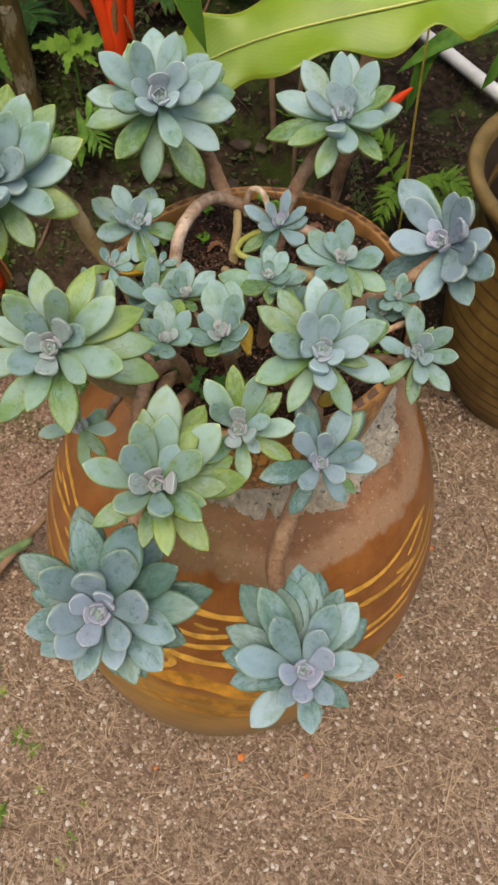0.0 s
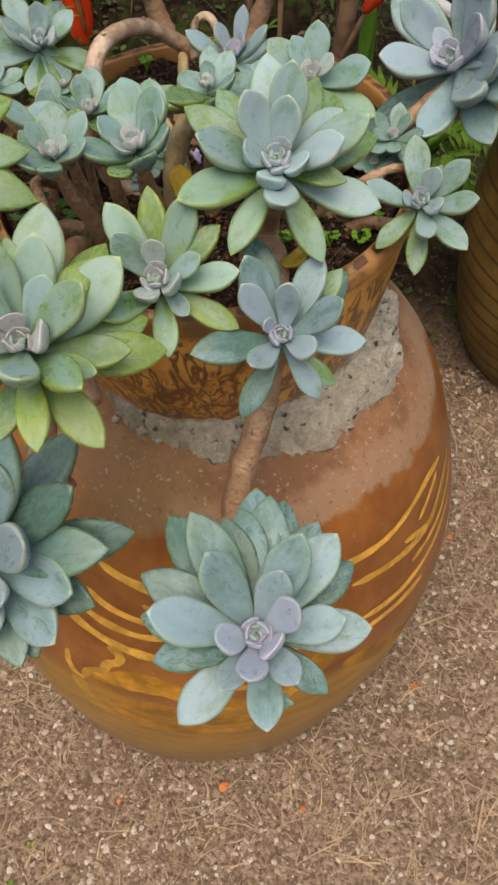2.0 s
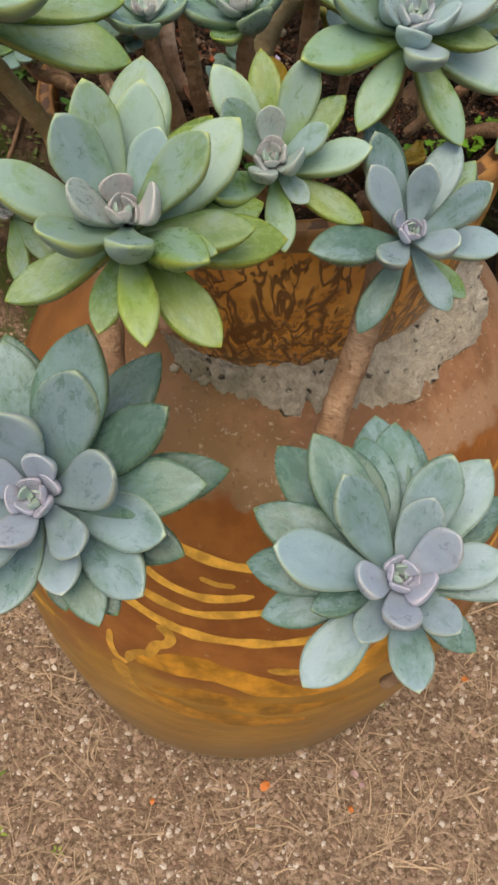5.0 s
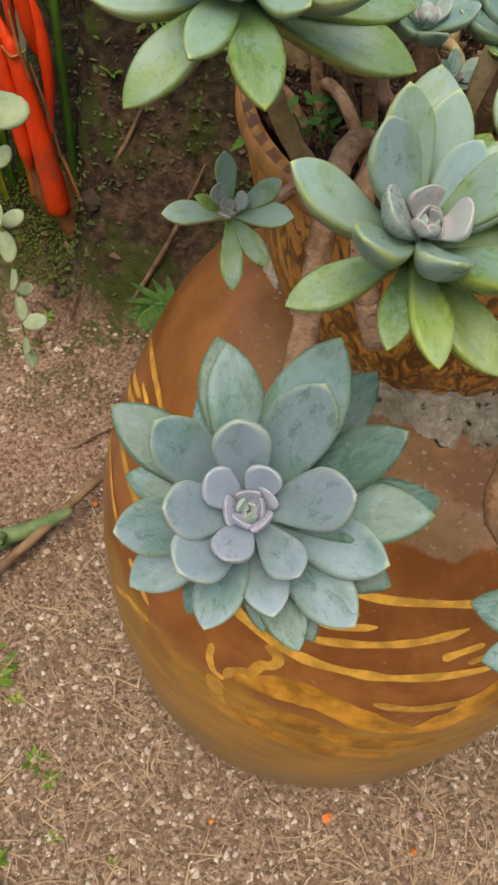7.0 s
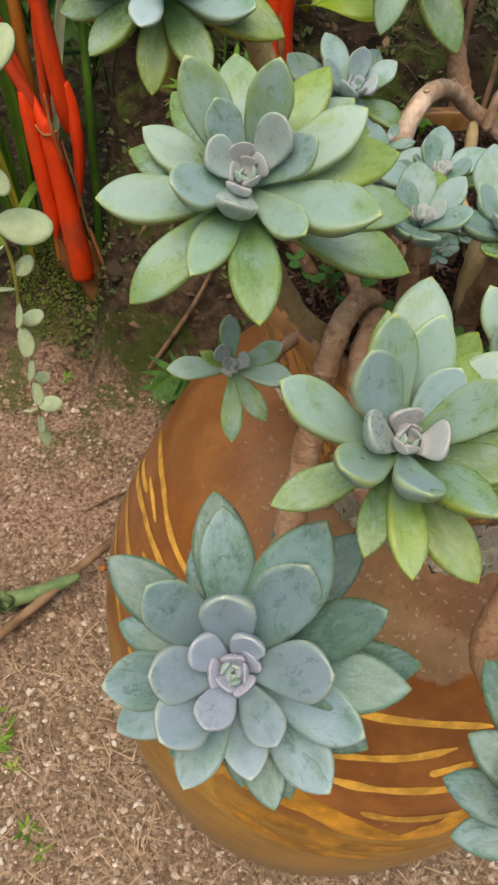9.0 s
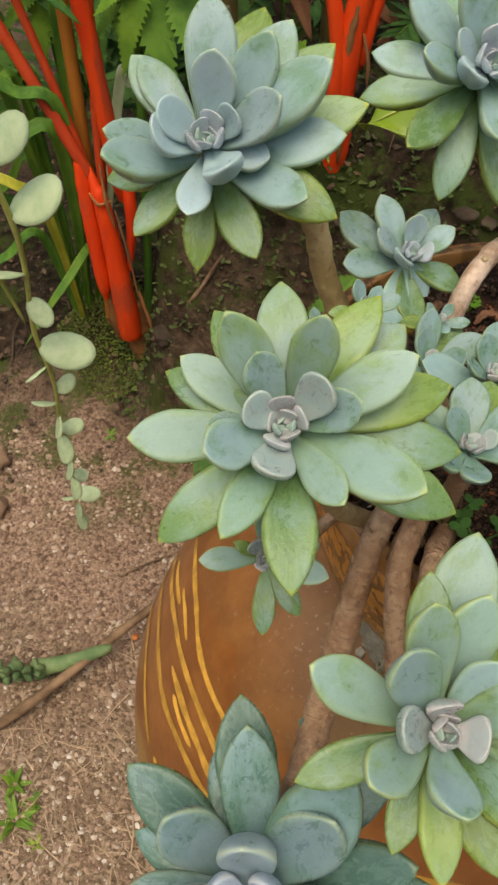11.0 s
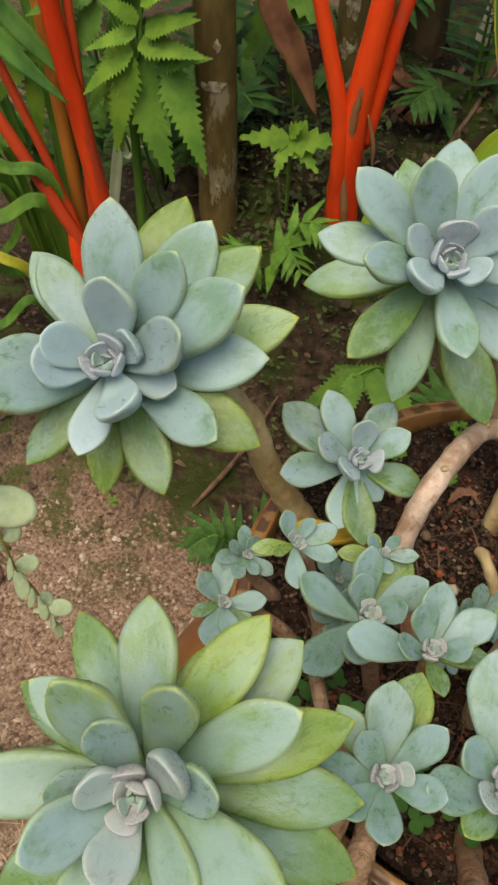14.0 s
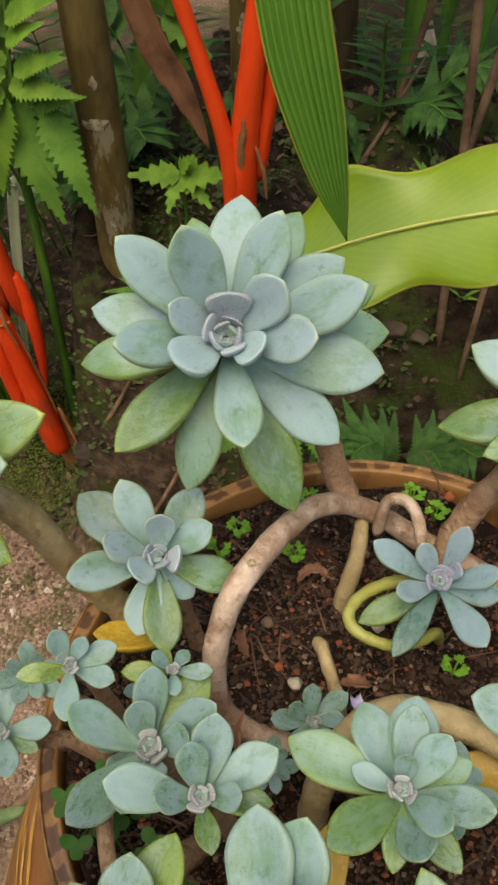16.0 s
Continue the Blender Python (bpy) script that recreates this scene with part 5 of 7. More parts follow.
for k in range(14):
    f = k / 13
    p = Vector((-0.165 + 0.055 * min(1, f * 1.3), 1.2, 0.568 - 0.10 * f))
    t = p + Vector(((-1) ** k * 0.026 * (1 - 0.5 * f), -0.012, -0.016 - 0.01 * math.sin(k)))
    part("pinna", strap_mesh([p, p.lerp(t, 0.5) + Vector((0, -0.004, 0.003)), t], 0.0062, HUNG, "pinna", 0.5, 0.001, 9, 4, 0.5, (0, -0.8, 0.5)), hung)

# trunk, palms and bed: strap leaves on the far side
rng = random.Random(11)
STRAP_LIGHT = colour_material("strap_light", (0.048, 0.125, 0.014), (0.095, 0.185, 0.022), 0.58, 12, (4, 4, 1))
STRAP_YELLOW = colour_material("strap_yellow", (0.20, 0.22, 0.02), (0.32, 0.30, 0.04), 0.5, 14, (4, 4, 1))
STRAP_PALE = colour_material("strap_pale", (0.34, 0.40, 0.24), (0.45, 0.50, 0.33), 0.5, 20)
bed = thing("strap_leaf_plant", (-0.49, 1.03, 0.05), "clump of arching green strap leaves", "plant")
BLADES = [
    ([(-0.489, 1.0, 0.404), (-0.511, 0.96, 0.446), (-0.533, 0.93, 0.465), (-0.572, 0.90, 0.480), (-0.64, 0.88, 0.47)], 0.0075, STRAP_LIGHT),
    ([(-0.491, 1.0, 0.432), (-0.504, 0.97, 0.475), (-0.525, 0.94, 0.523), (-0.559, 0.92, 0.566), (-0.62, 0.90, 0.60)], 0.0065, STRAP_LIGHT),
    ([(-0.478, 1.0, 0.315), (-0.506, 0.98, 0.323), (-0.529, 0.95, 0.365), (-0.564, 0.92, 0.395), (-0.62, 0.90, 0.40)], 0.008, STRAP),
    ([(-0.48, 1.0, 0.297), (-0.512, 0.97, 0.304), (-0.553, 0.94, 0.291), (-0.603, 0.92, 0.258)], 0.008, STRAP),
    ([(-0.43, 1.03, 0.439), (-0.417, 1.02, 0.476), (-0.40, 1.02, 0.497), (-0.379, 1.01, 0.515)], 0.009, STRAP_PALE),
    ([(-0.50, 1.04, 0.30), (-0.552, 1.06, 0.343), (-0.596, 1.06, 0.316), (-0.643, 1.04, 0.255)], 0.009, STRAP_LIGHT),
    ([(-0.47, 1.02, 0.25), (-0.455, 1.0, 0.28), (-0.475, 0.93, 0.27), (-0.52, 0.88, 0.20)], 0.008, STRAP_LIGHT),
    ([(-0.50, 1.05, 0.35), (-0.55, 1.05, 0.50), (-0.62, 1.04, 0.56), (-0.70, 1.02, 0.55)], 0.008, STRAP),
    ([(-0.49, 1.0, 0.3), (-0.458, 0.96, 0.46), (-0.500, 0.93, 0.516), (-0.550, 0.92, 0.541), (-0.62, 0.90, 0.53)], 0.0095, STRAP),
    ([(-0.49, 1.0, 0.3), (-0.462, 0.95, 0.445), (-0.509, 0.92, 0.462), (-0.569, 0.90, 0.450), (-0.64, 0.88, 0.41)], 0.0115, STRAP_LIGHT),
    ([(-0.49, 1.0, 0.3), (-0.480, 0.93, 0.36), (-0.505, 0.90, 0.425), (-0.554, 0.90, 0.423), (-0.62, 0.90, 0.37)], 0.0080, STRAP_YELLOW),
    ([(-0.49, 1.0, 0.3), (-0.505, 0.97, 0.40), (-0.545, 0.95, 0.58), (-0.60, 0.95, 0.66), (-0.66, 0.95, 0.68)], 0.0100, STRAP_LIGHT),
    ([(-0.49, 1.0, 0.3), (-0.470, 1.0, 0.45), (-0.475, 1.0, 0.62), (-0.50, 1.0, 0.75), (-0.54, 1.0, 0.82)], 0.0090, STRAP),
    ([(-0.49, 1.0, 0.3), (-0.520, 1.02, 0.38), (-0.570, 1.02, 0.45), (-0.63, 1.0, 0.46)], 0.0100, STRAP),
]
for pts, w, mat in BLADES:
    part("leaf", strap_mesh([(-0.49, 1.03, 0.05), *pts[1:]], w * 0.72, mat, "leaf", 0.35, 0.0, 30, 6, 0.4, (0.1, -0.6, 0.8)), bed)
for pts in ([(-0.66, 0.96, 0.80), (-0.56, 0.94, 0.735), (-0.493, 0.93, 0.665), (-0.46, 0.928, 0.631), (-0.415, 0.93, 0.592)], [(-0.58, 0.97, 0.80), (-0.51, 0.95, 0.70), (-0.473, 0.948, 0.658), (-0.451, 0.946, 0.637), (-0.424, 0.948, 0.606)], [(-0.66, 0.96, 0.80), (-0.64, 1.03, 0.66), (-0.55, 1.03, 0.609), (-0.507, 1.02, 0.585), (-0.454, 1.0, 0.557)], [(-0.66, 0.96, 0.80), (-0.60, 1.04, 0.67), (-0.534, 1.03, 0.627), (-0.492, 1.02, 0.603), (-0.449, 1.0, 0.59)], [(-0.45, 0.95, 0.95), (-0.38, 1.03, 0.72), (-0.391, 1.03, 0.649), (-0.401, 1.02, 0.632), (-0.41, 1.01, 0.607)]):
    part("leaflet", strap_mesh(pts, 0.009, STRAP_DARK, "leaflet", 0.3, 0.0, 24, 6, 0.35, (0.2, -0.7, 0.6)), lpalm, "dark green hanging palm leaflet")

# red shoots that lean up behind the bowl
shoot = thing("sealing_wax_palm", (0.09, 0.90, 0.30), "young red palm shoots leaning up behind the bowl", "palm", "red palms")
pole([(0.10, 0.92, 0.28, 0.004), (0.12, 0.87, 0.46, 0.003), (0.145, 0.86, 0.533, 0.003)], DRY, "stalk", shoot)
pole([(0.143, 0.86, 0.532, 0.004), (0.155, 0.86, 0.548, 0.008), (0.170, 0.86, 0.564, 0.0055), (0.185, 0.86, 0.579, 0.001)], RED, "sheath", shoot)
pole([(0.115, 0.97, 0.30, 0.010), (0.132, 0.96, 0.44, 0.010), (0.147, 0.96, 0.565, 0.010), (0.16, 1.0, 0.65, 0.008), (0.20, 1.05, 0.85, 0.007)], DRY, "dry_stem", shoot, "withered brown stem")


# ---- ferns ----
def pinna_mesh(name, mat, lobes=15, wide=0.25, notch=0.66):
    """A leaflet of unit length with a toothed outline, folded a little along its rib."""
    pts = []
    for i in range(lobes * 2 + 1):
        f = i / (lobes * 2)
        full = max(wide * min(1.0, 0.35 + 3.2 * f) * (1 - f) ** 0.8, 0.006)
        pts.append((f, full, full * (1.0 if i % 2 else notch), 0.7 / (lobes * 2) if i % 2 else 0.0))
    verts = [(x, 0, -0.14 * x * x) for x, full, w, e in pts]
    for s in (1, -1):
        verts += [(x + e, s * w, -0.14 * x * x + 0.14 * full) for x, full, w, e in pts]
    m = len(pts)
    faces = []
    for i in range(m - 1):
        faces += [(i, i + 1, m + i + 1, m + i), (i + 1, i, 2 * m + i, 2 * m + i + 1)]
    return mesh_of(name, verts, faces, mat)


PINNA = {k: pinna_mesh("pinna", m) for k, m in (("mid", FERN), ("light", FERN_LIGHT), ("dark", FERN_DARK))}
LOBED = pinna_mesh("pinna", FERN_LIGHT, 5, 0.38, 0.58)
LOBED_DARK = pinna_mesh("pinna", FERN, 5, 0.38, 0.58)


def lay_pinna(me, fr, a, b, face=(0, -0.75, 0.66)):
    """Lays a leaflet from its root a to its tip b, turned towards the open side of the bank."""
    a, b = Vector(a), Vector(b)
    x = (b - a).normalized()
    y = Vector(face).cross(x).normalized()
    m = Matrix((x, y, x.cross(y))).transposed().to_4x4()
    m.translation = a
    part("pinna", me, fr, "", m @ Matrix.Scale((b - a).length, 4))


def broad_fern(label, root, rachis, pinnae, me):
    """A fern leaf of few broad leaflets: each from its root on the rib to its tip."""
    ob = thing("fern", root, label, "fern", "ferns on the bank")
    fr = part("frond", tube([(*p, 0.0018) for p in [root, *rachis]], FERN, "frond", 6, 5, 0.02), ob)
    for a, b in pinnae:
        lay_pinna(me, fr, a, b)
    return ob


broad_fern("light green fern with broad toothed hanging leaflets", (-0.38, 1.03, 0.42), [(-0.42, 1.01, 0.60), (-0.40, 0.99, 0.672), (-0.38, 0.985, 0.628), (-0.355, 0.98, 0.608), (-0.332, 0.985, 0.592)],
           [((-0.372, 0.97, 0.640), (-0.326, 0.94, 0.518)), ((-0.331, 0.97, 0.622), (-0.291, 0.94, 0.535)), ((-0.342, 0.97, 0.622), (-0.290, 0.95, 0.645)), ((-0.362, 0.97, 0.642), (-0.305, 0.95, 0.680)), ((-0.383, 0.97, 0.632), (-0.383, 0.95, 0.536)), ((-0.378, 0.98, 0.642), (-0.335, 0.96, 0.715)), ((-0.376, 0.97, 0.625), (-0.415, 0.95, 0.572)), ((-0.355, 0.975, 0.612), (-0.328, 0.95, 0.565)), ((-0.40, 0.985, 0.66), (-0.44, 0.95, 0.60)), ((-0.402, 0.99, 0.68), (-0.36, 0.95, 0.74)), ((-0.40, 0.985, 0.675), (-0.345, 0.955, 0.69)), ((-0.40, 0.985, 0.675), (-0.46, 0.955, 0.66))], PINNA["mid"])
broad_fern("light green fern frond with spreading toothed leaflets", (-0.37, 1.04, 0.40), [(-0.385, 1.0, 0.58), (-0.358, 0.965, 0.628), (-0.353, 0.965, 0.666), (-0.347, 0.965, 0.702), (-0.349, 0.97, 0.735)],
           [((-0.364, 0.96, 0.632), (-0.386, 0.94, 0.541)), ((-0.348, 0.96, 0.655), (-0.297, 0.94, 0.68)), ((-0.350, 0.96, 0.678), (-0.310, 0.94, 0.705)), ((-0.354, 0.96, 0.662), (-0.385, 0.94, 0.690)), ((-0.362, 0.96, 0.638), (-0.41, 0.94, 0.60)), ((-0.346, 0.96, 0.696), (-0.298, 0.94, 0.722)), ((-0.355, 0.96, 0.643), (-0.29, 0.94, 0.65)), ((-0.357, 0.96, 0.653), (-0.40, 0.94, 0.642)), ((-0.348, 0.96, 0.705), (-0.39, 0.94, 0.73))], PINNA["light"])
broad_fern("light green fern fronds hanging between the palm stems", (-0.42, 1.05, 0.30), [(-0.47, 1.04, 0.50), (-0.50, 1.03, 0.60)],
           [((-0.49, 1.02, 0.60), (-0.545, 1.0, 0.54)), ((-0.49, 1.02, 0.59), (-0.50, 1.0, 0.50)), ((-0.48, 1.02, 0.57), (-0.455, 1.0, 0.49)), ((-0.495, 1.02, 0.60), (-0.56, 1.0, 0.62))], PINNA["light"])
broad_fern("yellow-green lobed fern leaf beside the trunk", (-0.225, 1.01, 0.44), [(-0.222, 1.0, 0.52), (-0.221, 0.99, 0.562)],
           [((-0.221, 0.985, 0.56), (-0.262, 0.965, 0.568)), ((-0.221, 0.985, 0.558), (-0.172, 0.965, 0.578)), ((-0.222, 0.985, 0.558), (-0.226, 0.955, 0.540)), ((-0.220, 0.985, 0.565), (-0.205, 0.97, 0.588)), ((-0.215, 0.985, 0.56), (-0.188, 0.965, 0.543))], LOBED)


def fern(label, root, fronds, shade, pairs=8, size=0.05, droop=0.15):
    """A fern of arching fronds: (dx, dy, dz) to each tip from the root."""
    ob = thing("fern", root, label, "fern", "ferns on the bank")
    r0 = Vector(root)
    for dx, dy, dz in fronds:
        e = r0 + Vector((dx, dy, dz))
        mid = r0.lerp(e, 0.55) + Vector((0, 0, 0.30 * Vector((dx, dy, 0)).length + 0.02))
        path = smooth_path([(*r0, 0.0022), (*mid, 0.0018), (*e, 0.0008)], 10)
        fr = part("frond", tube([tuple(p) for p in path[::5]], FERN, "frond", 6, 4, 0.02), ob)
        n = len(path)
        for k in range(pairs):
            f = 0.28 + 0.70 * k / (pairs - 1)
            p = Vector(path[int(f * (n - 1))][:3])
            d = (Vector(path[min(n - 1, int(f * (n - 1)) + 1)][:3]) - Vector(path[max(0, int(f * (n - 1)) - 1)][:3])).normalized()
            side = d.cross(Vector((0, -0.3, 1))).normalized()
            for s in (-1, 1):
                x = (side * s + d * (0.45 + 0.5 * f) + Vector((0, -droop, -droop))).normalized()
                y = Vector((0, 0, 1)).cross(x).normalized()
                z = x.cross(y)
                m = Matrix((x, y, z)).transposed().to_4x4()
                m.translation = p
                part("pinna", PINNA[shade], fr, "", m @ Matrix.Scale(size * (1.15 - 0.75 * f) * rng.uniform(0.85, 1.1), 4))
        m = Matrix((d, d.cross(Vector((0, -0.3, 1))).normalized(), Vector((0, 0, 1)))).transposed().to_4x4()
    return ob


fern("green fern at the foot of the trunk", (-0.235, 0.955, 0.40), [(0.05, -0.05, 0.07), (-0.02, -0.06, 0.06), (0.07, -0.02, 0.10)], "mid", 6, 0.045)
broad_fern("green lobed fern leaves high behind the trunk", (-0.24, 1.14, 0.42), [(-0.25, 1.10, 0.60), (-0.25, 1.07, 0.66)],
           [((-0.25, 1.07, 0.66), (-0.285, 1.05, 0.60)), ((-0.25, 1.07, 0.66), (-0.235, 1.05, 0.59)), ((-0.25, 1.07, 0.665), (-0.205, 1.05, 0.64)), ((-0.25, 1.07, 0.67), (-0.28, 1.05, 0.71)), ((-0.25, 1.07, 0.67), (-0.21, 1.05, 0.72))], LOBED_DARK)
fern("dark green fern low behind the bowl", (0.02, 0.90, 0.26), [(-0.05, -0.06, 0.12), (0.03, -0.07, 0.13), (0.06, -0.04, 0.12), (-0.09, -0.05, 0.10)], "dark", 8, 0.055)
broad_fern("green fern frond leaning from the bank towards the bowl", (-0.06, 0.92, 0.30), [(-0.09, 0.87, 0.40), (-0.115, 0.83, 0.42)],
           [((-0.075, 0.90, 0.36), (-0.13, 0.86, 0.40)), ((-0.085, 0.88, 0.385), (-0.045, 0.82, 0.37)), ((-0.09, 0.87, 0.395), (-0.15, 0.83, 0.385)), ((-0.10, 0.855, 0.41), (-0.07, 0.80, 0.38)), ((-0.11, 0.84, 0.418), (-0.165, 0.81, 0.375)), ((-0.113, 0.835, 0.42), (-0.115, 0.785, 0.385))], PINNA["mid"])
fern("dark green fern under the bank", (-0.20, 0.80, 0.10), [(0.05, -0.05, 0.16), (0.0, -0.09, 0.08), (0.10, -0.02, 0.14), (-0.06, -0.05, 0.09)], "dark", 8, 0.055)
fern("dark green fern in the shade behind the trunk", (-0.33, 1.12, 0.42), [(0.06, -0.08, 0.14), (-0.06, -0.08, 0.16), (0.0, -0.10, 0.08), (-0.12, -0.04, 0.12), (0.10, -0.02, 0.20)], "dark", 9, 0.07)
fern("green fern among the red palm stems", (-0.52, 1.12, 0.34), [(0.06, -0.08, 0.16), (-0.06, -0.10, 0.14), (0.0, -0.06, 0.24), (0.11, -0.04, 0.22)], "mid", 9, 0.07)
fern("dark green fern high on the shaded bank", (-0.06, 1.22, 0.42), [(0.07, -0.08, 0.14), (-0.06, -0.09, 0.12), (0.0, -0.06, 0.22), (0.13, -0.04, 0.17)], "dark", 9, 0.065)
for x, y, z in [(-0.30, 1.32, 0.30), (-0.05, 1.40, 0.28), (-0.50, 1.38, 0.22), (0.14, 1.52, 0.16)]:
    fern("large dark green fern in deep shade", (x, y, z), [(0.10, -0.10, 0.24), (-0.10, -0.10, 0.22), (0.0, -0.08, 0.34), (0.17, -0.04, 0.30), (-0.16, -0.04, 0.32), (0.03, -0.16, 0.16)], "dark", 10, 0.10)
fern("sparse green fern on leaf litter", (0.30, 1.28, 0.04), [(-0.07, -0.12, 0.10), (0.02, -0.10, 0.16), (0.10, -0.08, 0.12), (-0.10, 0.0, 0.20), (0.08, -0.16, 0.07)], "light", 9, 0.055)
over = thing("broadleaf_plant", (0.55, 1.30, 0.03), "arching plant with broad drooping green leaflets over the pipe", "plant")
pole([(0.55, 1.30, 0.0, 0.006), (0.53, 1.26, 0.30, 0.005), (0.46, 1.16, 0.53, 0.004), (0.36, 1.10, 0.535, 0.003), (0.28, 1.09, 0.52, 0.002)], STRAP, "stalk", over, "", 8, 0.05, 4)
for pts, w in [([(0.40, 1.12, 0.54), (0.33, 1.10, 0.53), (0.265, 1.09, 0.505), (0.207, 1.09, 0.458)], 0.015), ([(0.43, 1.13, 0.54), (0.38, 1.10, 0.51), (0.352, 1.09, 0.475), (0.332, 1.09, 0.430)], 0.014), ([(0.29, 1.10, 0.52), (0.25, 1.095, 0.485), (0.238, 1.09, 0.44), (0.230, 1.09, 0.392)], 0.011), ([(0.46, 1.15, 0.53), (0.44, 1.10, 0.46), (0.415, 1.08, 0.40), (0.40, 1.07, 0.34)], 0.014), ([(0.33, 1.10, 0.535), (0.31, 1.09, 0.55), (0.27, 1.09, 0.57), (0.22, 1.09, 0.57)], 0.013)]:
    part("leaf", strap_mesh(pts, w, STRAP, "leaf", 0.25, 0.002, 24, 8, 0.55, (0.1, -0.7, 0.7), 0, 0.35), over)
pole([(0.245, 1.05, 0.03, 0.0022), (0.243, 1.05, 0.25, 0.002), (0.238, 1.06, 0.42, 0.0018), (0.235, 1.06, 0.56, 0.0015)], plain("yellow_stalk", (0.36, 0.30, 0.05), 0.6, 0.2, 60), "stalk", over, "thin yellow stalk", 8, 0.05, 9)

# ---- the hanging vine ----
vine = thing("hanging_vine", (-0.29, 0.47, 0.78), "trailing vine with pale round fleshy leaves", "vine")
VPATH = [(-0.31, 0.45, 0.95, 0.0016), (-0.300, 0.47, 0.78, 0.0017), (-0.288, 0.487, 0.69, 0.0017), (-0.290, 0.498, 0.645, 0.0016), (-0.296, 0.505, 0.59, 0.0015), (-0.292, 0.51, 0.54, 0.0014), (-0.300, 0.522, 0.48, 0.0012), (-0.306, 0.54, 0.42, 0.0011), (-0.315, 0.556, 0.37, 0.0010), (-0.322, 0.568, 0.335, 0.0009), (-0.325, 0.575, 0.30, 0.0008)]
pole(VPATH, STEM_GREEN, "vine_stem", vine)
pole([(-0.33, 0.46, 0.90, 0.0014), (-0.315, 0.475, 0.75, 0.0014), (-0.308, 0.49, 0.66, 0.0013), (-0.298, 0.50, 0.60, 0.001)], STEM_GREEN, "vine_stem", vine)


def round_leaf():
    verts, faces = [], []
    for i in range(7):
        r = i / 6
        for k in range(16):
            th = 2 * math.pi * k / 16
            verts.append((0.5 + 0.5 * r * math.cos(th), 0.34 * r * math.sin(th), 0.03 * (1 - r * r) - 0.08 * (r * math.sin(th)) ** 2))
    for i in range(6):
        for k in range(16):
            k2 = (k + 1) % 16
            faces.append((i * 16 + k, (i + 1) * 16 + k, (i + 1) * 16 + k2, i * 16 + k2))
    for k in range(16):
        verts.append((verts[96 + k][0], verts[96 + k][1], verts[96 + k][2] - 0.04))
    faces.append(tuple(112 + k for k in range(15, -1, -1)))
    for k in range(16):
        k2 = (k + 1) % 16
        faces.append((96 + k, 112 + k, 112 + k2, 96 + k2))
    return mesh_of("leaf", verts, faces, VINE)


ROUND = round_leaf()
vpts = smooth_path(VPATH, 8)
for z, az, size, tilt in [(0.745, 190, 0.030, 30), (0.715, 40, 0.030, 40), (0.682, 20, 0.034, 35), (0.64, 205, 0.030, 10), (0.615, 335, 0.020, -40), (0.575, 5, 0.036, -5), (0.56, 200, 0.020, -40), (0.535, 20, 0.018, 40), (0.52, 190, 0.018, 0), (0.50, 250, 0.020, -70), (0.475, 285, 0.024, -65), (0.478, 20, 0.018, 20), (0.43, 255, 0.018, -60), (0.40, 340, 0.016, 15), (0.385, 275, 0.022, -70), (0.345, 10, 0.022, 5), (0.335, 190, 0.014, -10), (0.32, 265, 0.018, -70), (0.305, 285, 0.022, -75), (0.80, 10, 0.03, 30), (0.84, 180, 0.03, 30)]:
    p = min(vpts, key=lambda q: abs(q[2] - z))
    m = Matrix.Translation(Vector(p[:3])) @ Euler((0, radians(-tilt), radians(az))).to_matrix().to_4x4() @ pose(0, 0, 0, 35, 0, 0)
    part("leaf", ROUND, vine, "", m @ Matrix.Scale(size, 4))

# ---- second jar, pipe, stick, cactus, clods ----
def ridged_material():
    n = Nodes("ridged_jar_glaze", 0.5, 0.4)
    o = n.coord()
    f = n.noise(20, 5, 0.65)
    col = n.mix(n.step(f, 0.35, 0.7), (0.15, 0.085, 0.022), (0.25, 0.155, 0.045))
    groove = n.math("SINE", n.math("ADD", n.math("MULTIPLY", n.xyz(o)[2], 260), n.math("MULTIPLY", n.noise(6, 2), 2.0)))
    col = n.mix(n.step(groove, 0.72, 0.95, 0.0, 0.8), col, (0.05, 0.026, 0.012))
    n.bump(groove, -0.5, 0.004)
    return n.done(col)


RIDGED = ridged_material()
urn = thing("ridged_jar", (0.475, 0.90, 0.0), "brown-olive ridged stoneware jar with thick flared mouth", "jar")
part("jar_body", lathe(spline([(0.10, -0.01), (0.118, 0.0), (0.148, 0.06), (0.164, 0.14), (0.168, 0.22), (0.160, 0.30), (0.150, 0.35), (0.152, 0.385)]), RIDGED, "jar_body", (0.475, 0.90), 72), urn)
part("mouth", lathe(spline([(0.150, 0.372), (0.164, 0.392), (0.178, 0.410), (0.187, 0.424), (0.186, 0.434), (0.178, 0.437), (0.169, 0.432), (0.164, 0.42)]), plain("olive_glaze", (0.19, 0.125, 0.045), 0.45, 0.3, 18), "mouth", (0.475, 0.90), 72), urn, "smooth flared olive-brown mouth")

# the shade inside the jar is put into this wall's dark colour
part("inner_wall", lathe(spline([(0.164, 0.42), (0.152, 0.38), (0.146, 0.30), (0.14, 0.18), (0.08, 0.16), (0.001, 0.16)]), plain("inside_shade", (0.035, 0.022, 0.012), 0.8, 0.3, 30), "inner_wall", (0.475, 0.90), 72), urn, "inside wall coloured dark for its shade")
pipe = thing("plastic_pipe", (0.42, 1.72, 0.07), "white plastic pipe lying across leaf litter", "pipe")
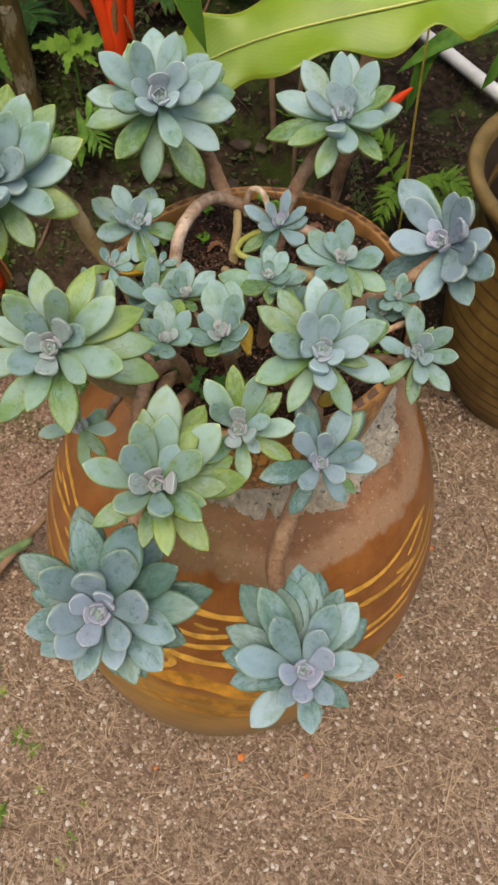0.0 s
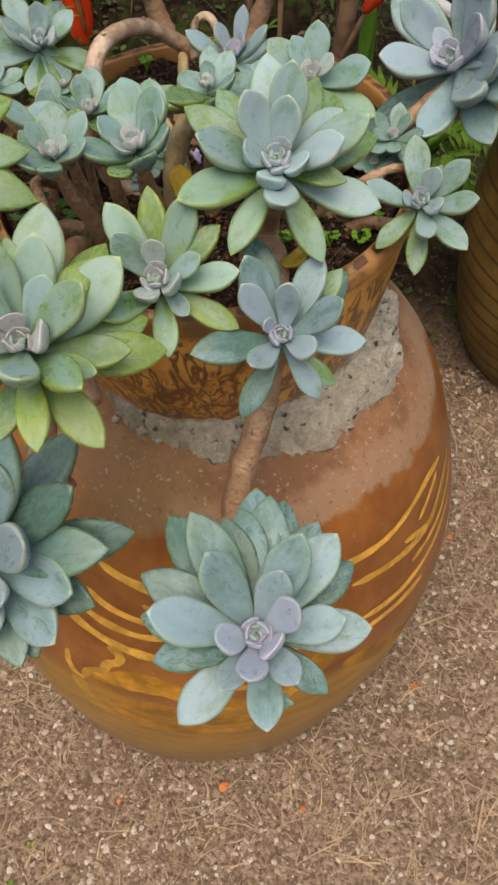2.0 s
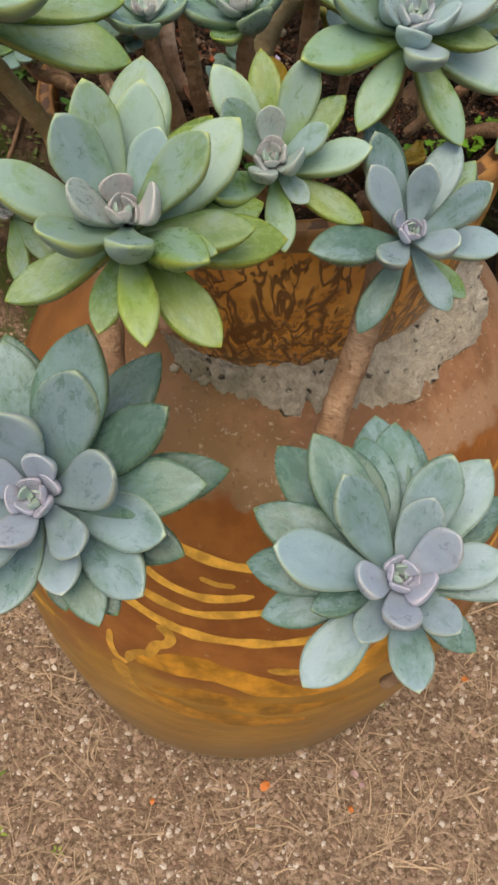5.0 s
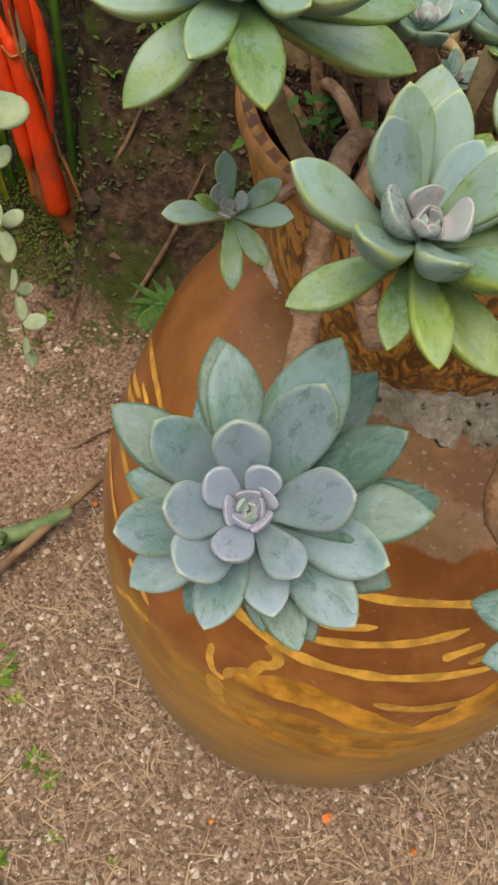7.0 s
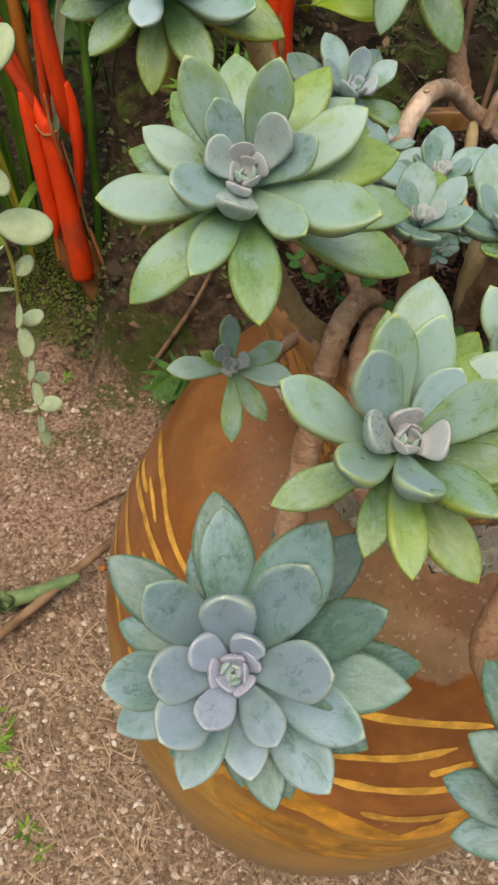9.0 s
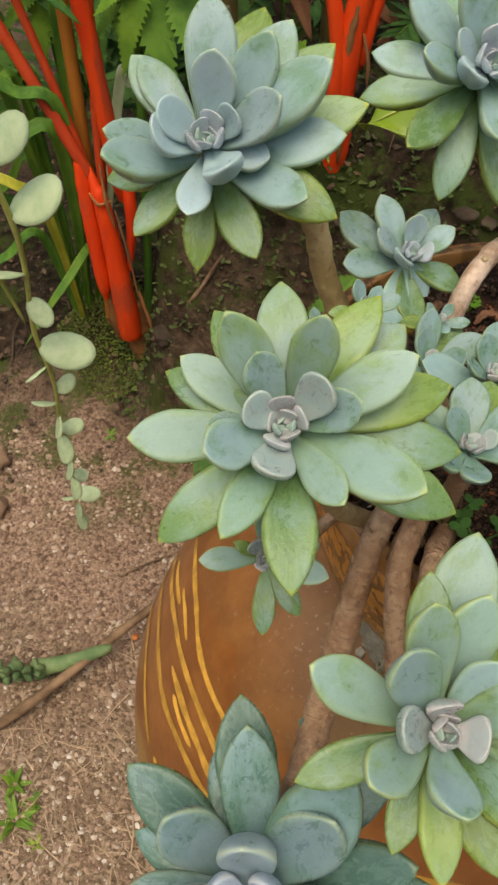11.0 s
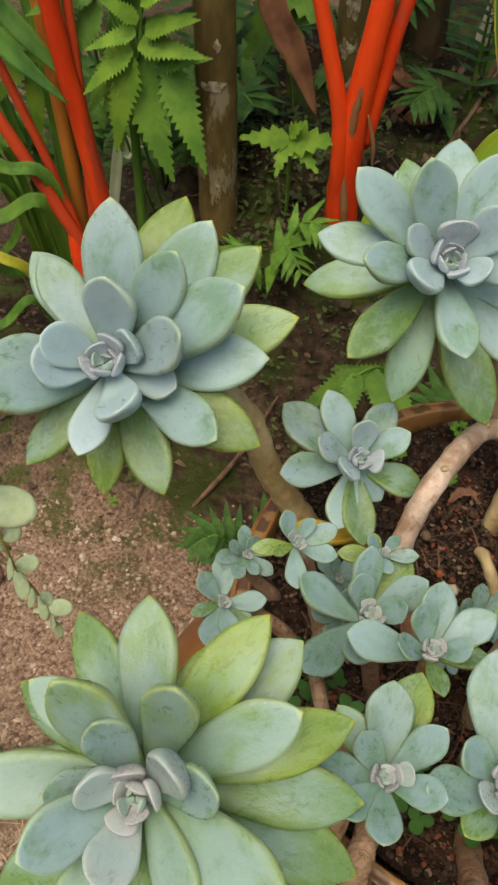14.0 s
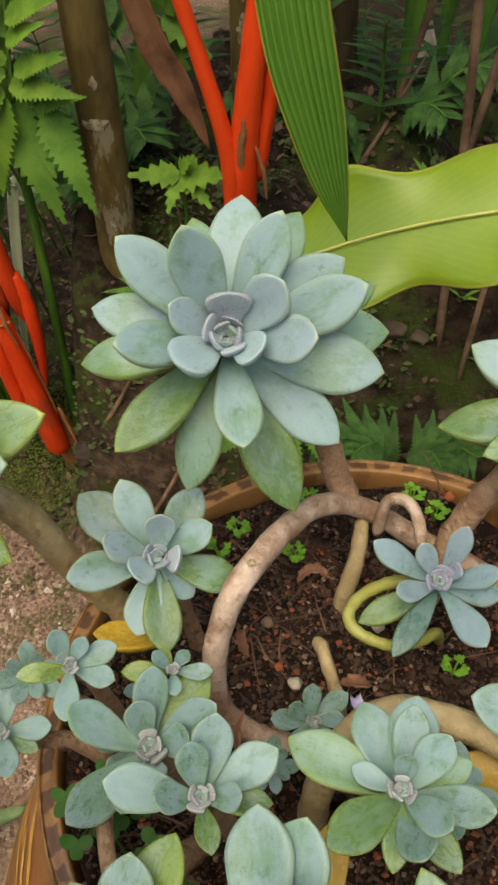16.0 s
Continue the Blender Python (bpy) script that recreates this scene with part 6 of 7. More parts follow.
pole([(0.335, 2.06, 0.06, 0.0155), (0.43, 1.90, 0.06, 0.0155), (0.585, 1.63, 0.055, 0.0155), (0.875, 1.13, 0.055, 0.0155)], WHITE_PIPE, "pipe", pipe, "", 16, 0.0)

stick = thing("dry_stick", (-0.36, 0.53, 0.03), "long dry brown palm stalk leaning on the jar", "stick")
pole([(-0.47, 0.395, 0.025, 0.0055), (-0.384, 0.495, 0.032, 0.006), (-0.307, 0.595, 0.052, 0.0055), (-0.24, 0.68, 0.065, 0.004)], DRY, "stick", stick)

cactus = thing("cactus", (-0.40, 0.53, 0.04), "short knobbly green cactus stem lying on the soil", "cactus")
CACTUS = colour_material("cactus_skin", (0.075, 0.13, 0.055), (0.14, 0.20, 0.09), 0.6, 40)
for k in range(26):
    f = k / 26
    c = Vector((-0.455 + 0.075 * f, 0.51 + 0.02 * f, 0.035 + 0.012 * math.sin(k * 2.3)))
    d = Vector((math.cos(k * 2.4) * 0.7 + 0.3, math.sin(k * 2.4), 0.8)).normalized()
    e = c + d * 0.016
    pole([(*c, 0.004), (*c.lerp(e, 0.5), 0.0048), (*e, 0.0016)], CACTUS, "tubercle", cactus, "", 8, 0.05, k)
pole([(-0.40, 0.53, 0.035, 0.010), (-0.36, 0.545, 0.040, 0.009), (-0.315, 0.57, 0.050, 0.006)], CACTUS, "stem", cactus)


def rock_mesh(name, size, mat, seed, flat=0.8):
    r = random.Random(seed)
    bm = bmesh.new()
    bmesh.ops.create_icosphere(bm, subdivisions=2 if size < 0.005 else 3, radius=1.0)
    off = Vector((r.uniform(0, 50), r.uniform(0, 50), 0))
    for v in bm.verts:
        k = 1 + 0.45 * noise.noise(v.co * 1.4 + off) + 0.22 * noise.noise(v.co * 3.5 + off) + 0.08 * noise.noise(v.co * 9 + off)
        v.co = Vector((v.co.x * k, v.co.y * k * r.uniform(0.98, 1.0), v.co.z * k * flat)) * size
    for f in bm.faces:
        f.smooth = True
    me = bpy.data.meshes.new(name)
    bm.to_mesh(me)
    bm.free()
    me.materials.append(mat)
    return me


def rock(name, at, size, mat, label, category, seed, flat=0.8):
    me, r = rock_mesh(name, size, mat, seed, flat), random.Random(seed + 900)
    ob = new(name, me)
    ob.location = at
    ob.rotation_euler = (0, 0, r.uniform(0, 6))
    return tagged(ob, label, category, "loose stones" if category == "stone" else "soil clods")


for k, (x, y, s) in enumerate([(-0.555, 0.80, 0.019), (-0.53, 0.735, 0.016), (-0.58, 0.72, 0.020), (-0.60, 0.86, 0.020), (-0.65, 0.78, 0.024)]):
    rock("soil_clod", (x, y, ground_height(x, y) + s * 0.4), s, CLOD, "rounded reddish brown clod of earth", "clod", k + 1)
for k in range(14):
    x, y = rng.uniform(-0.36, 0.20), rng.uniform(0.90, 0.99)
    s = rng.uniform(0.006, 0.015)
    rock("stone", (x, y, ground_height(x, y) - s * 0.2), s, ROCK, "dark mossy stone set in the earth bank", "stone", 40 + k, 0.75)

# brown stalks rising behind the bowl
for k, (x, y, dx, h, r) in enumerate([(0.035, 0.97, -0.03, 0.42, 0.004), (0.06, 0.96, 0.02, 0.40, 0.003), (0.02, 1.05, 0.10, 0.55, 0.004), (0.10, 1.2, 0.05, 0.6, 0.006), (0.16, 1.3, -0.02, 0.55, 0.006), (-0.05, 1.25, 0.16, 0.5, 0.004)]):
    st = thing("dry_stalk", (x, y, ground_height(x, y)), "thin dry brown stalk standing in leaf litter", "stalk", "dry stalks")
    z = ground_height(x, y)
    pole([(x, y, z - 0.02, r), (x + dx * 0.4, y, z + h * 0.5, r * 0.9), (x + dx, y - 0.02, z + h, r * 0.7)], DRY, "stalk", st, "", 8, 0.06, k)
for k, (x, y, dx, h) in enumerate([(-0.045, 1.30, 0.05, 0.46), (0.03, 1.30, 0.05, 0.50), (0.20, 1.35, 0.08, 0.55), (0.24, 1.5, -0.03, 0.6), (-0.005, 1.42, 0.02, 0.5)]):
    st = thing("green_shoot", (x, y, ground_height(x, y)), "upright narrow green leaf shoot", "plant", "green shoots")
    z = ground_height(x, y)
    part("leaf", strap_mesh([(x, y, z - 0.02), (x + dx * 0.3, y, z + h * 0.5), (x + dx, y, z + h)], 0.011, STRAP, "leaf", 0.4, 0.0, 16, 6, 0.4, (0.2, -0.9, 0.2)), st)


# crowns of the palms, out of view, added over the bank to shade it
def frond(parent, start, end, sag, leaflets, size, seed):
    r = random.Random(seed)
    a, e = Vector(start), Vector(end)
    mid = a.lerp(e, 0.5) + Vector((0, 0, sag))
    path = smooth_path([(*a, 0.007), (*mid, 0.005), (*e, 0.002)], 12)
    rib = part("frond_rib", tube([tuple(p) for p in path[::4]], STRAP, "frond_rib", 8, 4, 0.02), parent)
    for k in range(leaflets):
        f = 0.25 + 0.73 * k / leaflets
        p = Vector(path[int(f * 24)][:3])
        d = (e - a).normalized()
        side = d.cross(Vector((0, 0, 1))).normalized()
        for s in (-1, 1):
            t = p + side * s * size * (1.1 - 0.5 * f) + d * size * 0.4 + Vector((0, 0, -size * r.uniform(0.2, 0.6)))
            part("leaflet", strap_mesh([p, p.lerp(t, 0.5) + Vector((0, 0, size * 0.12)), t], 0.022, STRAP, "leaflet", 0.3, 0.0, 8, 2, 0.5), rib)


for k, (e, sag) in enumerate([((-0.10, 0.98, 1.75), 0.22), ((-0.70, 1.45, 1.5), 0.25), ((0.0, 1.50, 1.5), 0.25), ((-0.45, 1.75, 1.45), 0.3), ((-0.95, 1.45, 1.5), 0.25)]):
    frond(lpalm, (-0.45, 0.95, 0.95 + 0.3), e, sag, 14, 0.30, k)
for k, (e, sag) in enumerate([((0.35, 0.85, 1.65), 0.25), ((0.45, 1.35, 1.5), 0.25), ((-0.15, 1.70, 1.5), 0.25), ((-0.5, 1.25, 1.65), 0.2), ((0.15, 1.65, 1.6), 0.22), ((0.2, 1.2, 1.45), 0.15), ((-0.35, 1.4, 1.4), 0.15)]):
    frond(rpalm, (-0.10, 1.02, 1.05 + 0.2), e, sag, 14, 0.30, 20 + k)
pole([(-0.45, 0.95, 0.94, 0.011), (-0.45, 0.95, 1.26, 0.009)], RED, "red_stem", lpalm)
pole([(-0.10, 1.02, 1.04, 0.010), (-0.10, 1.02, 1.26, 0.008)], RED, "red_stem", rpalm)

# unseen hedge-like ring round the yard, added to block low sky light
SKY_SCREEN = colour_material("sky_screen", (0.02, 0.045, 0.012), (0.05, 0.09, 0.025), 0.8, 8)


def sky_screen_mesh(points, height, thick):
    verts, faces = [], []
    path = smooth_path([(x, y, 0, 0) for x, y in points], 14)
    for i, q in enumerate(path):
        a, b = path[max(0, i - 1)], path[min(len(path) - 1, i + 1)]
        d = Vector((b[0] - a[0], b[1] - a[1], 0)).normalized()
        n = Vector((-d.y, d.x, 0))
        for s, z in ((-1, -0.1), (-1, 0.5), (-0.9, 1.0), (0.9, 1.0), (1, 0.5), (1, -0.1)):
            k = 1 + 0.25 * noise.noise((q[0] * 1.7, q[1] * 1.7, z * 3 + s))
            verts.append(Vector((q[0], q[1], z * height * (0.9 + 0.1 * k))) + n * s * thick * k)
    for i in range(len(path) - 1):
        for k in range(5):
            faces.append((i * 6 + k, i * 6 + k + 1, (i + 1) * 6 + k + 1, (i + 1) * 6 + k))
    return mesh_of("hedge", verts, faces, SKY_SCREEN)


tagged(new("hedge", sky_screen_mesh([(-3.2, 3.4), (-3.4, 0.5), (-2.6, -2.4), (0, -3.2), (2.6, -2.4), (3.4, 0.5), (3.2, 3.4), (0.5, 4.6), (-3.0, 3.8)], 2.0, 0.35)), "unseen dark green ring added to block low sky light", "hedge", "", "structure")


# ---- small things in the bowl ----
arch = thing("arching_branch", (-0.045, 0.46, 0.60), "pale bare succulent branch arching over the soil", "branch")
pole([(-0.010, 0.470, 0.600, 0.0052), (-0.028, 0.471, 0.607, 0.0056), (-0.043, 0.472, 0.611, 0.0054), (-0.054, 0.474, 0.620, 0.0052), (-0.0585, 0.478, 0.640, 0.0050), (-0.0575, 0.486, 0.665, 0.0051), (-0.050, 0.501, 0.686, 0.0052), (-0.032, 0.545, 0.675, 0.0050), (-0.010, 0.568, 0.652, 0.0050), (0.020, 0.566, 0.636, 0.0052), (0.055, 0.555, 0.630, 0.0056), (0.085, 0.545, 0.615, 0.0059)], STEM_PALE, "branch", arch, "", 14, 0.045, 2)
pole([(-0.010, 0.566, 0.648, 0.0034), (-0.010, 0.552, 0.636, 0.0038), (-0.013, 0.540, 0.621, 0.0043), (-0.014, 0.534, 0.600, 0.0048)], STEM_TAN, "branch", arch, "", 12, 0.05, 5)
root2 = thing("arching_branch", (0.0, 0.45, 0.60), "thick pale bent succulent branch on the soil", "branch")
pole([(-0.012, 0.435, 0.60, 0.0054), (-0.010, 0.447, 0.642, 0.0059), (0.002, 0.462, 0.664, 0.0061), (0.022, 0.468, 0.668, 0.0061), (0.055, 0.463, 0.664, 0.0059), (0.075, 0.45, 0.64, 0.0059), (0.08, 0.44, 0.60, 0.0063)], STEM_TAN, "branch", root2, "", 14, 0.05, 7)
hook = thing("arching_branch", (0.02, 0.565, 0.62), "thin pale hooked shoot at the back rim", "branch")
pole([(-0.003, 0.560, 0.645, 0.0027), (0.000, 0.562, 0.668, 0.0026), (0.010, 0.556, 0.674, 0.0026), (0.017, 0.545, 0.660, 0.0025), (0.02, 0.535, 0.63, 0.0024), (0.02, 0.53, 0.60, 0.0024)], STEM_PALE, "branch", hook, "", 10, 0.05, 3)
stub = thing("arching_branch", (-0.03, 0.50, 0.60), "short pale dead stub in the soil", "branch")
pole([(-0.0215, 0.508, 0.632, 0.0022), (-0.019, 0.505, 0.635, 0.0030), (-0.014, 0.496, 0.632, 0.0028), (-0.008, 0.489, 0.618, 0.0030), (-0.006, 0.486, 0.60, 0.0032)], STEM_TAN, "branch", stub, "", 10, 0.06, 4)
for k, pts in enumerate([[(-0.05, 0.42, 0.60, 0.0052), (-0.060, 0.385, 0.637, 0.0052), (-0.066, 0.36, 0.628, 0.0055), (-0.060, 0.338, 0.600, 0.0058), (-0.052, 0.322, 0.580, 0.0066)],
                         [(0.06, 0.44, 0.60, 0.0026), (0.09, 0.42, 0.645, 0.0026), (0.115, 0.43, 0.65, 0.0023), (0.135, 0.46, 0.62, 0.0022)],
                         [(-0.06, 0.47, 0.60, 0.003), (-0.085, 0.44, 0.64, 0.003), (-0.075, 0.40, 0.65, 0.003), (-0.05, 0.38, 0.60, 0.0034)]]):
    b = thing("bare_branch", pts[0][:3], "thick brown scarred succulent branch over the rim", "branch", "bare branches in the bowl")
    pole(pts, STEM, "branch", b, "", 12, 0.07, 20 + k)

# knots on the bare branches
for k, (x, y, z, owner) in enumerate([(-0.0565, 0.4845, 0.668, arch), (-0.048, 0.503, 0.692, arch), (-0.030, 0.546, 0.6795, arch), (0.022, 0.5635, 0.6405, arch), (0.024, 0.4655, 0.6735, root2), (0.050, 0.4610, 0.6695, root2), (0.0015, 0.5585, 0.6735, hook), (-0.019, 0.5035, 0.6375, stub)]):
    part("knot", rock_mesh("knot", 0.0017 if owner in (arch, root2) else 0.0012, STEM_TAN if k % 2 else STEM, 700 + k, 0.6), owner, "", Matrix.Translation((x, y, z)))

# tiny loose offsets
for k, (x, y, z, r) in enumerate([(0.105, 0.452, 0.640, 0.018), (-0.017, 0.472, 0.634, 0.018), (-0.029, 0.451, 0.634, 0.012), (-0.082, 0.468, 0.645, 0.013), (-0.12, 0.452, 0.672, 0.014), (-0.088, 0.315, 0.548, 0.010), (0.115, 0.455, 0.655, 0.02), (0.045, 0.17, 0.55, 0.006), (-0.075, 0.435, 0.668, 0.016), (0.035, 0.445, 0.660, 0.018)]):
    rosette("tiny grey-green succulent offset among the branches", (x, y, z), (0.1 - 2 * x, -0.45, 0.9), r, [(137.5 * i + 50 * k, 1000 * r * (1.0 - 0.06 * i)) for i in range(8)], "small", [(x, y + 0.006, z - 0.025, 0.0025), (x * 0.9, y + 0.012, z - 0.05, 0.003)], seed=90 + k, wide=0.50)

# stray leaves: yellowed ones lying in the bowl
for x, y, z, az, L in [(0.026, 0.456, 0.652, 5, 0.036), (-0.075, 0.488, 0.655, 200, 0.034), (0.062, 0.38, 0.64, 250, 0.028), (0.0, 0.40, 0.65, 100, 0.03)]:
    ob = new("fallen_leaf", leaf_mesh("yellow", 0.44, 0.15, 0.18))
    ob.matrix_basis = pose(x, y, z, 10, -12, az) @ Matrix.Scale(L, 4)
    tagged(ob, "yellowed withered succulent leaf caught among stems", "leaf", "withered leaves")


# ---- loose stuff ----
def scatter_stones(name, count, region, size, mat, height, label, seed, category, keep=lambda x, y: True, flat=0.7, smooth=False):
    """Many small angular chips in one mesh."""
    r = np.random.RandomState(seed)
    verts, faces = [], []
    shape = [Vector(v) for v in ((1, 0, 0), (-1, 0, 0), (0, 1, 0), (0, -1, 0), (0, 0, 1), (0, 0, -1), (0.6, 0.6, 0.5), (-0.6, 0.55, 0.5), (-0.6, -0.6, 0.5), (0.6, -0.6, 0.45))]
    tris = [(0, 6, 9), (6, 2, 7), (7, 1, 8), (8, 3, 9), (6, 7, 4), (7, 8, 4), (8, 9, 4), (9, 6, 4), (0, 2, 6), (2, 1, 7), (1, 3, 8), (3, 0, 9), (2, 0, 5), (1, 2, 5), (3, 1, 5), (0, 3, 5)]
    made = 0
    while made < count:
        x, y = r.uniform(region[0], region[1]), r.uniform(region[2], region[3])
        made += 1
        if not keep(x, y):
            continue
        s = size[0] + (size[1] - size[0]) * r.uniform() ** 2.5
        rot = Euler((r.uniform(-0.5, 0.5), r.uniform(-0.5, 0.5), r.uniform(0, 6.3))).to_matrix()
        sx, sy, sz = r.uniform(0.7, 1.3), r.uniform(0.6, 1.0), flat * r.uniform(0.6, 1.1)
        o = Vector((x, y, height(x, y) + s * 0.12))
        base = len(verts)
        for v in shape:
            j = 1 + r.uniform(-0.32, 0.26)
            verts.append(o + rot @ Vector((v.x * sx * j, v.y * sy * j, v.z * sz * j)) * s)
        faces += [tuple(base + i for i in t) for t in tris]
    return tagged(new(name, mesh_of(name, verts, faces, mat, smooth)), label, category, "", "stuff")


def off_jar(x, y):
    return (x + 0.03) ** 2 + (y - 0.507) ** 2 > 0.203 ** 2


def in_bowl(x, y):
    return (x - BOWL_AT[0]) ** 2 + (y - BOWL_AT[1]) ** 2 < 0.1215 ** 2


def bowl_height(x, y):
    far = math.hypot(x - BOWL_AT[0], y - BOWL_AT[1]) / 0.1235
    return 0.612 + 0.05 * (y - BOWL_AT[1]) + 0.008 * far ** 3 + 0.008 * noise.noise((x * 30, y * 30, 0)) + 0.005 * noise.noise((x * 90, y * 90, 5))


scatter_stones("gravel", 36000, (-0.62, 0.5, 0.06, 0.85), (0.0012, 0.0046), PEBBLE, ground_height, "small brown and white gravel chips on sand", 3, "gravel", lambda x, y: off_jar(x, y) and (x > -0.13 or y < 0.50 + 0.35 * noise.noise((x * 9, y * 9, 2.0)) or noise.noise((x * 60, y * 60, 5.0)) > 0.17))
scatter_stones("earth_crumbs", 7000, (-0.62, -0.10, 0.40, 0.86), (0.0010, 0.0050), stone_material("earth_crumb", [(0.21, 0.135, 0.098), (0.33, 0.23, 0.17), (0.12, 0.070, 0.05), (0.50, 0.39, 0.31), (0.27, 0.18, 0.13)]), ground_height, "reddish brown crumbs of earth beside the bank", 13, "soil", lambda x, y: off_jar(x, y) and y > 0.46 + 0.35 * noise.noise((x * 9, y * 9, 2.0)))
scatter_stones("soil_crumbs", 26000, (-0.12, 0.13, 0.36, 0.61), (0.0004, 0.0019), stone_material("crumbs", [(0.022, 0.012, 0.008), (0.04, 0.021, 0.014), (0.07, 0.032, 0.020), (0.015, 0.009, 0.006), (0.03, 0.017, 0.012), (0.10, 0.048, 0.028), (0.025, 0.014, 0.010), (0.038, 0.021, 0.015), (0.05, 0.026, 0.017), (0.018, 0.010, 0.007), (0.028, 0.015, 0.011), (0.30, 0.07, 0.025), (0.045, 0.024, 0.016), (0.26, 0.19, 0.13)]), bowl_height, "dark crumbs, bark and grit on the potting soil", 5, "soil", in_bowl)
scatter_stones("bank_clods", 9000, (-0.9, 0.7, 0.66, 1.6), (0.0012, 0.0065), LITTER, ground_height, "dark crumbs and clods of earth on the bank", 9, "soil", lambda x, y: y > 0.80 + 0.12 * noise.noise((x * 4, y * 4, 1)))


def fibres(name, count, region, length, width, mat, height, label, seed, category, keep=lambda x, y: True, rise=0.004):
    """Bent dry fibres lying criss-cross."""
    r = np.random.RandomState(seed)
    verts, faces = [], []
    for _ in range(count):
        x, y = r.uniform(region[0], region[1]), r.uniform(region[2], region[3])
        if not keep(x, y):
            continue
        a, L, w, c = r.uniform(0, 6.3), r.uniform(*length), r.uniform(*width), r.normal(0, 0.45)
        base = len(verts)
        px, py = x, y
        for i in range(5):
            f = i / 4
            z = height(px, py)
            z0 = z if i == 0 else max(z0 - 0.008, min(z0 + 0.008, z))
            z = z0 + rise * (0.3 + r.uniform(0, 1) * math.sin(math.pi * f))
            nx, ny = -math.sin(a), math.cos(a)
            ww = w * (1 - 0.6 * f)
            verts += [(px + nx * ww, py + ny * ww, z), (px - nx * ww, py - ny * ww, z + ww * 0.4), (px, py, z + ww * 0.9)]
            px, py, a = px + math.cos(a) * L / 4, py + math.sin(a) * L / 4, a + c / 4
        for i in range(4):
            p = base + i * 3
            faces += [(p, p + 3, p + 5, p + 2), (p + 2, p + 5, p + 4, p + 1)]
    return tagged(new(name, mesh_of(name, verts, faces, mat)), label, category, "", "stuff")


fibres("dry_grass", 4200, (-0.62, 0.5, 0.06, 0.80), (0.008, 0.050), (0.00035, 0.0010), STRAW, ground_height, "fine dry straw-coloured grass roots over the gravel", 21, "dry grass", lambda x, y: off_jar(x, y) and (x > -0.12 or y < 0.52 + 0.25 * noise.noise((x * 9, y * 9, 2.0))))
fibres("bowl_roots", 300, (-0.11, 0.12, 0.37, 0.60), (0.006, 0.034), (0.0002, 0.0006), plain("root_fibre", (0.105, 0.057, 0.037), 0.9, 0.3, 60, True), bowl_height, "thin dry roots and fibres on the potting soil", 22, "roots", in_bowl)
fibres("leaf_litter", 600, (-0.9, 0.9, 0.87, 2.4), (0.02, 0.09), (0.0006, 0.0022), LITTER, ground_height, "brown fallen leaves and twigs on the bank", 23, "leaf litter", off_jar, 0.012)


# weeds
def weed(x, y, z, size, leaves, label, seed, mat=WEED):
    r = random.Random(seed)
    ob = thing("weed", (x, y, z), label, "weed", "small weeds")
    for k in range(leaves):
        az, el, L = 137.5 * k + r.uniform(-20, 20), r.uniform(15, 60), size * r.uniform(0.7, 1.1)
        d = Vector((math.cos(radians(az)) * math.cos(radians(el)), math.sin(radians(az)) * math.cos(radians(el)), math.sin(radians(el))))
        p = Vector((x, y, z - 0.002))
        e = p + d * L * 0.6
        tip = e + (d + Vector((0, 0, -0.35))).normalized() * L * 0.8
        part("leaf", strap_mesh([p, e.lerp(p, 0.4), e, tip], size * 0.20, mat, "leaf", 0.2, 0.0, 9, 4, 0.45, (0, 0, 1), 0, 0.12), ob)
    return ob


def leaflet_mesh(name, mat, notch):
    """A small rounded leaflet of unit length, cupped a little; notch cuts its end into lobes."""
    verts, faces, m = [(0.45, 0, -0.05)], [], 14
    for k in range(m):
        th = 2 * math.pi * k / m
        r = 1 - notch * (0.5 + 0.5 * math.cos(5 * th)) * (0.5 + 0.5 * math.cos(th))
        verts.append((0.5 + 0.5 * r * math.cos(th), 0.42 * r * math.sin(th), 0.06 * math.cos(2 * th)))
    for k in range(m):
        faces.append((0, 1 + k, 1 + (k + 1) % m))
    return mesh_of(name, verts, faces, mat)


SPRIG = colour_material("sprig_green", (0.10, 0.26, 0.02), (0.18, 0.38, 0.04), 0.5, 60)
CLOVER = colour_material("clover_green", (0.03, 0.10, 0.02), (0.065, 0.17, 0.035), 0.5, 60)
LOBED_LEAFLET, ROUND_LEAFLET = leaflet_mesh("leaflet", SPRIG, 0.45), leaflet_mesh("leaflet", CLOVER, 0.0)


def sprig(x, y, z, tall, size, stalks, each, leaflet, label, seed):
    """A seedling: thin stalks, each with a few spread leaflets at its end."""
    r = random.Random(seed)
    ob = thing("weed", (x, y, z), label, "weed", "small weeds")
    for k in range(stalks):
        az = 137.5 * k + r.uniform(-25, 25)
        e = Vector((x + math.cos(radians(az)) * tall * 0.55, y + math.sin(radians(az)) * tall * 0.55, z + tall * r.uniform(0.6, 1.0)))
        st = pole([(x, y, z - 0.003, 0.0006), (*Vector((x, y, z)).lerp(e, 0.5), 0.0005), (*e, 0.0004)], leaflet.materials[0], "stalk", ob, "", 5, 0.0, k)
        for i in range(each):
            a = az + (i - (each - 1) / 2) * (300 / each) + r.uniform(-15, 15)
            m = Matrix.Translation(e) @ Euler((r.uniform(-0.3, 0.3), radians(r.uniform(-25, 10)), radians(a))).to_matrix().to_4x4() @ Matrix.Scale(size * r.uniform(0.8, 1.15), 4)
            part("leaflet", leaflet, ob, "", m)
    return ob


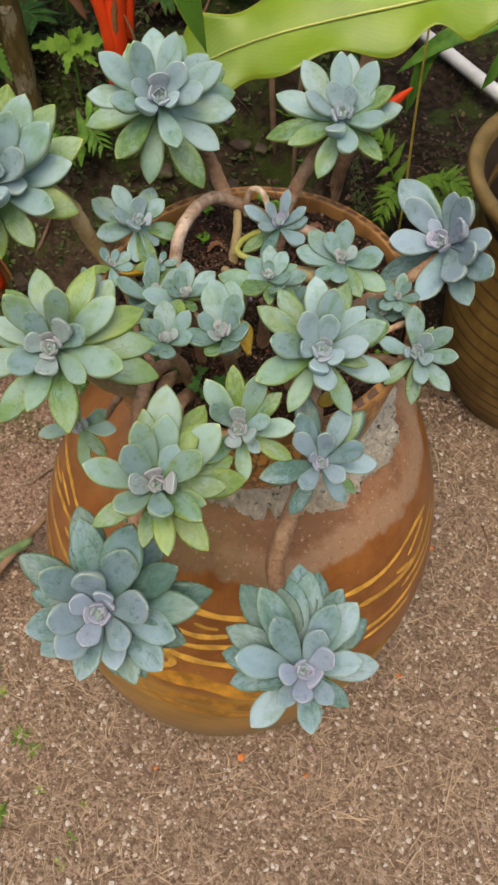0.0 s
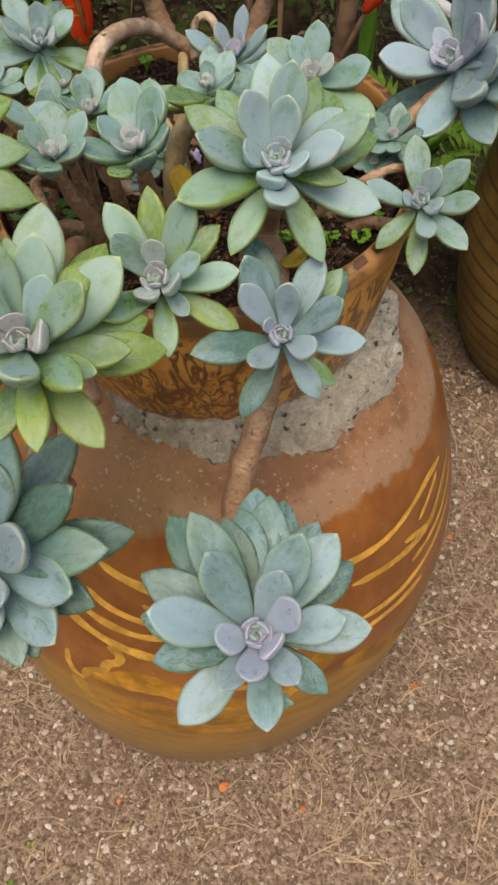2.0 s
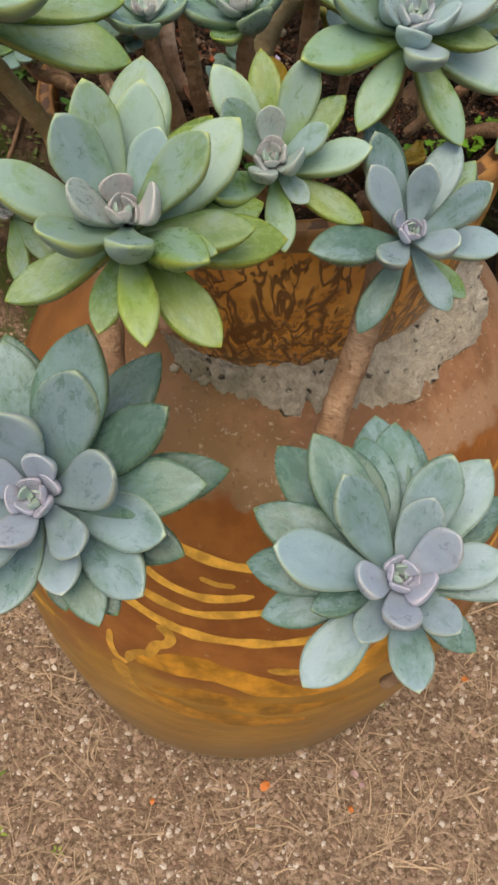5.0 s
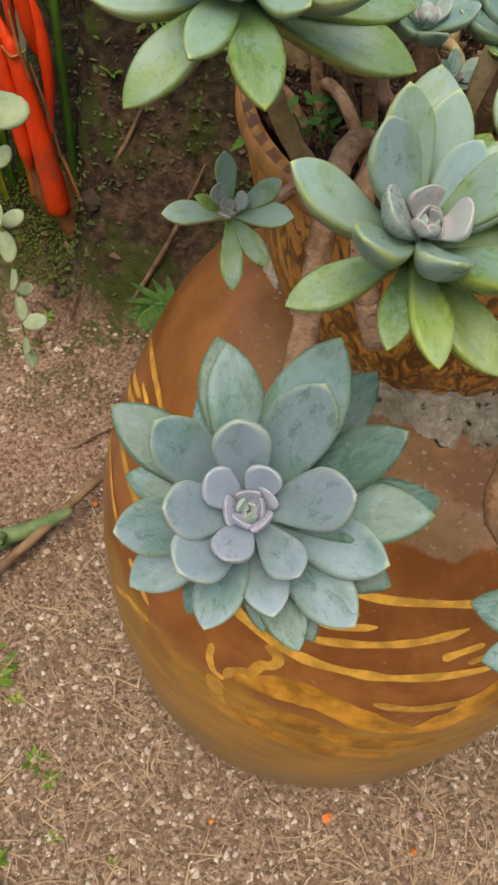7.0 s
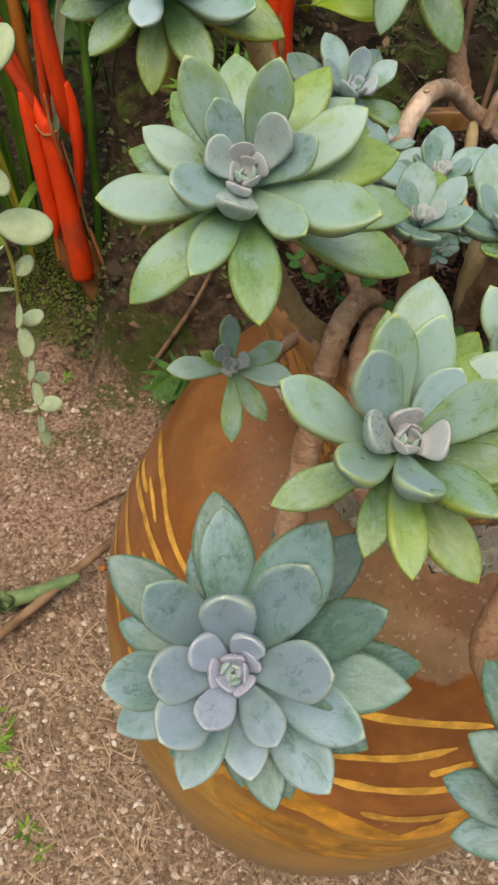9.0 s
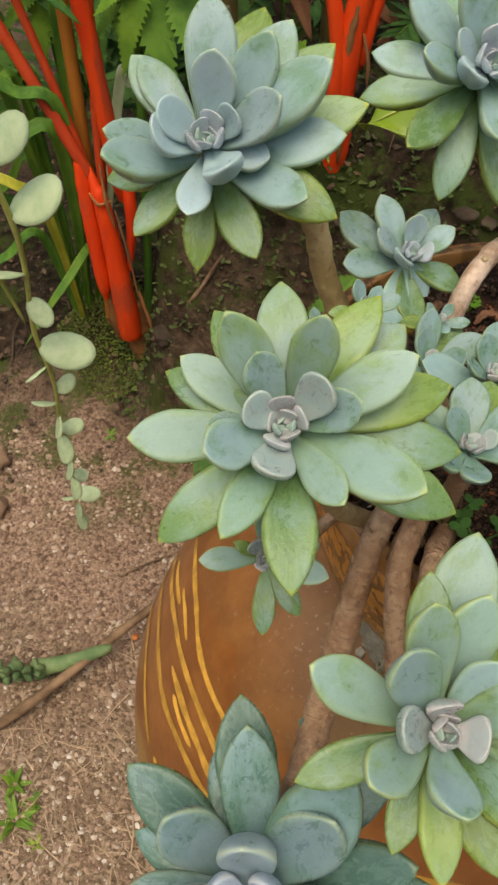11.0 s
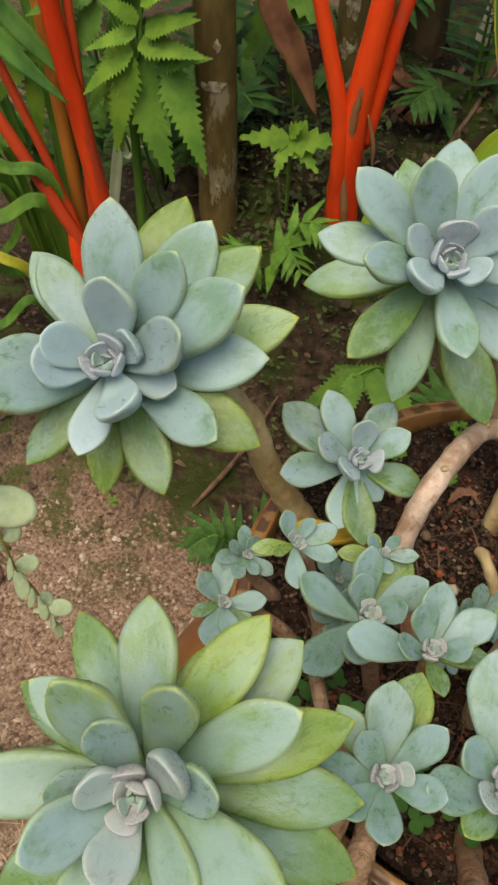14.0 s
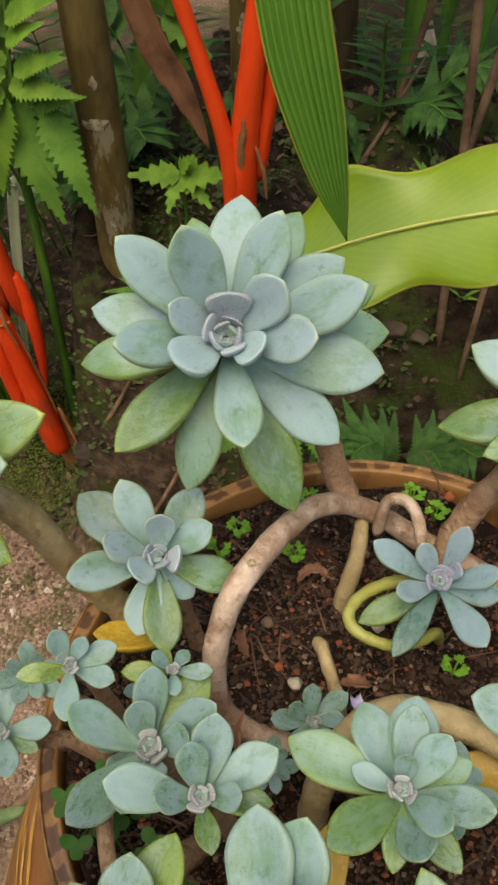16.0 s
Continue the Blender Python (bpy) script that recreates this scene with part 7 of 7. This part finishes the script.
for k, (x, y) in enumerate([(0.012, 0.593), (0.024, 0.588), (-0.068, 0.562), (0.039, 0.516), (-0.074, 0.548), (-0.037, 0.583), (0.052, 0.418), (0.079, 0.417), (0.096, 0.414), (0.104, 0.426), (0.066, 0.402), (-0.040, 0.556)]):
    sprig(x, y, bowl_height(x, y) + 0.004, 0.0070, 0.0029, 6, 4, LOBED_LEAFLET, "tiny bright green lobed seedling in the bowl", 300 + k)
for k, (x, y) in enumerate([(-0.093, 0.418), (-0.076, 0.412), (-0.084, 0.428), (-0.062, 0.402), (-0.046, 0.396), (-0.030, 0.391), (-0.012, 0.392)]):
    sprig(x, y, bowl_height(x, y) + 0.004, 0.018, 0.0060, 3, 3, ROUND_LEAFLET, "small dark green clover between the stems", 330 + k)
for k, (x, y, s) in enumerate([(-0.36, 0.375, 0.020), (-0.35, 0.395, 0.014), (-0.30, 0.30, 0.014), (-0.28, 0.285, 0.010), (-0.375, 0.41, 0.018), (-0.33, 0.25, 0.012), (0.11, 0.36, 0.008), (-0.42, 0.40, 0.02), (-0.22, 0.18, 0.010), (-0.31, 0.21, 0.015), (0.33, 0.32, 0.008)]):
    weed(x, y, ground_height(x, y), s, 8, "small green weed sprouting from the gravel", 50 + k)

GRASS = colour_material("grass_green", (0.14, 0.22, 0.03), (0.24, 0.32, 0.06), 0.55, 60)
for k, (x, y, s) in enumerate([(-0.265, 0.235, 0.008), (-0.228, 0.152, 0.008), (-0.206, 0.219, 0.006), (-0.331, 0.358, 0.009)]):
    weed(x, y, ground_height(x, y), s, 7, "small yellow-green grass tuft in the gravel", 400 + k, GRASS)

# bits on the yard: orange petals, a pink withered flower, pale chips
PETAL = plain("orange_petal", (0.55, 0.17, 0.04), 0.6, 0.2, 80)
PINK = plain("pink_petal", (0.38, 0.25, 0.25), 0.7, 0.2, 80)
for k, (x, y, s, m, lab) in enumerate([(-0.013, 0.272, 0.011, PETAL, "orange"), (0.075, 0.252, 0.007, PETAL, "orange"), (0.21, 0.388, 0.008, PETAL, "orange"), (-0.12, 0.265, 0.006, PETAL, "orange"), (0.27, 0.58, 0.008, PETAL, "orange"), (-0.30, 0.60, 0.009, PETAL, "orange"), (0.083, 0.285, 0.009, PINK, "pale pink"), (0.088, 0.279, 0.007, PINK, "pale pink")]):
    ob = new("fallen_petal", strap_mesh([(0, 0, 0.003), (s * 0.5, s * 0.1, 0.005), (s, 0, 0.003)], s * 0.35, m, "fallen_petal", 0.3, 0.0, 8, 4, 0.4))
    ob.matrix_basis = pose(x, y, ground_height(x, y) + 0.001, 0, 0, 40 + 77 * k)
    tagged(ob, lab + " withered petal lying on the gravel", "petal", "fallen petals")
for k, (x, y, s, a) in enumerate([(0.255, 0.24, 0.06, 70), (0.20, 0.16, 0.05, 50), (0.245, 0.47, 0.05, 20), (-0.31, 0.19, 0.06, 175), (0.36, 0.60, 0.05, 100), (-0.31, 0.70, 0.08, 40), (-0.24, 0.74, 0.06, 60)]):
    z = ground_height(x, y)
    t = thing("twig", (x, y, z), "thin dry twig lying on the ground", "twig", "fallen twigs")
    d = Vector((math.cos(radians(a)), math.sin(radians(a)), 0)) * s / 2
    pole([(x - d.x, y - d.y, z + 0.004, 0.0012), (x, y, z + 0.006, 0.0015), (x + d.x, y + d.y, z + 0.004, 0.0009)], DRY if k > 2 else STRAW, "twig", t, "", 6, 0.1, k)

for k in range(38):
    x, y = rng.uniform(-0.42, 0.22), rng.uniform(0.80, 1.12)
    weed(x, y, ground_height(x, y), rng.uniform(0.008, 0.019), 7, "small dark green plant rooted in the mossy bank", 200 + k, rng.choice((FERN_DARK, FERN)))

# moss and undergrowth on the bank
def undergrowth(name, count, region, size, mat, label, seed, keep):
    """Many small rounded leaves on short stalks, in loose drifts."""
    r = np.random.RandomState(seed)
    verts, faces = [], []
    for _ in range(count):
        x, y = r.uniform(region[0], region[1]), r.uniform(region[2], region[3])
        if not keep(x, y):
            continue
        s, az, el = r.uniform(*size), r.uniform(0, 6.3), r.uniform(0.1, 0.9)
        d = Vector((math.cos(az) * math.cos(el), math.sin(az) * math.cos(el), math.sin(el)))
        w = Vector((-math.sin(az), math.cos(az), r.uniform(-0.3, 0.3)))
        o = Vector((x, y, ground_height(x, y) + r.uniform(0.0, 0.012)))
        b = len(verts)
        up = d.cross(w) * 0.12
        verts += [o, o + d * s * 0.4 + w * s * 0.34 + up * s, o + d * s * 0.85 + w * s * 0.22 + up * s * 0.5, o + d * s * 1.1, o + d * s * 0.85 - w * s * 0.22 + up * s * 0.5, o + d * s * 0.4 - w * s * 0.34 + up * s, o + d * s * 0.5]
        faces += [(b, b + 6, b + 1), (b + 1, b + 6, b + 2), (b + 2, b + 6, b + 3), (b + 3, b + 6, b + 4), (b + 4, b + 6, b + 5), (b + 5, b + 6, b)]
    return tagged(new(name, mesh_of(name, verts, faces, mat)), label, "undergrowth", "", "stuff")


GROWTH = stone_material("undergrowth_leaf", [(0.045, 0.09, 0.016), (0.028, 0.062, 0.013), (0.06, 0.105, 0.018), (0.036, 0.075, 0.018), (0.05, 0.085, 0.018)])
undergrowth("bank_undergrowth", 10000, (-0.42, 0.28, 0.77, 1.22), (0.003, 0.011), GROWTH, "low green leaves and moss covering the dark bank", 61, lambda x, y: (x > -0.22 or y > 0.90) and noise.noise((x * 7, y * 7, 4.0)) + 0.4 * noise.noise((x * 26, y * 26, 1.0)) > 0.02)
undergrowth("palm_moss", 14000, (-0.54, -0.34, 0.88, 1.10), (0.0015, 0.0045), stone_material("bright_moss", [(0.07, 0.12, 0.010), (0.12, 0.18, 0.014), (0.05, 0.085, 0.010)]), "bright green moss round the palm's foot", 62, lambda x, y: (x + 0.44) ** 2 + (y - 0.985) ** 2 < 0.0045 + 0.004 * noise.noise((x * 20, y * 20, 1)))

scatter_stones("shoulder_grit", 900, (-0.15, 0.18, 0.33, 0.62), (0.0005, 0.0018), stone_material("grit", [(0.45, 0.40, 0.32), (0.20, 0.17, 0.12), (0.58, 0.53, 0.45), (0.30, 0.24, 0.17)]), shoulder, "loose cement grit on the jar's shoulder", 71, "grit", lambda x, y: 0.122 < math.hypot(x - 0.003, y - 0.49) < 0.134 + 0.012 * max(0.0, x * 7) and y < 0.56)

for k in range(34):
    th = radians(232 + 118 * k / 33 + 3 * math.sin(k * 5.1))
    rr = 0.107 + 0.007 * math.sin(k * 2.3) + 0.014 * max(0.0, math.cos(th))
    x, y = 0.003 + rr * math.cos(th), 0.490 + rr * math.sin(th)
    part("cement_lump", rock_mesh("cement_lump", 0.0022 + 0.0018 * abs(math.sin(k * 3.7)), MORTAR, 500 + k, 0.7), mortar, "", Matrix.Translation((x, y, shoulder(x, y) + 0.002)))

PEBBLE_MATS = [plain("pale_pebble", (0.46, 0.42, 0.33), 0.7, 0.2, 200), plain("red_chip", (0.33, 0.09, 0.035), 0.8, 0.25, 200), plain("brown_pebble", (0.20, 0.13, 0.085), 0.8, 0.25, 200)]


# pebbles that stand out on the potting soil
for k, (x, y, s, col) in enumerate([(-0.028, 0.497, 0.0030, 0), (0.004, 0.528, 0.0032, 0), (-0.036, 0.500, 0.0020, 1), (0.000, 0.520, 0.0028, 1), (-0.030, 0.478, 0.0030, 0), (-0.020, 0.485, 0.0026, 1), (0.012, 0.488, 0.0034, 2), (-0.005, 0.545, 0.0026, 2), (0.03, 0.60, 0.003, 1), (0.075, 0.56, 0.003, 0), (-0.045, 0.52, 0.0028, 2), (0.06, 0.51, 0.0030, 0)]):
    rock("pebble", (x, y, bowl_height(x, y) + 0.004), s, PEBBLE_MATS[col], ("small pale stone on the potting soil", "small brick-red chip on the potting soil", "small brown stone on the potting soil")[col], "stone", 300 + k, 0.8)

# curled dry leaves and a fallen lilac petal on the potting soil
CURL = colour_material("curled_leaf", (0.16, 0.075, 0.045), (0.30, 0.16, 0.10), 0.8, 60)
LILAC = plain("lilac_petal", (0.36, 0.32, 0.52), 0.5, 0.15, 80)
for k, (x, y, az, L, w, mat, lab) in enumerate([(-0.036, 0.546, 20, 0.026, 0.0035, CURL, "curled reddish brown dry leaf on the soil"), (-0.062, 0.535, 70, 0.030, 0.0040, CURL, "curled reddish brown dry leaf on the soil"), (-0.050, 0.500, 120, 0.022, 0.0030, CURL, "curled reddish brown dry leaf on the soil"), (0.004, 0.500, 200, 0.024, 0.0040, CURL, "curled reddish brown dry leaf on the soil"), (-0.046, 0.462, 100, 0.030, 0.0035, CURL, "curled reddish brown dry leaf on the soil"), (0.002, 0.486, 130, 0.013, 0.0035, LILAC, "small lilac petal fallen on the soil"), (0.05, 0.56, 10, 0.026, 0.0035, CURL, "curled reddish brown dry leaf on the soil")]):
    L, w = L * 0.58, w * 0.7
    ob = new("fallen_leaf", strap_mesh([(0, 0, 0), (L * 0.35, L * 0.08, 0.005), (L * 0.7, L * 0.02, 0.006), (L, -L * 0.12, 0.001)], w, mat, "fallen_leaf", 0.7, 0.001, 14, 6, 0.45))
    ob.matrix_basis = pose(x, y, bowl_height(x, y) + 0.004, 0, 0, az)
    tagged(ob, lab, "leaf", "withered leaves")

# brown leaf litter over the bank and the bed behind it
undergrowth("brown_leaves", 4200, (-0.75, 0.75, 0.86, 2.3), (0.004, 0.013), stone_material("brown_leaf", [(0.08, 0.046, 0.028), (0.045, 0.026, 0.016), (0.11, 0.066, 0.04), (0.06, 0.032, 0.018), (0.035, 0.021, 0.014), (0.15, 0.10, 0.062)]), "brown fallen leaves scattered over the bank", 66, lambda x, y: noise.noise((x * 6, y * 6, 9.0)) > -0.15)

# long dry twigs lying across the bank
for k, (a, b) in enumerate([((-0.16, 1.04, 0.40), (0.10, 1.22, 0.52)), ((-0.08, 1.10, 0.46), (0.12, 1.10, 0.42)), ((-0.36, 0.93, 0.20), (-0.27, 0.92, 0.36)), ((-0.13, 1.02, 0.44), (-0.02, 1.28, 0.56)), ((-0.30, 0.86, 0.10), (-0.20, 0.90, 0.30)), ((0.02, 1.20, 0.44), (0.16, 1.45, 0.50))]):
    t = thing("twig", a, "long dry brown twig lying on the bank", "twig", "fallen twigs")
    m = Vector(a).lerp(Vector(b), 0.5) + Vector((0.01, -0.01, 0.012))
    pole([(*a, 0.0032), (*m, 0.003), (*b, 0.0016)], DRY, "twig", t, "", 8, 0.10, 90 + k)

# cream leaf-shaped blades added to stand in for bright patches behind the bed
CREAM = colour_material("cream_blade", (0.42, 0.34, 0.22), (0.62, 0.55, 0.42), 0.8, 20)
for k, (x, y, z, dx, h) in enumerate([(-0.06, 1.78, 0.18, 0.02, 0.30), (-0.01, 1.80, 0.16, -0.02, 0.27), (0.05, 1.76, 0.15, 0.03, 0.32), (0.11, 1.82, 0.12, -0.03, 0.34), (0.16, 1.75, 0.10, 0.02, 0.30)]):
    ob = thing("bright_patch_blade", (x, y, z), "cream blade standing in for a bright patch behind the bed", "dry leaf", "withered palm leaves")
    part("blade", strap_mesh([(x, y, z - 0.06), (x + dx * 0.5, y - 0.02, z + h * 0.5), (x + dx, y - 0.03, z + h)], 0.019, CREAM if k != 2 else CURL, "blade", 0.3, 0.004, 20, 6, 0.5, (0.2, -0.9, 0.3), 0, 0.4), ob)
